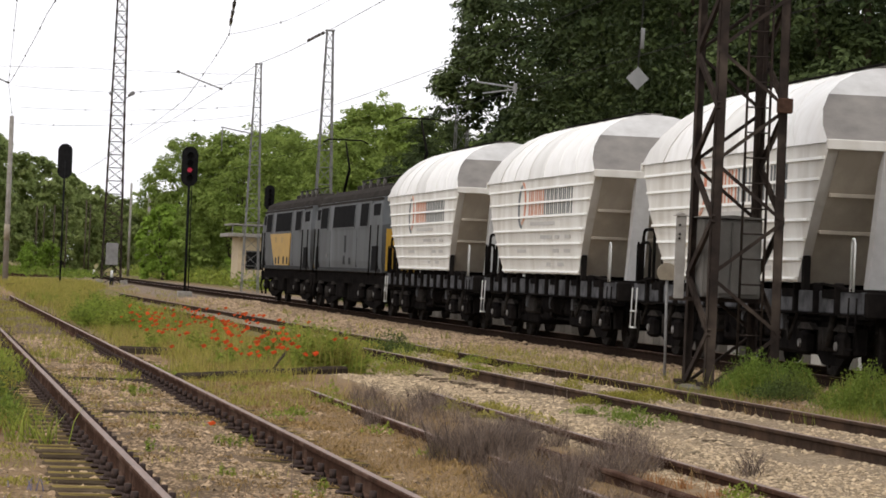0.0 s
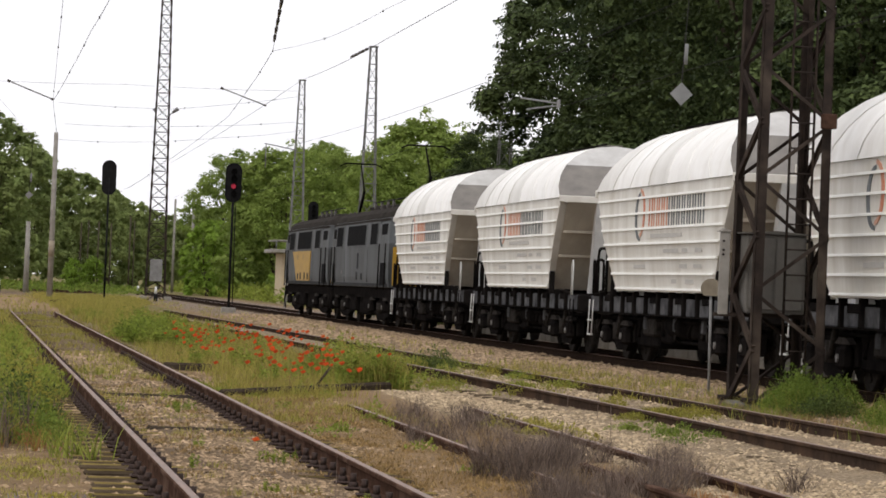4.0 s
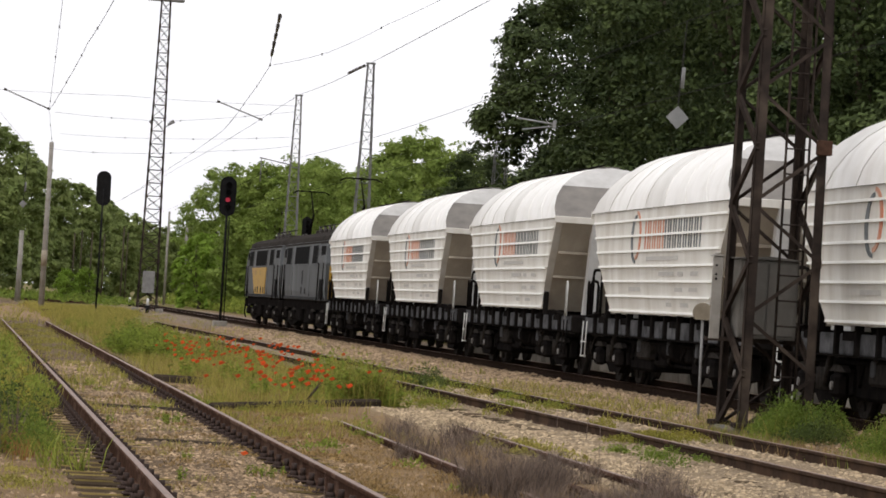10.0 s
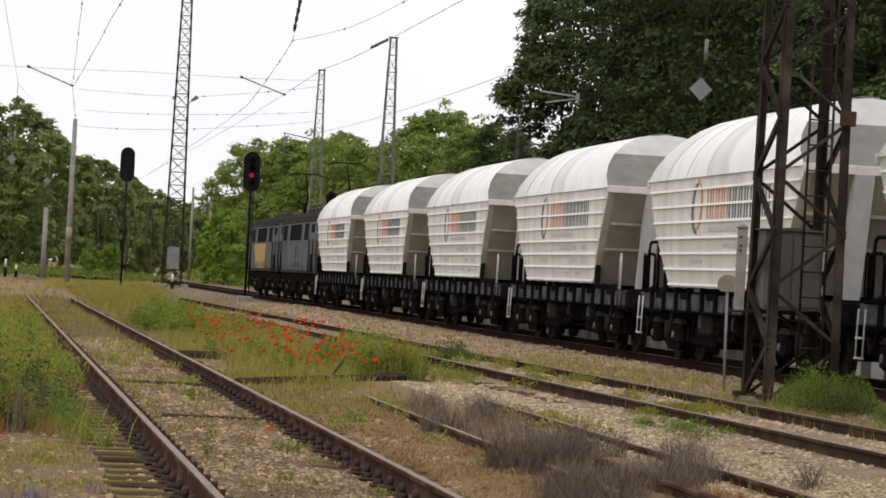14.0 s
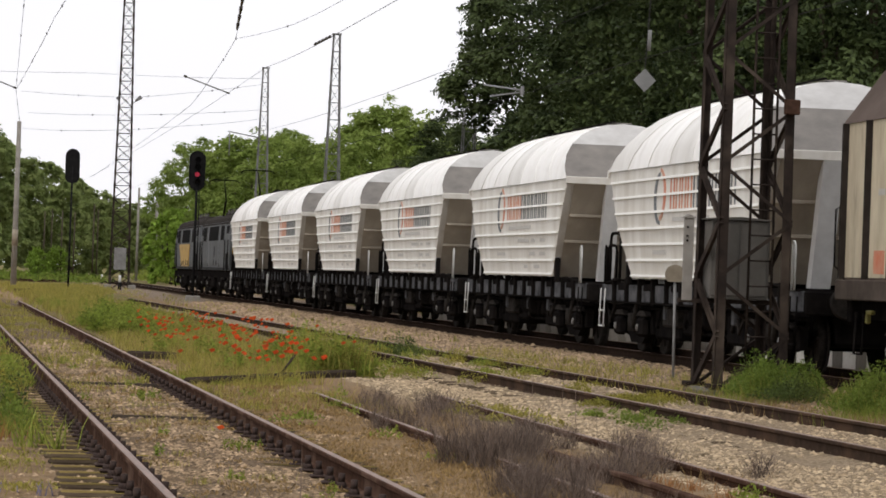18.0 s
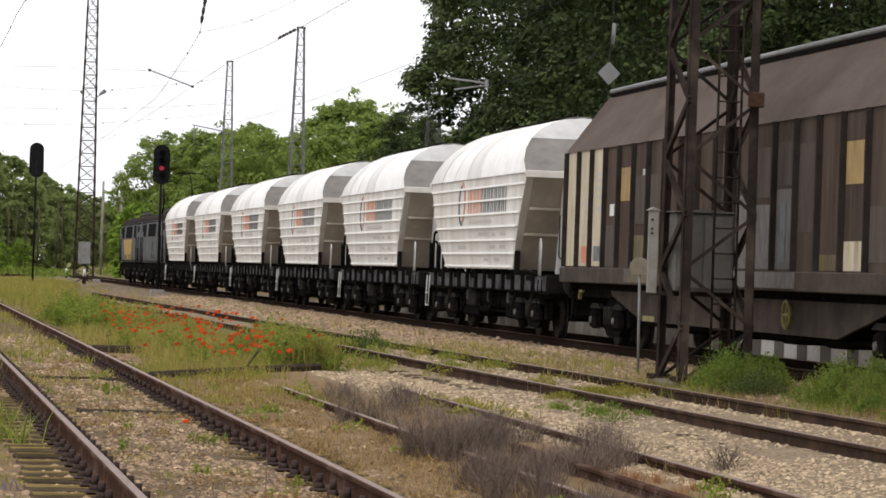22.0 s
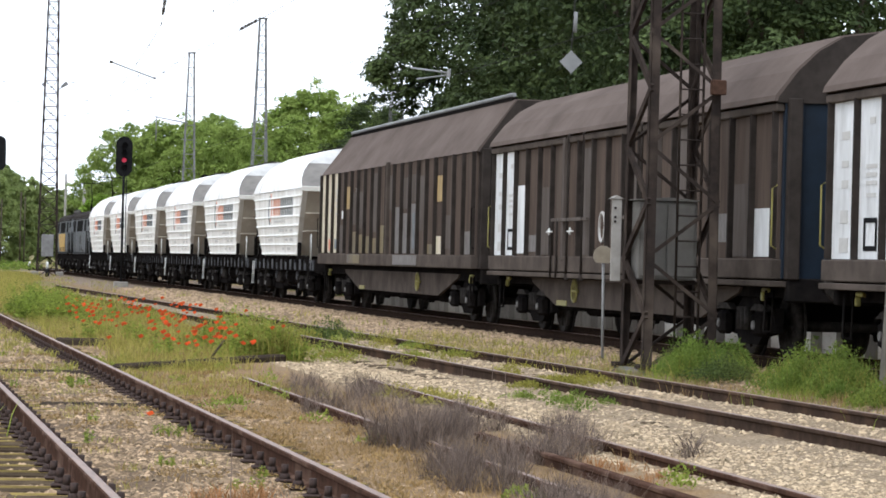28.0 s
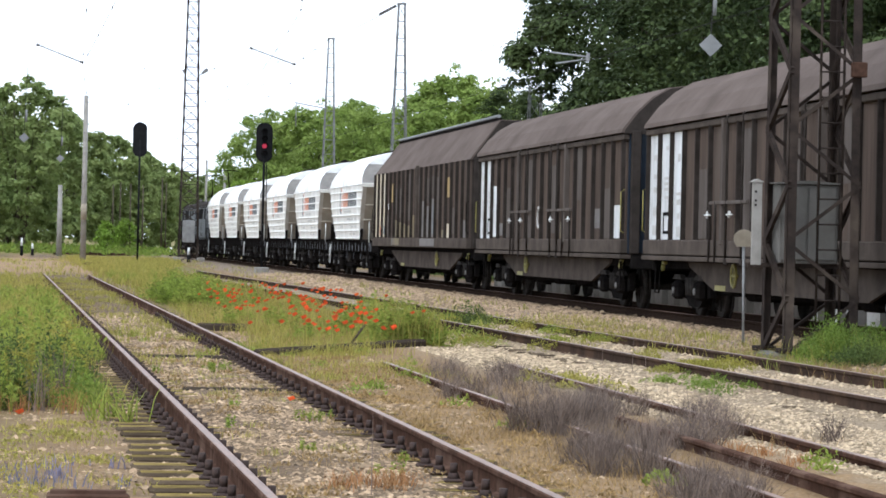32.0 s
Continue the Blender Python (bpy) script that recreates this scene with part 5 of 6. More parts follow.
    for y in (-2.5, -1.2, 0.3, 2.0, 3.6):
        part("roof_box", Build().box(-0.5, 0.5, y - 0.4, y + 0.4, 3.68, 3.8 + 0.05 * (y > 0), 0.03), "loco_roof", t)
    for y in (-1.8, -0.4, 1.2, 2.8):
        part("roof_insulator", Build().rod((-0.45, y, 3.6), (-0.45, y, 3.95), 0.05, 8), "insulator", t)
        part("roof_strut", Build().rod((-0.6, y + 0.5, 3.6), (-0.3, y + 0.65, 3.9), 0.02, 5), "dark", t)
        part("roof_insulator", Build().rod((0.3, y + 0.3, 3.65), (0.3, y + 0.3, 3.93), 0.04, 6), "insulator", t)
    part("roof_conductor", Build().rod((-0.45, -5.0, 3.97), (-0.45, 3.2, 3.97), 0.02), "wire", t)
    # pantograph, raised to the contact wire
    p = part("pantograph", Build().box(-0.6, 0.6, -6.5, -5.2, 3.6, 3.7), "dark", t)
    part("lower_arm", Build().rod((0, -5.3, 3.7), (0, -6.7, 4.55), 0.05), "dark", p)
    part("upper_arm", Build().rod((0, -6.7, 4.55), (0, -5.4, 5.5), 0.035, 6, 0.025), "dark", p)
    part("collector_head", Build().path([(-0.75, -5.4, 5.46), (-0.55, -5.4, 5.56), (0.55, -5.4, 5.56), (0.75, -5.4, 5.46)], 0.025), "dark", p)
    return t


def sliding_wall_wagon(length, end_mat, style):
    """A long covered wagon with sliding side walls. style: 'sharp' (roof of two slopes) or 'round'."""
    t = new("covered_wagon")
    h = length / 2
    if style == "sharp":
        roof = [(-1.5, 3.44), (-1.43, 3.54), (-0.72, 4.5), (0.72, 4.5), (1.43, 3.54), (1.5, 3.44)]
    else:
        roof = [(-1.58, 3.46), (-1.56, 3.54), (-1.3, 3.88), (-1.0, 4.16), (-0.65, 4.36), (0, 4.45), (0.65, 4.36), (1.0, 4.16), (1.3, 3.88), (1.56, 3.54), (1.58, 3.46)]
    part("core", Build().box(-1.38, 1.38, -h + 0.25, h - 0.25, 1.12, 3.46), "dark", t)
    part("roof", Build().prism(roof, -h, h), "brown_roof", t, "dusty brown roof sheet")
    zt = 3.46 if style == "sharp" else 3.36
    for s in (-1, 1):
        a, c = sorted((s * 1.4, s * 1.47))
        mid = -0.2 if style == "sharp" else h - 6.6
        part("sliding_wall", Build().box(a, c, -h + 0.12, mid - 0.03, 1.36, zt, 0.01), "brown", t)
        part("sliding_wall", Build().box(a, c, mid + 0.03, h - 0.12, 1.36, zt, 0.01), "brown", t)
        k = 20 if style == "sharp" else 18
        for i in range(k + 1):
            y = -h + 0.16 + (length - 0.32) * i / k
            part("wall_rib", Build().plate([(y - 0.03, 1.38), (y + 0.03, 1.38), (y + 0.027, zt - 0.02), (y - 0.027, zt - 0.02)], *sorted((s * 1.46, s * 1.55))), "brown_rib", t)
        part("wall_sill", Build().box(*sorted((s * 1.4, s * 1.56)), -h + 0.05, h - 0.05, 1.1, 1.37, 0.015), "sill", t, "grey-brown bottom sill")
        if style == "round":
            part("top_rail", Build().box(*sorted((s * 1.42, s * 1.54)), -h + 0.02, h - 0.02, 3.32, 3.43, 0.015), "sill", t)
            part("floor_ledge", Build().box(*sorted((s * 1.3, s * 1.58)), -h + 0.02, h - 0.02, 1.0, 1.08, 0.01), "sill", t)
        else:
            # dark strip that stands in for the shadow gap under the ridge rail
            part("ridge_gutter", Build().box(*sorted((s * 0.62, s * 0.75)), -h + 0.3, h - 0.3, 4.49, 4.56), "dark", t)
            part("ridge_rail", Build().rod((s * 0.72, -h + 0.2, 4.6), (s * 0.72, h - 0.2, 4.6), 0.045, 8), "plate", t, "pale grey roof edge rail")
        part("mid_post", Build().box(*sorted((s * 1.45, s * 1.56)), mid - 0.07, mid + 0.07, 1.3, zt + 0.05, 0.015), "sill", t)
        q = Build().plate([(-h * 0.73, 0.98), (h * 0.73, 0.98), (h * 0.72, 0.9), (h * 0.51, 0.5), (-h * 0.51, 0.5), (-h * 0.72, 0.9)], *sorted((s * 1.18, s * 1.24)))
        part("sole_truss", q, "sill", t, "deep grey sole girder")
        wy = -3.4 if style == "sharp" else h - 6.6
        w = Build()
        for i in range(20):
            a0, a1 = 6.2832 * i / 20, 6.2832 * (i + 1) / 20
            w.rod((s * 1.32, wy + 0.19 * math.cos(a0), 0.78 + 0.19 * math.sin(a0)), (s * 1.32, wy + 0.19 * math.cos(a1), 0.78 + 0.19 * math.sin(a1)), 0.022, 5)
        w.rod((s * 1.32, wy - 0.19, 0.78), (s * 1.32, wy + 0.19, 0.78), 0.015, 4).rod((s * 1.32, wy, 0.59), (s * 1.32, wy, 0.97), 0.015, 4)
        w.rod((s * 1.2, wy, 0.78), (s * 1.34, wy, 0.78), 0.03, 6)
        part("brake_wheel", w, "lime", t, "yellow-green brake hand wheel")
        part("yellow_plate", Build().box(*sorted((s * 1.235, s * 1.25)), h * 0.51 - 0.9, h * 0.51 - 0.1, 0.51, 0.6), "lime", t, "small yellow plate on the girder")
        for y in (-h + 1.0, h - 1.0):
            part("lashing_ring", Build().box(*sorted((s * 1.3, s * 1.36)), y - 0.1, y + 0.16, 0.92, 0.98, 0.015).box(*sorted((s * 1.3, s * 1.37)), y + 0.09, y + 0.16, 0.8, 0.93, 0.015), "lime", t, "yellow-green lashing ring")
        for y in (-h + 0.02, h - 0.02):
            part("grab_rail", Build().path([(s * 1.5, y, 1.5), (s * 1.57, y, 1.55), (s * 1.57, y, 2.3), (s * 1.5, y, 2.35)], 0.013), "lime" if style == "round" else "dark", t)
    for s in (-1, 1):
        e = s * (h - 0.02)
        wall = part("end_wall", Build().box(-1.42, 1.42, min(e - s * 0.1, e), max(e - s * 0.1, e), 1.1, 3.5, 0.01), end_mat, t)
        gable = [(x * 0.97, z - 0.02) for x, z in roof]
        part("gable", Build().prism(gable, *sorted((e - s * 0.06, e + s * 0.04))), "brown_rib", t)
        for x, m in ((-1.3, "brown_rib"), (-0.5, end_mat), (0.5, end_mat), (1.3, "brown_rib")):
            part("end_post", Build().box(x - 0.09, x + 0.09, *sorted((e, e + s * 0.14)), 1.1, 3.5, 0.015), m, t)
        part("headstock", Build().box(-1.35, 1.35, *sorted((e - s * 0.1, e + s * 0.1)), 0.8, 1.12, 0.02), "dark", t)
        buffers(t, s * (h + (0.7 if style == 'sharp' else 0.95)))
        bogie(t, s * (h - 2.6), 1.8, 0.46)
        part("step", Build().path([(-1.38, s * (h - 0.5), 0.95), (-1.4, s * (h - 0.5), 0.4), (-1.4, s * (h - 0.85), 0.4), (-1.38, s * (h - 0.85), 0.95)], 0.02), "dark", t)
    part("underframe", Build().box(-1.2, 1.2, -h + 0.1, h - 0.1, 0.85, 1.1), "dark", t)
    part("brake_cylinder", Build().rod((-0.6, -1.2, 0.6), (-0.6, 0.2, 0.6), 0.25, 12), "dark", t)
    part("brake_beam", Build().rod((-0.9, -h + 1.5, 0.45), (-0.9, h - 1.5, 0.45), 0.035, 6), "dark", t)
    for y in (-h * 0.4, -h * 0.2, h * 0.1, h * 0.35):
        part("gear_box", Build().box(-0.95, 0.6, y - 0.4, y + 0.4, 0.35, 0.9, 0.05), "dark", t)
    return t


def wall_patch(t, length, i0, i1, z0, z1, material, k, name="paint_patch", label=""):
    """A painted stretch of the wall between two ribs, counted from the front, on the near side."""
    h = length / 2
    step = (length - 0.32) / k
    y1, y0 = h - 0.16 - i0 * step - 0.05, h - 0.16 - i1 * step + 0.05
    return part(name, Build().box(-1.476, -1.45, y0, y1, z0, z1), material, t, label)


def door_gear(t, length, s0, s1, rods, short, grips):
    """Latch bar from s0 to s1 behind the front edge, with tall and short rods and worn pale grips."""
    h = length / 2
    part("latch_bar", Build().box(-1.60, -1.56, h - s1, h - s0, 1.97, 2.03, 0.008), "patch_grey", t)
    for q in rods:
        part("latch_rod", Build().path([(-1.59, h - q, 0.98), (-1.59, h - q, 3.3), (-1.6, h - q, 3.42), (-1.5, h - q, 3.55)], 0.02, 6), "brown_rib", t)
        part("rod_foot", Build().box(-1.61, -1.55, h - q - 0.06, h - q + 0.06, 0.96, 1.06, 0.01), "brown_rib", t)
    for q in short:
        part("latch_rod", Build().rod((-1.59, h - q, 1.0), (-1.59, h - q, 2.02), 0.02, 6), "brown_rib", t)
    for q in grips:
        part("latch_handle", Build().box(-1.64, -1.59, h - q - 0.2, h - q + 0.14, 1.78, 1.81, 0.01).box(-1.63, -1.59, h - q - 0.02, h - q + 0.03, 1.74, 1.86, 0.01), "pale_pipe", t, "pale worn latch handle")


PITCH = 15.2
LOCO = 16.6
TRAIN = []   # (vehicle, distance of its middle behind the head mark)

first_hopper = hopper_wagon()
hoppers = [first_hopper]
for i in range(1, 6):
    c = copy_thing(first_hopper, pose(0, 0, 0))
    hoppers.append(c)
for i, w in enumerate(hoppers):
    TRAIN.append((w, PITCH * (i + 1) + 3.95))

loco_a = locomotive()
loco_b = copy_thing(loco_a, pose(0, 0, 0))
part("livery_panel", Build().plate([(4.6, 2.42), (-2.1, 2.42), (-1.7, 1.32), (2.9, 1.32)], -1.345, -1.3), "yellow", loco_a, "large yellow panel with faded marks")
for y, z0, z1 in ((-1.4, 1.36, 1.6), (-0.3, 1.36, 1.62), (1.2, 1.36, 1.62), (2.2, 1.36, 1.58), (0.3, 2.1, 2.3), (2.4, 2.1, 2.3)):
    part("marking_bar", Build().box(-1.352, -1.34, y, y + 0.42, z0, z1), "loco_dark" if z0 < 2 else "ochre", loco_a)
for y, z0, z1 in ((-0.2, 1.75, 2.25), (0.0, 1.4, 1.65), (-1.3, 1.4, 1.6), (4.2, 1.6, 1.7)):
    part("marking_bar", Build().box(-1.335, -1.31, y, y + 0.3, z0, z1), "loco_dark" if y < 3 else "axle", loco_b)
tagged(loco_a, "leading grey electric locomotive with a large yellow side panel")
TRAIN.append((loco_b, PITCH - 3.65 - LOCO / 2))
TRAIN.append((loco_a, PITCH - 3.65 - LOCO * 1.5))

LEN_A, LEN_B = 21.9, 19.5
wagon_a = sliding_wall_wagon(LEN_A, "brown_rib", "sharp")
tagged(wagon_a, "long brown sliding-wall wagon with cream and ochre patches", "wagon", "covered wagons of the train")
for a, c, z0, z1, m in ((0, 1, 1.4, 3.44, "cream"), (1, 2, 1.4, 3.44, "cream"), (2, 3, 1.4, 3.44, "cream"), (4, 5, 2.5, 3.06, "ochre"),
                       (5, 6, 1.4, 1.92, "olive"), (6, 7, 1.4, 1.85, "olive"), (7, 8, 1.4, 1.8, "olive"), (8, 9, 1.4, 1.75, "olive"), (9, 10, 1.4, 2.05, "olive"),
                       (16, 17, 2.5, 3.05, "ochre"), (16, 17, 1.39, 1.77, "cream"), (15, 16, 1.39, 1.6, "olive"), (19, 20, 1.39, 1.85, "scuffed"),
                       (3, 4, 1.4, 2.1, "patch_grey"), (5, 6, 2.1, 2.9, "patch_grey"), (6, 7, 2.0, 2.9, "patch_grey"), (8, 9, 1.9, 3.3, "patch_grey"),
                       (10, 11, 2.4, 3.2, "patch_grey"), (11, 12, 1.4, 2.45, "scuffed"), (12, 13, 1.4, 2.3, "scuffed"), (13, 14, 1.4, 2.5, "scuffed"),
                       (12, 13, 2.4, 3.1, "patch_grey"), (13, 14, 2.55, 3.15, "patch_grey"), (14, 15, 1.9, 3.1, "patch_grey"), (17, 18, 1.5, 2.2, "patch_grey")):
    wall_patch(wagon_a, LEN_A, a, c, z0, z1, m, 20)


def wall_mark(t, length, s, z, wide, high, material, name="lettering_bar"):
    """A small painted mark on the wall, s behind the front edge, on the near side."""
    y = length / 2 - s
    part(name, Build().box(-1.484, -1.47, y - wide / 2, y + wide / 2, z - high / 2, z + high / 2), material, t)


for s0, z, wide, high, m in ((1.75, 1.6, 0.45, 0.3, "orange"), (2.8, 1.62, 0.5, 0.26, "slate"), (2.85, 3.0, 0.5, 0.05, "faint"), (2.85, 2.9, 0.35, 0.05, "faint"), (2.85, 2.75, 0.5, 0.05, "faint"),
                             (2.85, 2.6, 0.4, 0.05, "faint"), (2.85, 2.4, 0.45, 0.05, "faint"), (1.8, 2.5, 0.3, 0.08, "faint"), (3.9, 2.36, 0.3, 0.2, "chalk"), (6.2, 2.95, 0.1, 0.1, "chalk"), (14.6, 1.9, 0.25, 0.8, "slate")):
    wall_mark(wagon_a, LEN_A, s0, z, wide, high, m)
part("sill_patch", Build().box(-1.567, -1.555, 3.6, 5.6, 1.14, 1.36), "olive", wagon_a)
part("sill_patch", Build().box(-1.567, -1.555, -4.6, -1.4, 1.14, 1.36), "scuffed", wagon_a)

wagon_b = sliding_wall_wagon(LEN_B, "blue", "round")
wagon_c = copy_thing(wagon_b, pose(0, 0, 0))
for w, nwhite in ((wagon_b, 2), (wagon_c, 3)):
    tagged(w, "brown sliding-wall wagon with blue ends and %s white panels" % ("two" if nwhite == 2 else "three"), "wagon", "covered wagons of the train")
    for i in range(nwhite):
        wall_patch(w, LEN_B, i, i + 1, 1.38, 3.33, "chalk", 18, "white_panel", "chalky white painted wall panel")
    for s0, z, wide, high in ((0.7, 2.9, 0.3, 0.1), (0.7, 2.55, 0.25, 0.08), (0.7, 2.3, 0.25, 0.1), (0.7, 1.9, 0.3, 0.16), (0.7, 1.55, 0.35, 0.18), (1.75, 2.5, 0.4, 0.05), (1.75, 2.4, 0.4, 0.05),
                              (1.75, 2.3, 0.4, 0.05), (1.75, 2.15, 0.35, 0.05), (1.75, 3.05, 0.2, 0.08), (2.8, 2.85, 0.2, 0.14), (2.8, 2.2, 0.4, 0.05), (2.8, 2.05, 0.3, 0.1), (2.8, 1.8, 0.2, 0.1), (2.8, 1.52, 0.3, 0.18)):
        if s0 < nwhite * 1.07:
            wall_mark(w, LEN_B, s0, z, wide, high, "faint")
    y0 = LEN_B / 2 - 1.75
    fr = Build().add([(-1.484, y0 + a * k * 0.26, 1.68 + c * k * 0.2) for k in (1.0, 0.7) for a, c in ((-1, -1), (1, -1), (1, 1), (-1, 1))], [(0, 1, 5, 4), (1, 2, 6, 5), (2, 3, 7, 6), (3, 0, 4, 7)])
    part("frame_mark", fr, "black", w)
    door_gear(w, LEN_B, 5.85, 8.6, (7.1, 8.25), (5.85, 6.3), (5.8, 7.45))
    door_gear(w, LEN_B, 10.9, 14.0, (11.4, 12.3), (13.0, 13.9), (11.6, 13.8))
    for s0 in (7.4, 12.25):
        wall_mark(w, LEN_B, s0, 1.57, 0.22, 0.36, "olive", "paint_patch")
    for q in (6.62, 13.05):
        part("wall_post", Build().box(-1.58, -1.46, LEN_B / 2 - q - 0.07, LEN_B / 2 - q + 0.07, 1.3, 3.42, 0.012), "patch_grey", w, "greyed wall post")
part("oval_mark", Build().path([(-1.486, LEN_B / 2 - 9.3 + 0.2 * math.cos(6.2832 * i / 16), 1.86 + 0.24 * math.sin(6.2832 * i / 16)) for i in range(17)], 0.025, 4), "faint", wagon_b)
wall_patch(wagon_b, LEN_B, 2, 3, 1.42, 2.67, "chalk", 18)
wall_patch(wagon_b, LEN_B, 17, 18, 1.4, 2.05, "chalk", 18)
wall_patch(wagon_b, LEN_B, 3, 4, 1.45, 1.75, "scuffed", 18)
wall_patch(wagon_b, LEN_B, 15, 16, 1.6, 2.0, "scuffed", 18)
wall_patch(wagon_c, LEN_B, 16, 17, 1.4, 2.0, "scuffed", 18)
for w in (wagon_b, wagon_c):
    for i, z0, z1 in ((4, 1.4, 2.6), (7, 1.4, 3.2), (10, 1.5, 3.0), (13, 2.2, 3.3), (16, 1.4, 2.4)):
        wall_patch(w, LEN_B, i, i + 1, z0, z1, "patch_grey", 18)
head_a = PITCH * 6 + 13.2
TRAIN.append((wagon_a, head_a + LEN_A / 2))
TRAIN.append((wagon_b, head_a + LEN_A + 1.75 + LEN_B / 2))
TRAIN.append((wagon_c, head_a + LEN_A + 23.4 + LEN_B / 2))


# ---- trees ----
def crown(h, spread, base, boughs, subs, count, size, seed, lean=0.75, rough=0.0):
    """A leafy crown: flat boughs on an uneven outline, each of many small leaf sprays, with gaps between; arrays of vertices and faces."""
    r = np.random.default_rng(seed)
    lobes = [(r.uniform(0, 6.2832), r.uniform(0.2, 0.95), r.uniform(-0.28, 0.14)) for i in range(10)]
    z = (np.arange(boughs) + r.random(boughs)) / boughs
    a = np.arange(boughs) * 2.39996 + r.normal(0, 0.35, boughs)
    outline = np.sin(np.pi * (0.17 + 0.79 * z)) ** 0.7
    reach = np.ones(boughs)
    for la, lz, k in lobes:
        reach += k * np.exp(-3 * (1 - np.cos(a - la)) - ((z - lz) * 3.5) ** 2)
    deep = np.where(np.arange(boughs) % 4 == 0, r.uniform(0.2, 0.55, boughs), r.uniform(0.66 - 0.26 * rough, 0.86 + 0.04 * rough, boughs))
    br = spread * r.uniform(0.17 + 0.02 * rough, 0.3 + 0.04 * rough, boughs)
    q = spread * outline * reach * deep
    c = np.stack([np.cos(a) * q, np.sin(a) * q, base + (h - base - br * 0.4) * z], 1)
    out = np.stack([np.cos(a), np.sin(a), np.zeros(boughs)], 1)
    # sprays on the upper and outer side of each bough
    who = np.repeat(np.arange(boughs), subs)
    d = r.normal(size=(len(who), 3))
    d /= np.linalg.norm(d, axis=1)[:, None]
    inward = np.sum(d * out[who], 1) < -0.35
    d[inward] -= 2 * np.sum(d * out[who], 1)[inward, None] * out[who][inward]
    d[:, 2] = np.where(d[:, 2] < -0.45, -d[:, 2], d[:, 2])
    sc = c[who] + d * (br[who] * r.uniform(0.55, 1.08, len(who)))[:, None] * np.array([1, 1, 0.7])
    sc[:, 2] -= 0.22 * br[who] * (d[:, 0] ** 2 + d[:, 1] ** 2)
    sr = br[who] * r.uniform(0.2 - 0.03 * rough, 0.42 - 0.08 * rough, len(who))
    so = d
    # leaves on each spray
    main = int(count * (0.86 - 0.1 * rough))
    pick = r.choice(len(who), main, p=sr ** 2 / np.sum(sr ** 2))
    d = r.normal(size=(main, 3))
    d /= np.linalg.norm(d, axis=1)[:, None]
    d[:, 2] = np.where((d[:, 2] < 0) & (r.random(main) < lean), -d[:, 2], d[:, 2])
    p = sc[pick] + d * (sr[pick] * np.abs(r.normal(0.85, 0.28 - 0.1 * rough, main)))[:, None] * np.array([1, 1, 0.75])
    nrm = d * 0.55 + so[pick] * 0.3 + r.normal(scale=0.4, size=(main, 3)) + np.array([0, 0, 0.45])
    # leaves in the heart of the crown
    rest = count - main
    e = r.normal(size=(rest, 3))
    e = e / np.linalg.norm(e, axis=1)[:, None] * r.random((rest, 1)) ** 0.4
    p = np.concatenate([p, e * np.array([spread * (0.62 + 0.1 * rough), spread * (0.62 + 0.1 * rough), (h - base) * 0.44]) + np.array([0, 0, base + (h - base) * 0.48])])
    nrm = np.concatenate([nrm, r.normal(size=(rest, 3)) + np.array([0, 0, 0.4])])
    nrm /= np.linalg.norm(nrm, axis=1)[:, None]
    t = np.cross(nrm, r.normal(size=(count, 3)))
    t /= np.linalg.norm(t, axis=1)[:, None]
    u = np.cross(nrm, t)
    s = (size * r.uniform(0.55, 1.35, count))[:, None]
    v = np.stack([p - t * s, p - u * s * 0.6 + nrm * s * 0.2, p + t * s, p + u * s * 0.6 + nrm * s * 0.2], 1).reshape(-1, 3)
    return v, np.arange(4 * count).reshape(-1, 4)


def limbs(b, h, spread, seed, trunk_r, fork):
    r = random.Random(seed)
    b.rod((0, 0, -0.2), (0.1, 0, fork), trunk_r, 10, trunk_r * 0.7)
    for k in range(7):
        a = 6.2832 * k / 7 + r.uniform(-0.3, 0.3)
        l = r.uniform(0.5, 0.95)
        mid = (math.cos(a) * spread * 0.3 * l, math.sin(a) * spread * 0.3 * l, fork + (h - fork) * 0.35 * r.uniform(0.6, 1.1))
        tip = (math.cos(a) * spread * 0.55 * l, math.sin(a) * spread * 0.55 * l, fork + (h - fork) * 0.75 * r.uniform(0.7, 1.1))
        b.rod((0.1, 0, fork - 0.3), mid, trunk_r * 0.45, 7, trunk_r * 0.28)
        b.rod(mid, tip, trunk_r * 0.28, 6, trunk_r * 0.08)


def tree(h, spread, base, count, leaf, material, seed, label, name="tree", group="", boughs=60, subs=14, lean=0.75, rough=0.0):
    t = new(name)
    tagged(t, label, "tree", group)
    b = Build()
    limbs(b, h, spread, seed, 0.028 * h, max(base * 0.8, 1.2))
    part("trunk", b, "bark", t)
    v, f = crown(h, spread, base, boughs, subs, count, leaf, seed, lean, rough)
    part("crown", soup("crown", v, f, material), None, t)
    return t


def place(src, rows):
    """Puts the tree at the first row and copies of it at the others: x, y, turn, size."""
    for i, (x, y, turn, size) in enumerate(rows):
        m = pose(x, y, -0.1, 0, 0, turn)
        ob = src if i == 0 else copy_thing(src, m)
        ob.matrix_basis = m
        ob.scale = (size, size, size)


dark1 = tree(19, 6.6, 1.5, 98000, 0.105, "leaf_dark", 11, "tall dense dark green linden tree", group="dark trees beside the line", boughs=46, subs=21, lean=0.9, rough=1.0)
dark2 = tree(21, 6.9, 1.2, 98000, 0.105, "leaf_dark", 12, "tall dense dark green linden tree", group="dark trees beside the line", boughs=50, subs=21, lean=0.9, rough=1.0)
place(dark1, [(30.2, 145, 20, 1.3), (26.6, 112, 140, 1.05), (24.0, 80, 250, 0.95)])
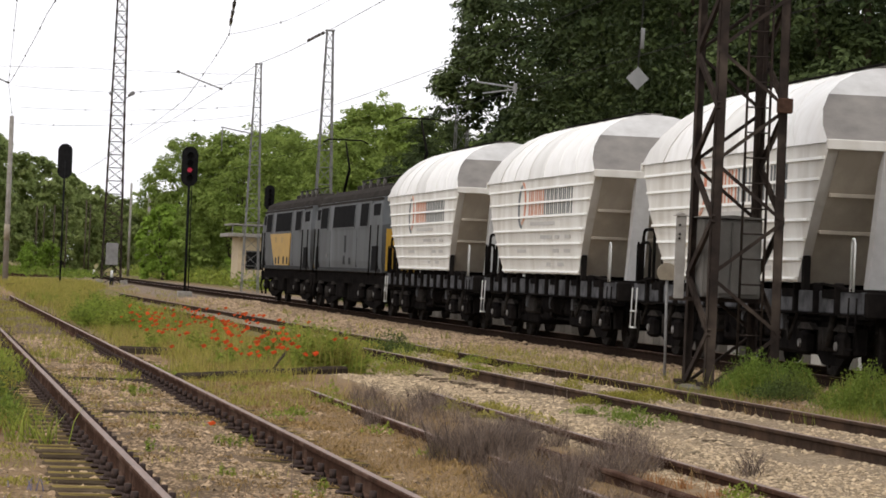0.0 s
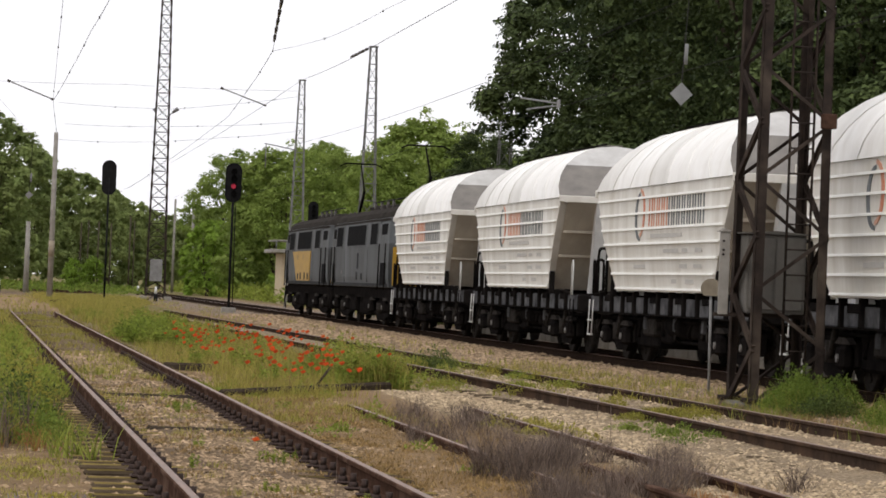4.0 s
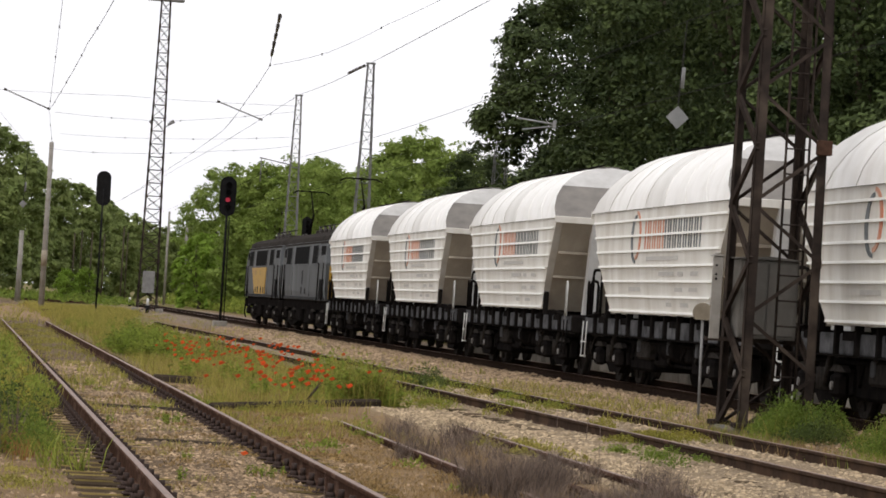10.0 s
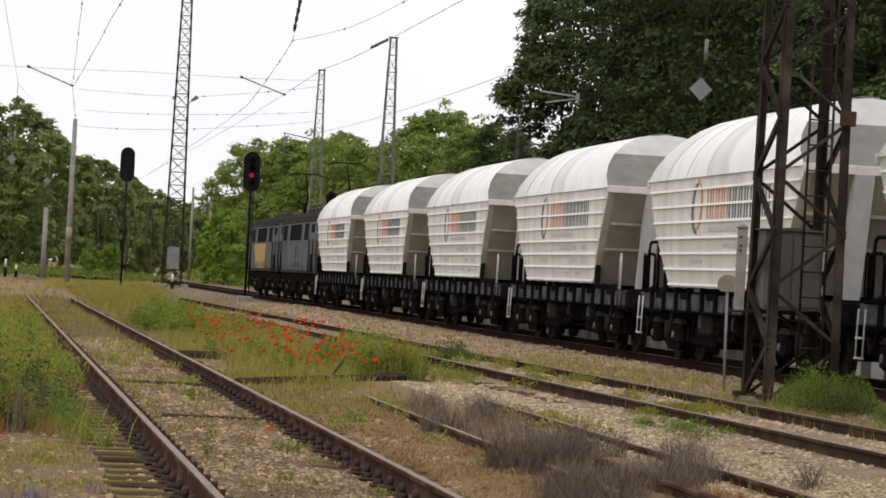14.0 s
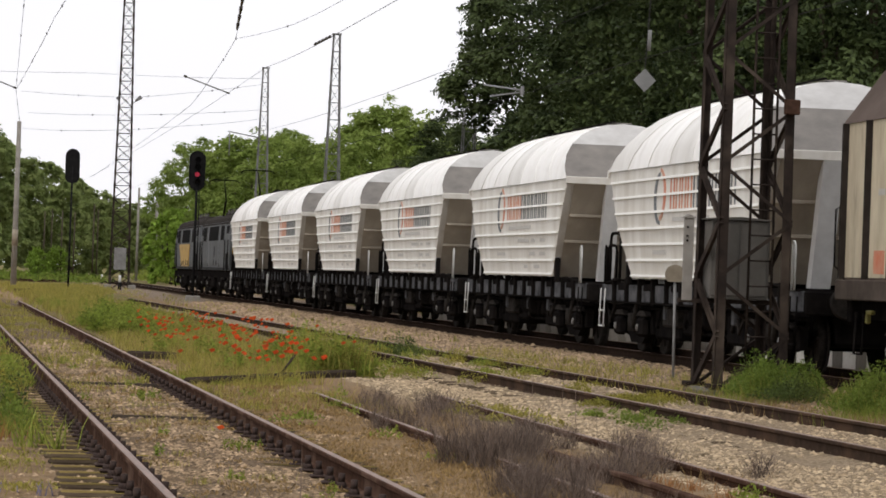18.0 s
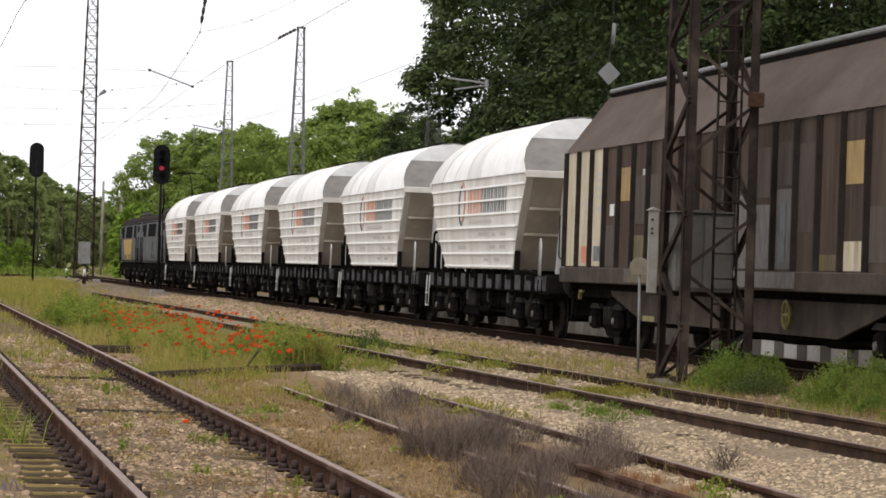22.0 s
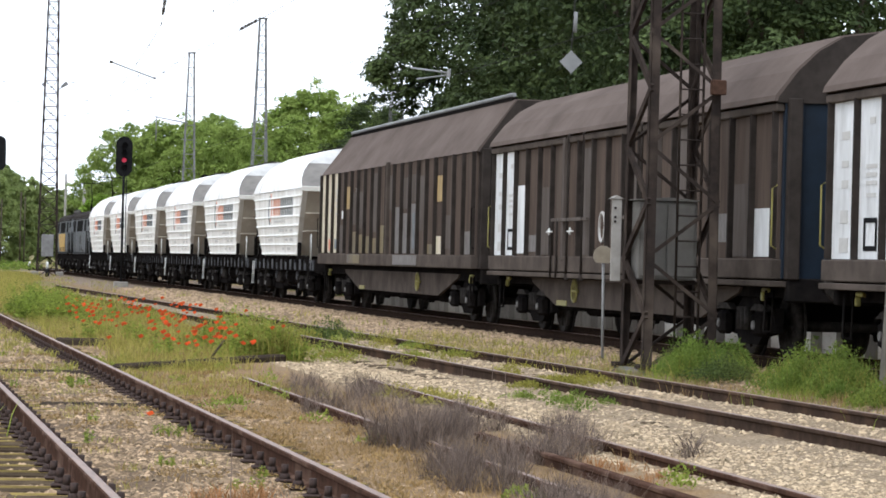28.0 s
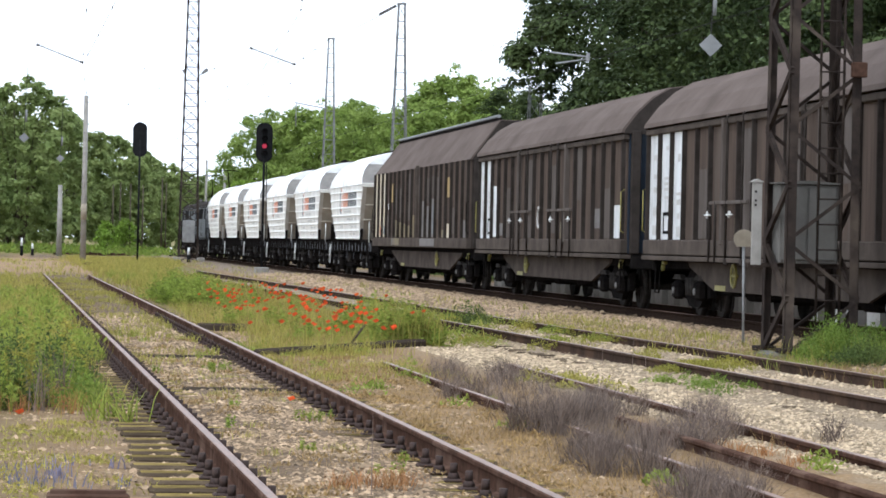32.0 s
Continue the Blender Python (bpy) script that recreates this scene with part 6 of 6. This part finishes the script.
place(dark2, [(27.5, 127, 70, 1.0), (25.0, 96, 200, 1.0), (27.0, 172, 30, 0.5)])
mid1 = tree(12.5, 5.2, 0.6, 26000, 0.145, "leaf_mid", 21, "fresh green acacia tree with a ragged crown", group="green trees beyond the train", boughs=56, subs=14, lean=0.75)
mid2 = tree(11, 4.8, 0.4, 26000, 0.145, "leaf_mid", 22, "fresh green acacia tree with a ragged crown", group="green trees beyond the train", boughs=52, subs=14, lean=0.75)
place(mid1, [(25.3, 198, 0, 0.84), (21.6, 270, 90, 1.01), (25.5, 236, 50, 0.95), (30.5, 172, 200, 0.75), (31, 300, 30, 1.2), (35, 290, 80, 1.1)])
place(mid2, [(28.5, 186, 10, 1.0), (23.5, 252, 120, 1.13), (29.6, 215, 60, 1.21), (29, 162, 300, 0.8), (30, 250, 20, 1.0)])
far1 = tree(15, 5.8, 1.2, 19000, 0.25, "leaf_far", 31, "distant hazy green woodland tree", group="distant trees", boughs=50, subs=10, lean=0.6)
far2 = tree(13, 5.8, 1.0, 19000, 0.25, "leaf_far", 32, "distant hazy green woodland tree", group="distant trees", boughs=46, subs=10, lean=0.6)
place(far1, [(0.5, 284, 0, 1.02), (-6, 297, 60, 1.08), (4.8, 330, 130, 0.95), (26, 470, 20, 0.68), (36, 440, 200, 0.95), (44, 400, 90, 1.1)])
place(far2, [(9.5, 345, 0, 0.97), (14.5, 372, 50, 0.9), (19.0, 400, 100, 0.85), (23.5, 425, 170, 0.8), (29, 420, 230, 0.85), (27, 432, 300, 0.75), (-1, 350, 60, 1.1), (50, 440, 10, 1.2)])
gold = tree(6.5, 2.6, 0.3, 4200, 0.22, "leaf_gold", 41, "young pale yellow-green tree", group="distant trees", boughs=30, subs=8, lean=0.6)
place(gold, [(18.5, 262, 0, 1.0), (20.5, 285, 100, 1.1), (22.5, 230, 40, 0.6), (7.5, 265, 200, 0.45), (10, 290, 70, 0.5)])


# ---- grass and weeds ----
def tufts(xs, ys, per, radius):
    """Places of blades gathered in tufts round the given middles."""
    n = len(xs)
    a, q = RNG.uniform(0, 6.28, (n, per)), np.abs(RNG.normal(0, radius, (n, per)))
    return (xs[:, None] + np.cos(a) * q).ravel(), (ys[:, None] + np.sin(a) * q).ravel()


def field(xr, yr, n, keep=None):
    x, y = RNG.uniform(*xr, n), RNG.uniform(*yr, n)
    if keep is not None:
        ok = keep(x, y)
        x, y = x[ok], y[ok]
    return x, y


def off_rails(x, y, d=0.12):
    near = np.abs(np.abs(x - (2.13 - 0.0034 * y)) - 0.754) < d
    third = np.abs(np.abs(x - (8.98 - 0.01745 * y)) - 0.754) < d
    return ~(near | third)


def stalks(name, x, y, per, height, spread, leaf, material, label, category="weeds", n_leaf=16):
    """Upright leafy stems in clumps round each place."""
    n = len(x)
    k = n * per
    a, q = RNG.uniform(0, 6.28, k), np.abs(RNG.normal(0, 0.5, k))
    reach = np.repeat(np.broadcast_to(spread, n), per) * np.minimum(q, 1.3)
    bx, by = np.repeat(x, per) + np.cos(a) * reach, np.repeat(y, per) + np.sin(a) * reach
    h = np.repeat(np.broadcast_to(height, n) * RNG.uniform(0.6, 1.2, n), per) * RNG.uniform(0.6, 1.1, k) * (1 - 0.35 * np.minimum(q, 1.3))
    lx, ly = np.cos(a) * 0.25 * h * q + RNG.normal(0, 0.06, k) * h, np.sin(a) * 0.25 * h * q + RNG.normal(0, 0.06, k) * h
    f = RNG.uniform(0.1, 1.0, (k, n_leaf))
    p = np.stack([bx[:, None] + lx[:, None] * f ** 1.4, by[:, None] + ly[:, None] * f ** 1.4, rise(bx, by)[:, None] + h[:, None] * f], -1).reshape(-1, 3)
    m = len(p)
    d = RNG.normal(size=(m, 3))
    d[:, 2] = np.abs(d[:, 2]) * 0.6 + 0.35
    d /= np.linalg.norm(d, axis=1)[:, None]
    t = np.cross(d, RNG.normal(size=(m, 3)))
    t /= np.linalg.norm(t, axis=1)[:, None]
    s = (leaf * (1.35 - 0.75 * f.ravel()) * RNG.uniform(0.6, 1.3, m))[:, None]
    v = np.stack([p, p + d * s * 0.45 + t * s * 0.17, p + d * s - np.array([0, 0, 0.2]) * s, p + d * s * 0.45 - t * s * 0.17], 1).reshape(-1, 3)
    o = 4 * m
    root = np.stack([bx, by, rise(bx, by) - 0.01], 1)
    tip = np.stack([bx + lx, by + ly, rise(bx, by) + h], 1)
    w = np.array([0.004, 0.002, 0])
    v = np.concatenate([v, np.stack([root - w, root + w, tip], 1).reshape(-1, 3)])
    fs = np.arange(o).reshape(-1, 4).tolist() + (o + np.arange(3 * k).reshape(-1, 3)).tolist()
    return tagged(new(name, soup(name, v, fs, material)), label, category, kind="stuff")


# the grassy triangle with poppies
def tri(x, y):
    return (x > 3.25 + 0.3 * np.sin(y * 0.3)) & (x < np.clip(4.9 + (y - 41) * 0.06, 4.9, 9.3)) & (x < np.maximum(8.35 - 0.01745 * y, 6.0 + (y - 125) * 0.06)) & off_rails(x, y)


x, y = tufts(*field((3.2, 9.4), (41, 80), 2300, tri), 16, 0.22)
blades("meadow_grass", x, y, 0.21, 0.009, "grass", "thin green and yellowish meadow grass", 0.8)
x, y = tufts(*field((3.2, 9.4), (80, 205), 2600, tri), 12, 0.3)
blades("far_meadow_grass", x, y, 0.34, 0.02, "grass", "tall thin green grass beyond the poppies", 0.6)
x, y = tufts(*field((3.2, 9.4), (41, 205), 2000, tri), 10, 0.3)
blades("meadow_dry_grass", x, y, 0.22, 0.009, "dry", "dry straw stems among green grass", 0.6)
x, y = field((3.4, 9.0), (43, 120), 260, lambda x, y: tri(x, y) & (patchy(x, y, 2.0, 1.0) > 0.0))
stalks("meadow_herbs", x, y, 9, 0.38, 0.34, 0.1, "lush", "patches of leafy green herbs in the meadow")
x, y = field((3.2, 4.5), (66, 77), 26)
stalks("mound_weeds", x, y, 18, 0.72, 0.5, 0.13, "lush", "dense green weeds on a low mound")
x, y = field((5.3, 6.05), (45.5, 50.5), 24)
stalks("poppy_weeds", x, y, 22, 0.6, 0.4, 0.11, "lush", "lush green weeds beside poppies")
x, y = tufts(x, y, 50, 0.3)
blades("poppy_weed_grass", x, y, 0.6, 0.01, "grass", "tall fresh grass beside poppies", 0.5)
px, py = field((3.2, 6.3), (38, 68), 190, lambda x, y: (x < 3.3 + (y - 34) * 0.16) & (x > 3.0 + (y - 40) * 0.03))
qx, qy = field((3.9, 5.2), (40, 45), 30)
px, py = np.concatenate([px, qx]), np.concatenate([py, qy])
hh = RNG.uniform(0.34, 0.62, len(px))
pv, pf = [], []
for i in range(len(px)):
    s, k = RNG.uniform(0.032, 0.062), len(pv)
    z = hh[i]
    pv.append((px[i], py[i], z - s * 0.5))
    for j in range(6):
        a = 6.2832 * j / 6
        pv.append((px[i] + s * math.cos(a), py[i] + s * math.sin(a), z + s * (0.6 if j % 2 else 0.1)))
    pf += [(k, k + 1 + j, k + 1 + (j + 1) % 6) for j in range(6)]
for (fx, fy, fz) in ((2.25, 25.6, 0.2), (0.05, 22.2, 0.25)):
    k = len(pv)
    pv += [(fx, fy, fz - 0.02)] + [(fx + 0.045 * math.cos(1.0472 * j), fy + 0.045 * math.sin(1.0472 * j), fz + 0.02 * (j % 2)) for j in range(6)]
    pf += [(k, k + 1 + j, k + 1 + (j + 1) % 6) for j in range(6)]
tagged(new("poppies", soup("poppies", pv, pf, "poppy")), "bright red poppy flowers scattered over the grass", "flowers", kind="stuff")
blades("poppy_stems", px, py, hh * 1.02, 0.008, "grass", "thin green poppy stems", 0.0, "flowers")

# beside the near track
x, y = field((-0.6, 0.9), (26.2, 33.5), 30, lambda x, y: x < 0.62 + (y - 26) * 0.035)
stalks("verge_weeds", x, y, 14, 0.3 + 0.4 * RNG.random(len(x)), 0.26, 0.075, "lush", "tall green weeds growing beside the siding rail", n_leaf=11)
x, y = field((-0.6, 0.75), (26.2, 32.5), 26, lambda x, y: x < 0.55 + (y - 26) * 0.035)
stalks("dark_tall_weeds", x, y, 14, 0.66, 0.22, 0.075, "herb", "tall dark green weeds beside the siding rail", n_leaf=12)
x, y = tufts(*field((-0.6, 0.6), (26.0, 27.6), 12), 30, 0.1)
blades("rusty_verge_tufts", x, y, 0.22, 0.006, "rustweed", "reddish-brown dead tufts under green weeds", 0.8, "weeds")
x, y = field((-0.7, 0.85), (26.4, 31), 9, lambda x, y: x < 0.55 + (y - 26) * 0.035)
stalks("pale_verge_weeds", x, y, 12, 0.72, 0.26, 0.075, "yellowish", "yellow-green flowering weeds beside the siding rail")
x, y = field((-0.7, 0.95), (32, 42), 40, lambda x, y: (x < 0.95) & (patchy(x, y, 0.8, 2.0) > -0.45))
bushes("low_verge_weeds", x, y, 0.24, 0.3, 300, 0.045, "lush", "low green weeds beside the siding rail")
x, y = field((-0.6, 0.7), (26, 34), 26)
bushes("dark_verge_herbs", x, y, 0.24, 0.34, 620, 0.035, "bush", "green herbs among the verge weeds")
stems("verge_dead_stems", np.array([0.22, 0.3, 0.45, 0.1]), np.array([26.8, 27.4, 28.0, 27.9]), 16, 0.45, 0.16, 0.005, "purple", "dark dead stems among green weeds")
x, y = tufts(*field((-0.6, 1.0), (25.5, 40), 34), 30, 0.2)
blades("verge_tall_grass", x, y, 0.25, 0.008, "grass", "long thin grass beside the siding rail", 0.8)
x, y = tufts(np.array([0.68, 0.82, 0.95]), np.array([25.6, 25.9, 25.5]), 22, 0.07)
blades("reed_tuft", x, y, 0.3, 0.014, "lush", "broad-bladed grass tuft by the rail", 1.2)
x, y = tufts(*field((-0.8, 0.7), (17, 26), 60), 22, 0.14)
blades("verge_grass", x, y, 0.07, 0.006, "grass", "short grass on weedy earth", 0.8)
x, y = field((-0.8, 0.65), (17, 25), 60)
bushes("verge_moss", x, y, 0.18, 0.05, 60, 0.03, "grass", "low green growth on earth", "weeds")
x, y = tufts(*field((-2.5, 1.05), (40, 110), 700), 16, 0.25)
blades("far_verge_grass", x, y, 0.24, 0.013, "grass", "rough green grass beside the siding", 0.7)
x, y = field((-2.0, 1.0), (39, 80), 130)
bushes("far_verge_herbs", x, y, 0.35, 0.26, 80, 0.08, "lush", "green herbs beside the siding")
x, y = tufts(*field((-0.1, 0.7), (18.2, 20.6), 20), 7, 0.07)
blades("lilac_weeds", x, y, 0.09, 0.011, "lilac", "small lilac flowering weeds", 0.5, "weeds")
x, y = tufts(*field((1.5, 2.6), (18, 36), 26, off_rails), 26, 0.12)
blades("track_grass", x, y, 0.07, 0.006, "grass", "sparse grass between the siding rails", 0.8)
x, y = tufts(*field((1.2, 2.9), (36, 110), 420, lambda x, y: off_rails(x, y) & (patchy(x, y, 1.4, 3.0) > -0.15)), 20, 0.2)
blades("far_track_grass", x, y, 0.12, 0.012, "grass", "grass creeping over the far siding", 0.8)
x, y = tufts(*field((1.5, 2.7), (18.5, 34), 20, off_rails), 16, 0.1)
blades("track_dry_grass", x, y, 0.08, 0.006, "dry", "straw-coloured grass between the siding rails", 0.8)
x, y = tufts(np.array([1.95, 2.1, 2.2, 2.35]), np.array([18.3, 18.6, 18.4, 18.8]), 60, 0.1)
blades("rust_tuft", x, y, 0.12, 0.006, "rustweed", "rust-coloured dry tuft between the rails", 0.9, "weeds")
x, y = tufts(*field((3.0, 4.3), (17.5, 42), 700), 20, 0.2)
blades("path_dry_grass", x, y, 0.045, 0.006, "dry", "thin straw grass on tan earth", 1.0)
x, y = tufts(*field((2.95, 4.9), (33, 46), 130), 24, 0.2)
blades("path_grass", x, y, 0.11, 0.008, "grass", "green and straw grass in patches", 0.9)
x, y = field((2.95, 5.0), (28, 44), 22)
bushes("path_herbs", x, y, 0.16, 0.12, 60, 0.04, "lush", "small green herbs on tan earth")

# dead grey-purple weeds over the disused track
def scatter(rows):
    """Places round given middles: x, y, reach across, reach along, number."""
    px, py = [], []
    for cx, cy, rx, ry, k in rows:
        a, q = RNG.uniform(0, 6.28, k), np.sqrt(RNG.random(k))
        px.append(cx + np.cos(a) * q * rx)
        py.append(cy + np.sin(a) * q * ry)
    return np.concatenate(px), np.concatenate(py)


x, y = scatter([(4.75, 33.6, 0.4, 1.8, 10), (4.45, 29.8, 0.3, 1.5, 9), (5.15, 32.5, 0.35, 1.6, 8), (5.6, 35.0, 0.25, 1.2, 5)])
stems("dead_weeds", x, y, 42, 0.26, 0.26, 0.0026, "purple", "dead grey-purple weed stems in a thicket")
x, y = scatter([(4.2, 24.7, 0.22, 0.5, 7), (4.55, 25.2, 0.25, 0.7, 8), (4.85, 26.2, 0.2, 0.5, 5)])
stems("dead_weed_bush", x, y, 95, 0.36, 0.26, 0.0026, "purple", "bushy dead grey-purple weeds over old rails")
x, y = scatter([(4.02, 20.8, 0.3, 0.7, 9), (4.3, 22.2, 0.3, 0.8, 8)])
stems("near_dead_weeds", x, y, 90, 0.28, 0.22, 0.0022, "purple", "feathery dead grey weeds beside an old rail")
x, y = scatter([(5.0, 23.3, 0.35, 0.7, 8), (5.6, 25.2, 0.3, 0.9, 8), (5.45, 27.8, 0.2, 0.6, 4)])
stems("middle_dead_weeds", x, y, 66, 0.25, 0.26, 0.0026, "purple", "dead dark weeds between the old rails")
x, y = scatter([(4.05, 18.2, 0.28, 0.5, 9), (4.4, 19.0, 0.25, 0.5, 6)])
stems("front_dead_weeds", x, y, 70, 0.24, 0.24, 0.0022, "purple", "dead grey weeds near old rails")
x, y = np.array([5.95, 6.1, 6.3, 6.35, 6.5]), np.array([27.2, 27.6, 27.9, 24.0, 24.4])
stems("gravel_dead_weeds", x, y, 60, 0.22, 0.24, 0.0026, "purple", "dead grey weeds standing in pale gravel")
x, y = tufts(np.array([5.25, 5.35, 5.42, 5.5, 5.2]), np.array([23.4, 22.8, 22.4, 21.6, 20.8]), 50, 0.12)
blades("rust_weeds", x, y, 0.1, 0.006, "rustweed", "rust-coloured low weeds beside old rails", 1.0, "weeds")
bushes("green_sprigs", np.array([4.08, 4.15, 5.5, 5.35, 4.0]), np.array([19.4, 19.9, 21.0, 20.4, 25.0]), 0.13, 0.12, 90, 0.04, "lush", "fresh green sprigs among dead weeds")

# between the tracks and along the main line
x, y = field((6.6, 8.9), (42, 60), 90, lambda x, y: off_rails(x, y) & (patchy(x, y, 1.2, 2.0) > -0.1))
bushes("side_track_weeds", x[::2], y[::2], 0.34, 0.18, 300, 0.036, "lush", "low green weeds in the side track")
bushes("side_track_flowers", x[1::2], y[1::2], 0.3, 0.16, 260, 0.034, "yellowish", "low yellow-green weeds in the side track")
bushes("dark_shrub", np.array([7.75, 7.9]), np.array([53.6, 53.9]), 0.35, 0.5, 420, 0.05, "herb", "small dark green shrub between tracks")
x, y = field((7.4, 8.6), (33, 43), 50, lambda x, y: off_rails(x, y) & (patchy(x, y, 1.0, 4.0) > 0.0))
bushes("yellow_weeds", x, y, 0.26, 0.12, 220, 0.03, "yellowish", "low yellow-flowering weeds in gravel")
x, y = field((7.0, 7.7), (31, 34), 12, off_rails)
bushes("gravel_sprigs", x, y, 0.16, 0.14, 190, 0.03, "bush", "small green weeds in pale gravel")
x, y = field((5.5, 6.3), (31, 37), 14)
bushes("pale_herbs", x, y, 0.2, 0.12, 70, 0.05, "grass", "pale green herbs beside the old track")
x, y = scatter([(10.5, 39.2, 0.3, 1.0, 8), (10.8, 39.6, 0.25, 0.7, 5), (10.75, 34.9, 0.3, 0.8, 10), (11.0, 35.4, 0.25, 0.6, 5)])
x, y = np.append(x, RNG.uniform(10.2, 11.1, 12)), np.append(y, RNG.uniform(29, 40, 12))
bushes("bank_bush", x, y, 0.36, np.append(np.full(28, 0.48), np.full(12, 0.26)), 1500, 0.034, "bush", "soft dense green bushes at the foot of the mast", slim=0.45)
x, y = tufts(x, y, 24, 0.28)
blades("bank_bush_grass", x, y, 0.42, 0.005, "grass", "fine tall grass growing through green bushes", 0.5)
x, y = np.array([10.3, 10.45, 10.6, 10.3]), np.array([38.1, 37.7, 38.4, 37.4])
bushes("dark_bank_weeds", x, y, 0.3, 0.42, 800, 0.036, "herb", "dark green weeds on the bank of the main line")
x, y = tufts(*field((9.2, 11.2), (22, 41), 120, lambda x, y: patchy(x, y, 1.2, 1.0) > -0.25), 30, 0.22)
blades("bank_tall_grass", x, y, 0.19, 0.007, "lush", "tall green grass on the bank of the main line", 0.7)
x, y = tufts(*field((9.2, 11.2), (30, 44), 110), 26, 0.2)
blades("bank_dry_grass", x, y, 0.16, 0.006, "dry", "dry straw grass on the bank of the main line", 0.8)
x, y = tufts(*field((9.0, 10.9), (40, 60), 120), 24, 0.24)
blades("bank_grass", x, y, 0.15, 0.01, "grass", "patchy green grass along the ballast", 0.8)
x, y = tufts(*field((9.0, 11.0), (60, 220), 130), 10, 0.2)
blades("shoulder_grass", x, y, 0.16, 0.02, "grass", "few grass tufts on the ballast shoulder", 0.7)
x, y = field((19.6, 27), (60, 330), 900)
bushes("far_undergrowth", x, y, 1.1, 1.1, 40, 0.36, "lush", "rough green undergrowth beyond the train")
x, y = field((-30, 12), (232, 330), 700, lambda x, y: patchy(x, y, 9.0, 2.0) > -0.2)
bushes("distant_undergrowth", x, y, 1.2, 0.7, 34, 0.34, "bush", "distant rough growth before the trees")
x, y = field((17.3, 18.6), (-5, 140), 260)
bushes("trackside_hedge", x, y, 0.7, 0.8, 110, 0.17, "herb", "dark low hedge beyond the main line")

# single tall stems, a leaning stick, straw between the dead weeds
sx, sy = np.array([7.2, 7.35, 2.05, 1.8, 6.1, 5.3, 3.3, 6.7, 9.4, 9.9]), np.array([36.3, 39.0, 17.9, 26.4, 29.0, 31.5, 36.5, 33.0, 43.0, 47.0])
blades("tall_weed_stems", sx, sy, 0.5, 0.009, "purple", "single tall dry weed stems", 0.1, "weeds")
tagged(part("leaning_stick", Build().path([(4.64, 43.5, 0.05), (4.75, 43.6, 0.2), (4.86, 43.7, 0.33)], 0.018, 6), "plank"), "dark stick leaning out of the grass", "stick")
x, y = tufts(*scatter([(4.7, 33.0, 0.8, 3.0, 24), (4.5, 25.0, 0.6, 1.5, 20), (4.2, 20.8, 0.5, 1.2, 16), (5.4, 24.5, 0.6, 2.0, 18)]), 20, 0.16)
blades("weed_straw", x, y, 0.14, 0.005, "dry", "pale straw between dead weeds", 0.9)
x, y = field((2.95, 4.2), (17.5, 40), 420, lambda x, y: patchy(x, y, 0.7, 1.5) > 0.1)
bushes("path_litter", x, y, 0.12, 0.025, 26, 0.035, "dry", "dry leaf litter on tan earth", "litter")
x, y = field((1.5, 2.65), (17.5, 45), 260, lambda x, y: patchy(x, y, 0.6, 2.5) > 0.1)
bushes("track_litter", x, y, 0.1, 0.03, 24, 0.03, "dry", "brown dry litter between the rails", "litter")
x, y = field((1.5, 2.65), (17.5, 50), 46, lambda x, y: patchy(x, y, 0.8, 5.5) > 0.0)
stalks("track_weeds", x, y, 5, 0.13, 0.12, 0.035, "lush", "small green weeds between the rails")
x, y = tufts(*field((-3.0, 5.5), (112, 190), 240, lambda x, y: patchy(x, y, 3.0, 1.0) > 0.0), 14, 0.4)
blades("crossing_grass", x, y, 0.2, 0.03, "grass", "patches of grass on the far dirt crossing", 0.8)


# ---- what moves ----
def head(t):
    """Distance along the line of the mark ahead of the first hopper wagon."""
    return 96.13 + 1.7537 * t + 0.051998 * t ** 2 + 0.00010703 * t ** 3 - 0.0000010126 * t ** 4


def motions():
    stops = [i * 2.0 for i in range(17)]
    for vehicle, behind in TRAIN:
        walk(vehicle, [(t, pose(13.25, head(t) - behind, 0.28)) for t in stops])
    # wheels roll on the rails
    ticks = [min(i * 0.12, 32.0) for i in range(268)]
    way = [head(t) - head(0) for t in ticks]
    for vehicle, behind in TRAIN:
        for w in vehicle.children_recursive:
            if w.name.startswith("wheelset"):
                place_y, r = w.location.y, w.location.z
                walk(w, [(t, pose(0, place_y, r, -math.degrees(s / r))) for t, s in zip(ticks, way)])


motions()
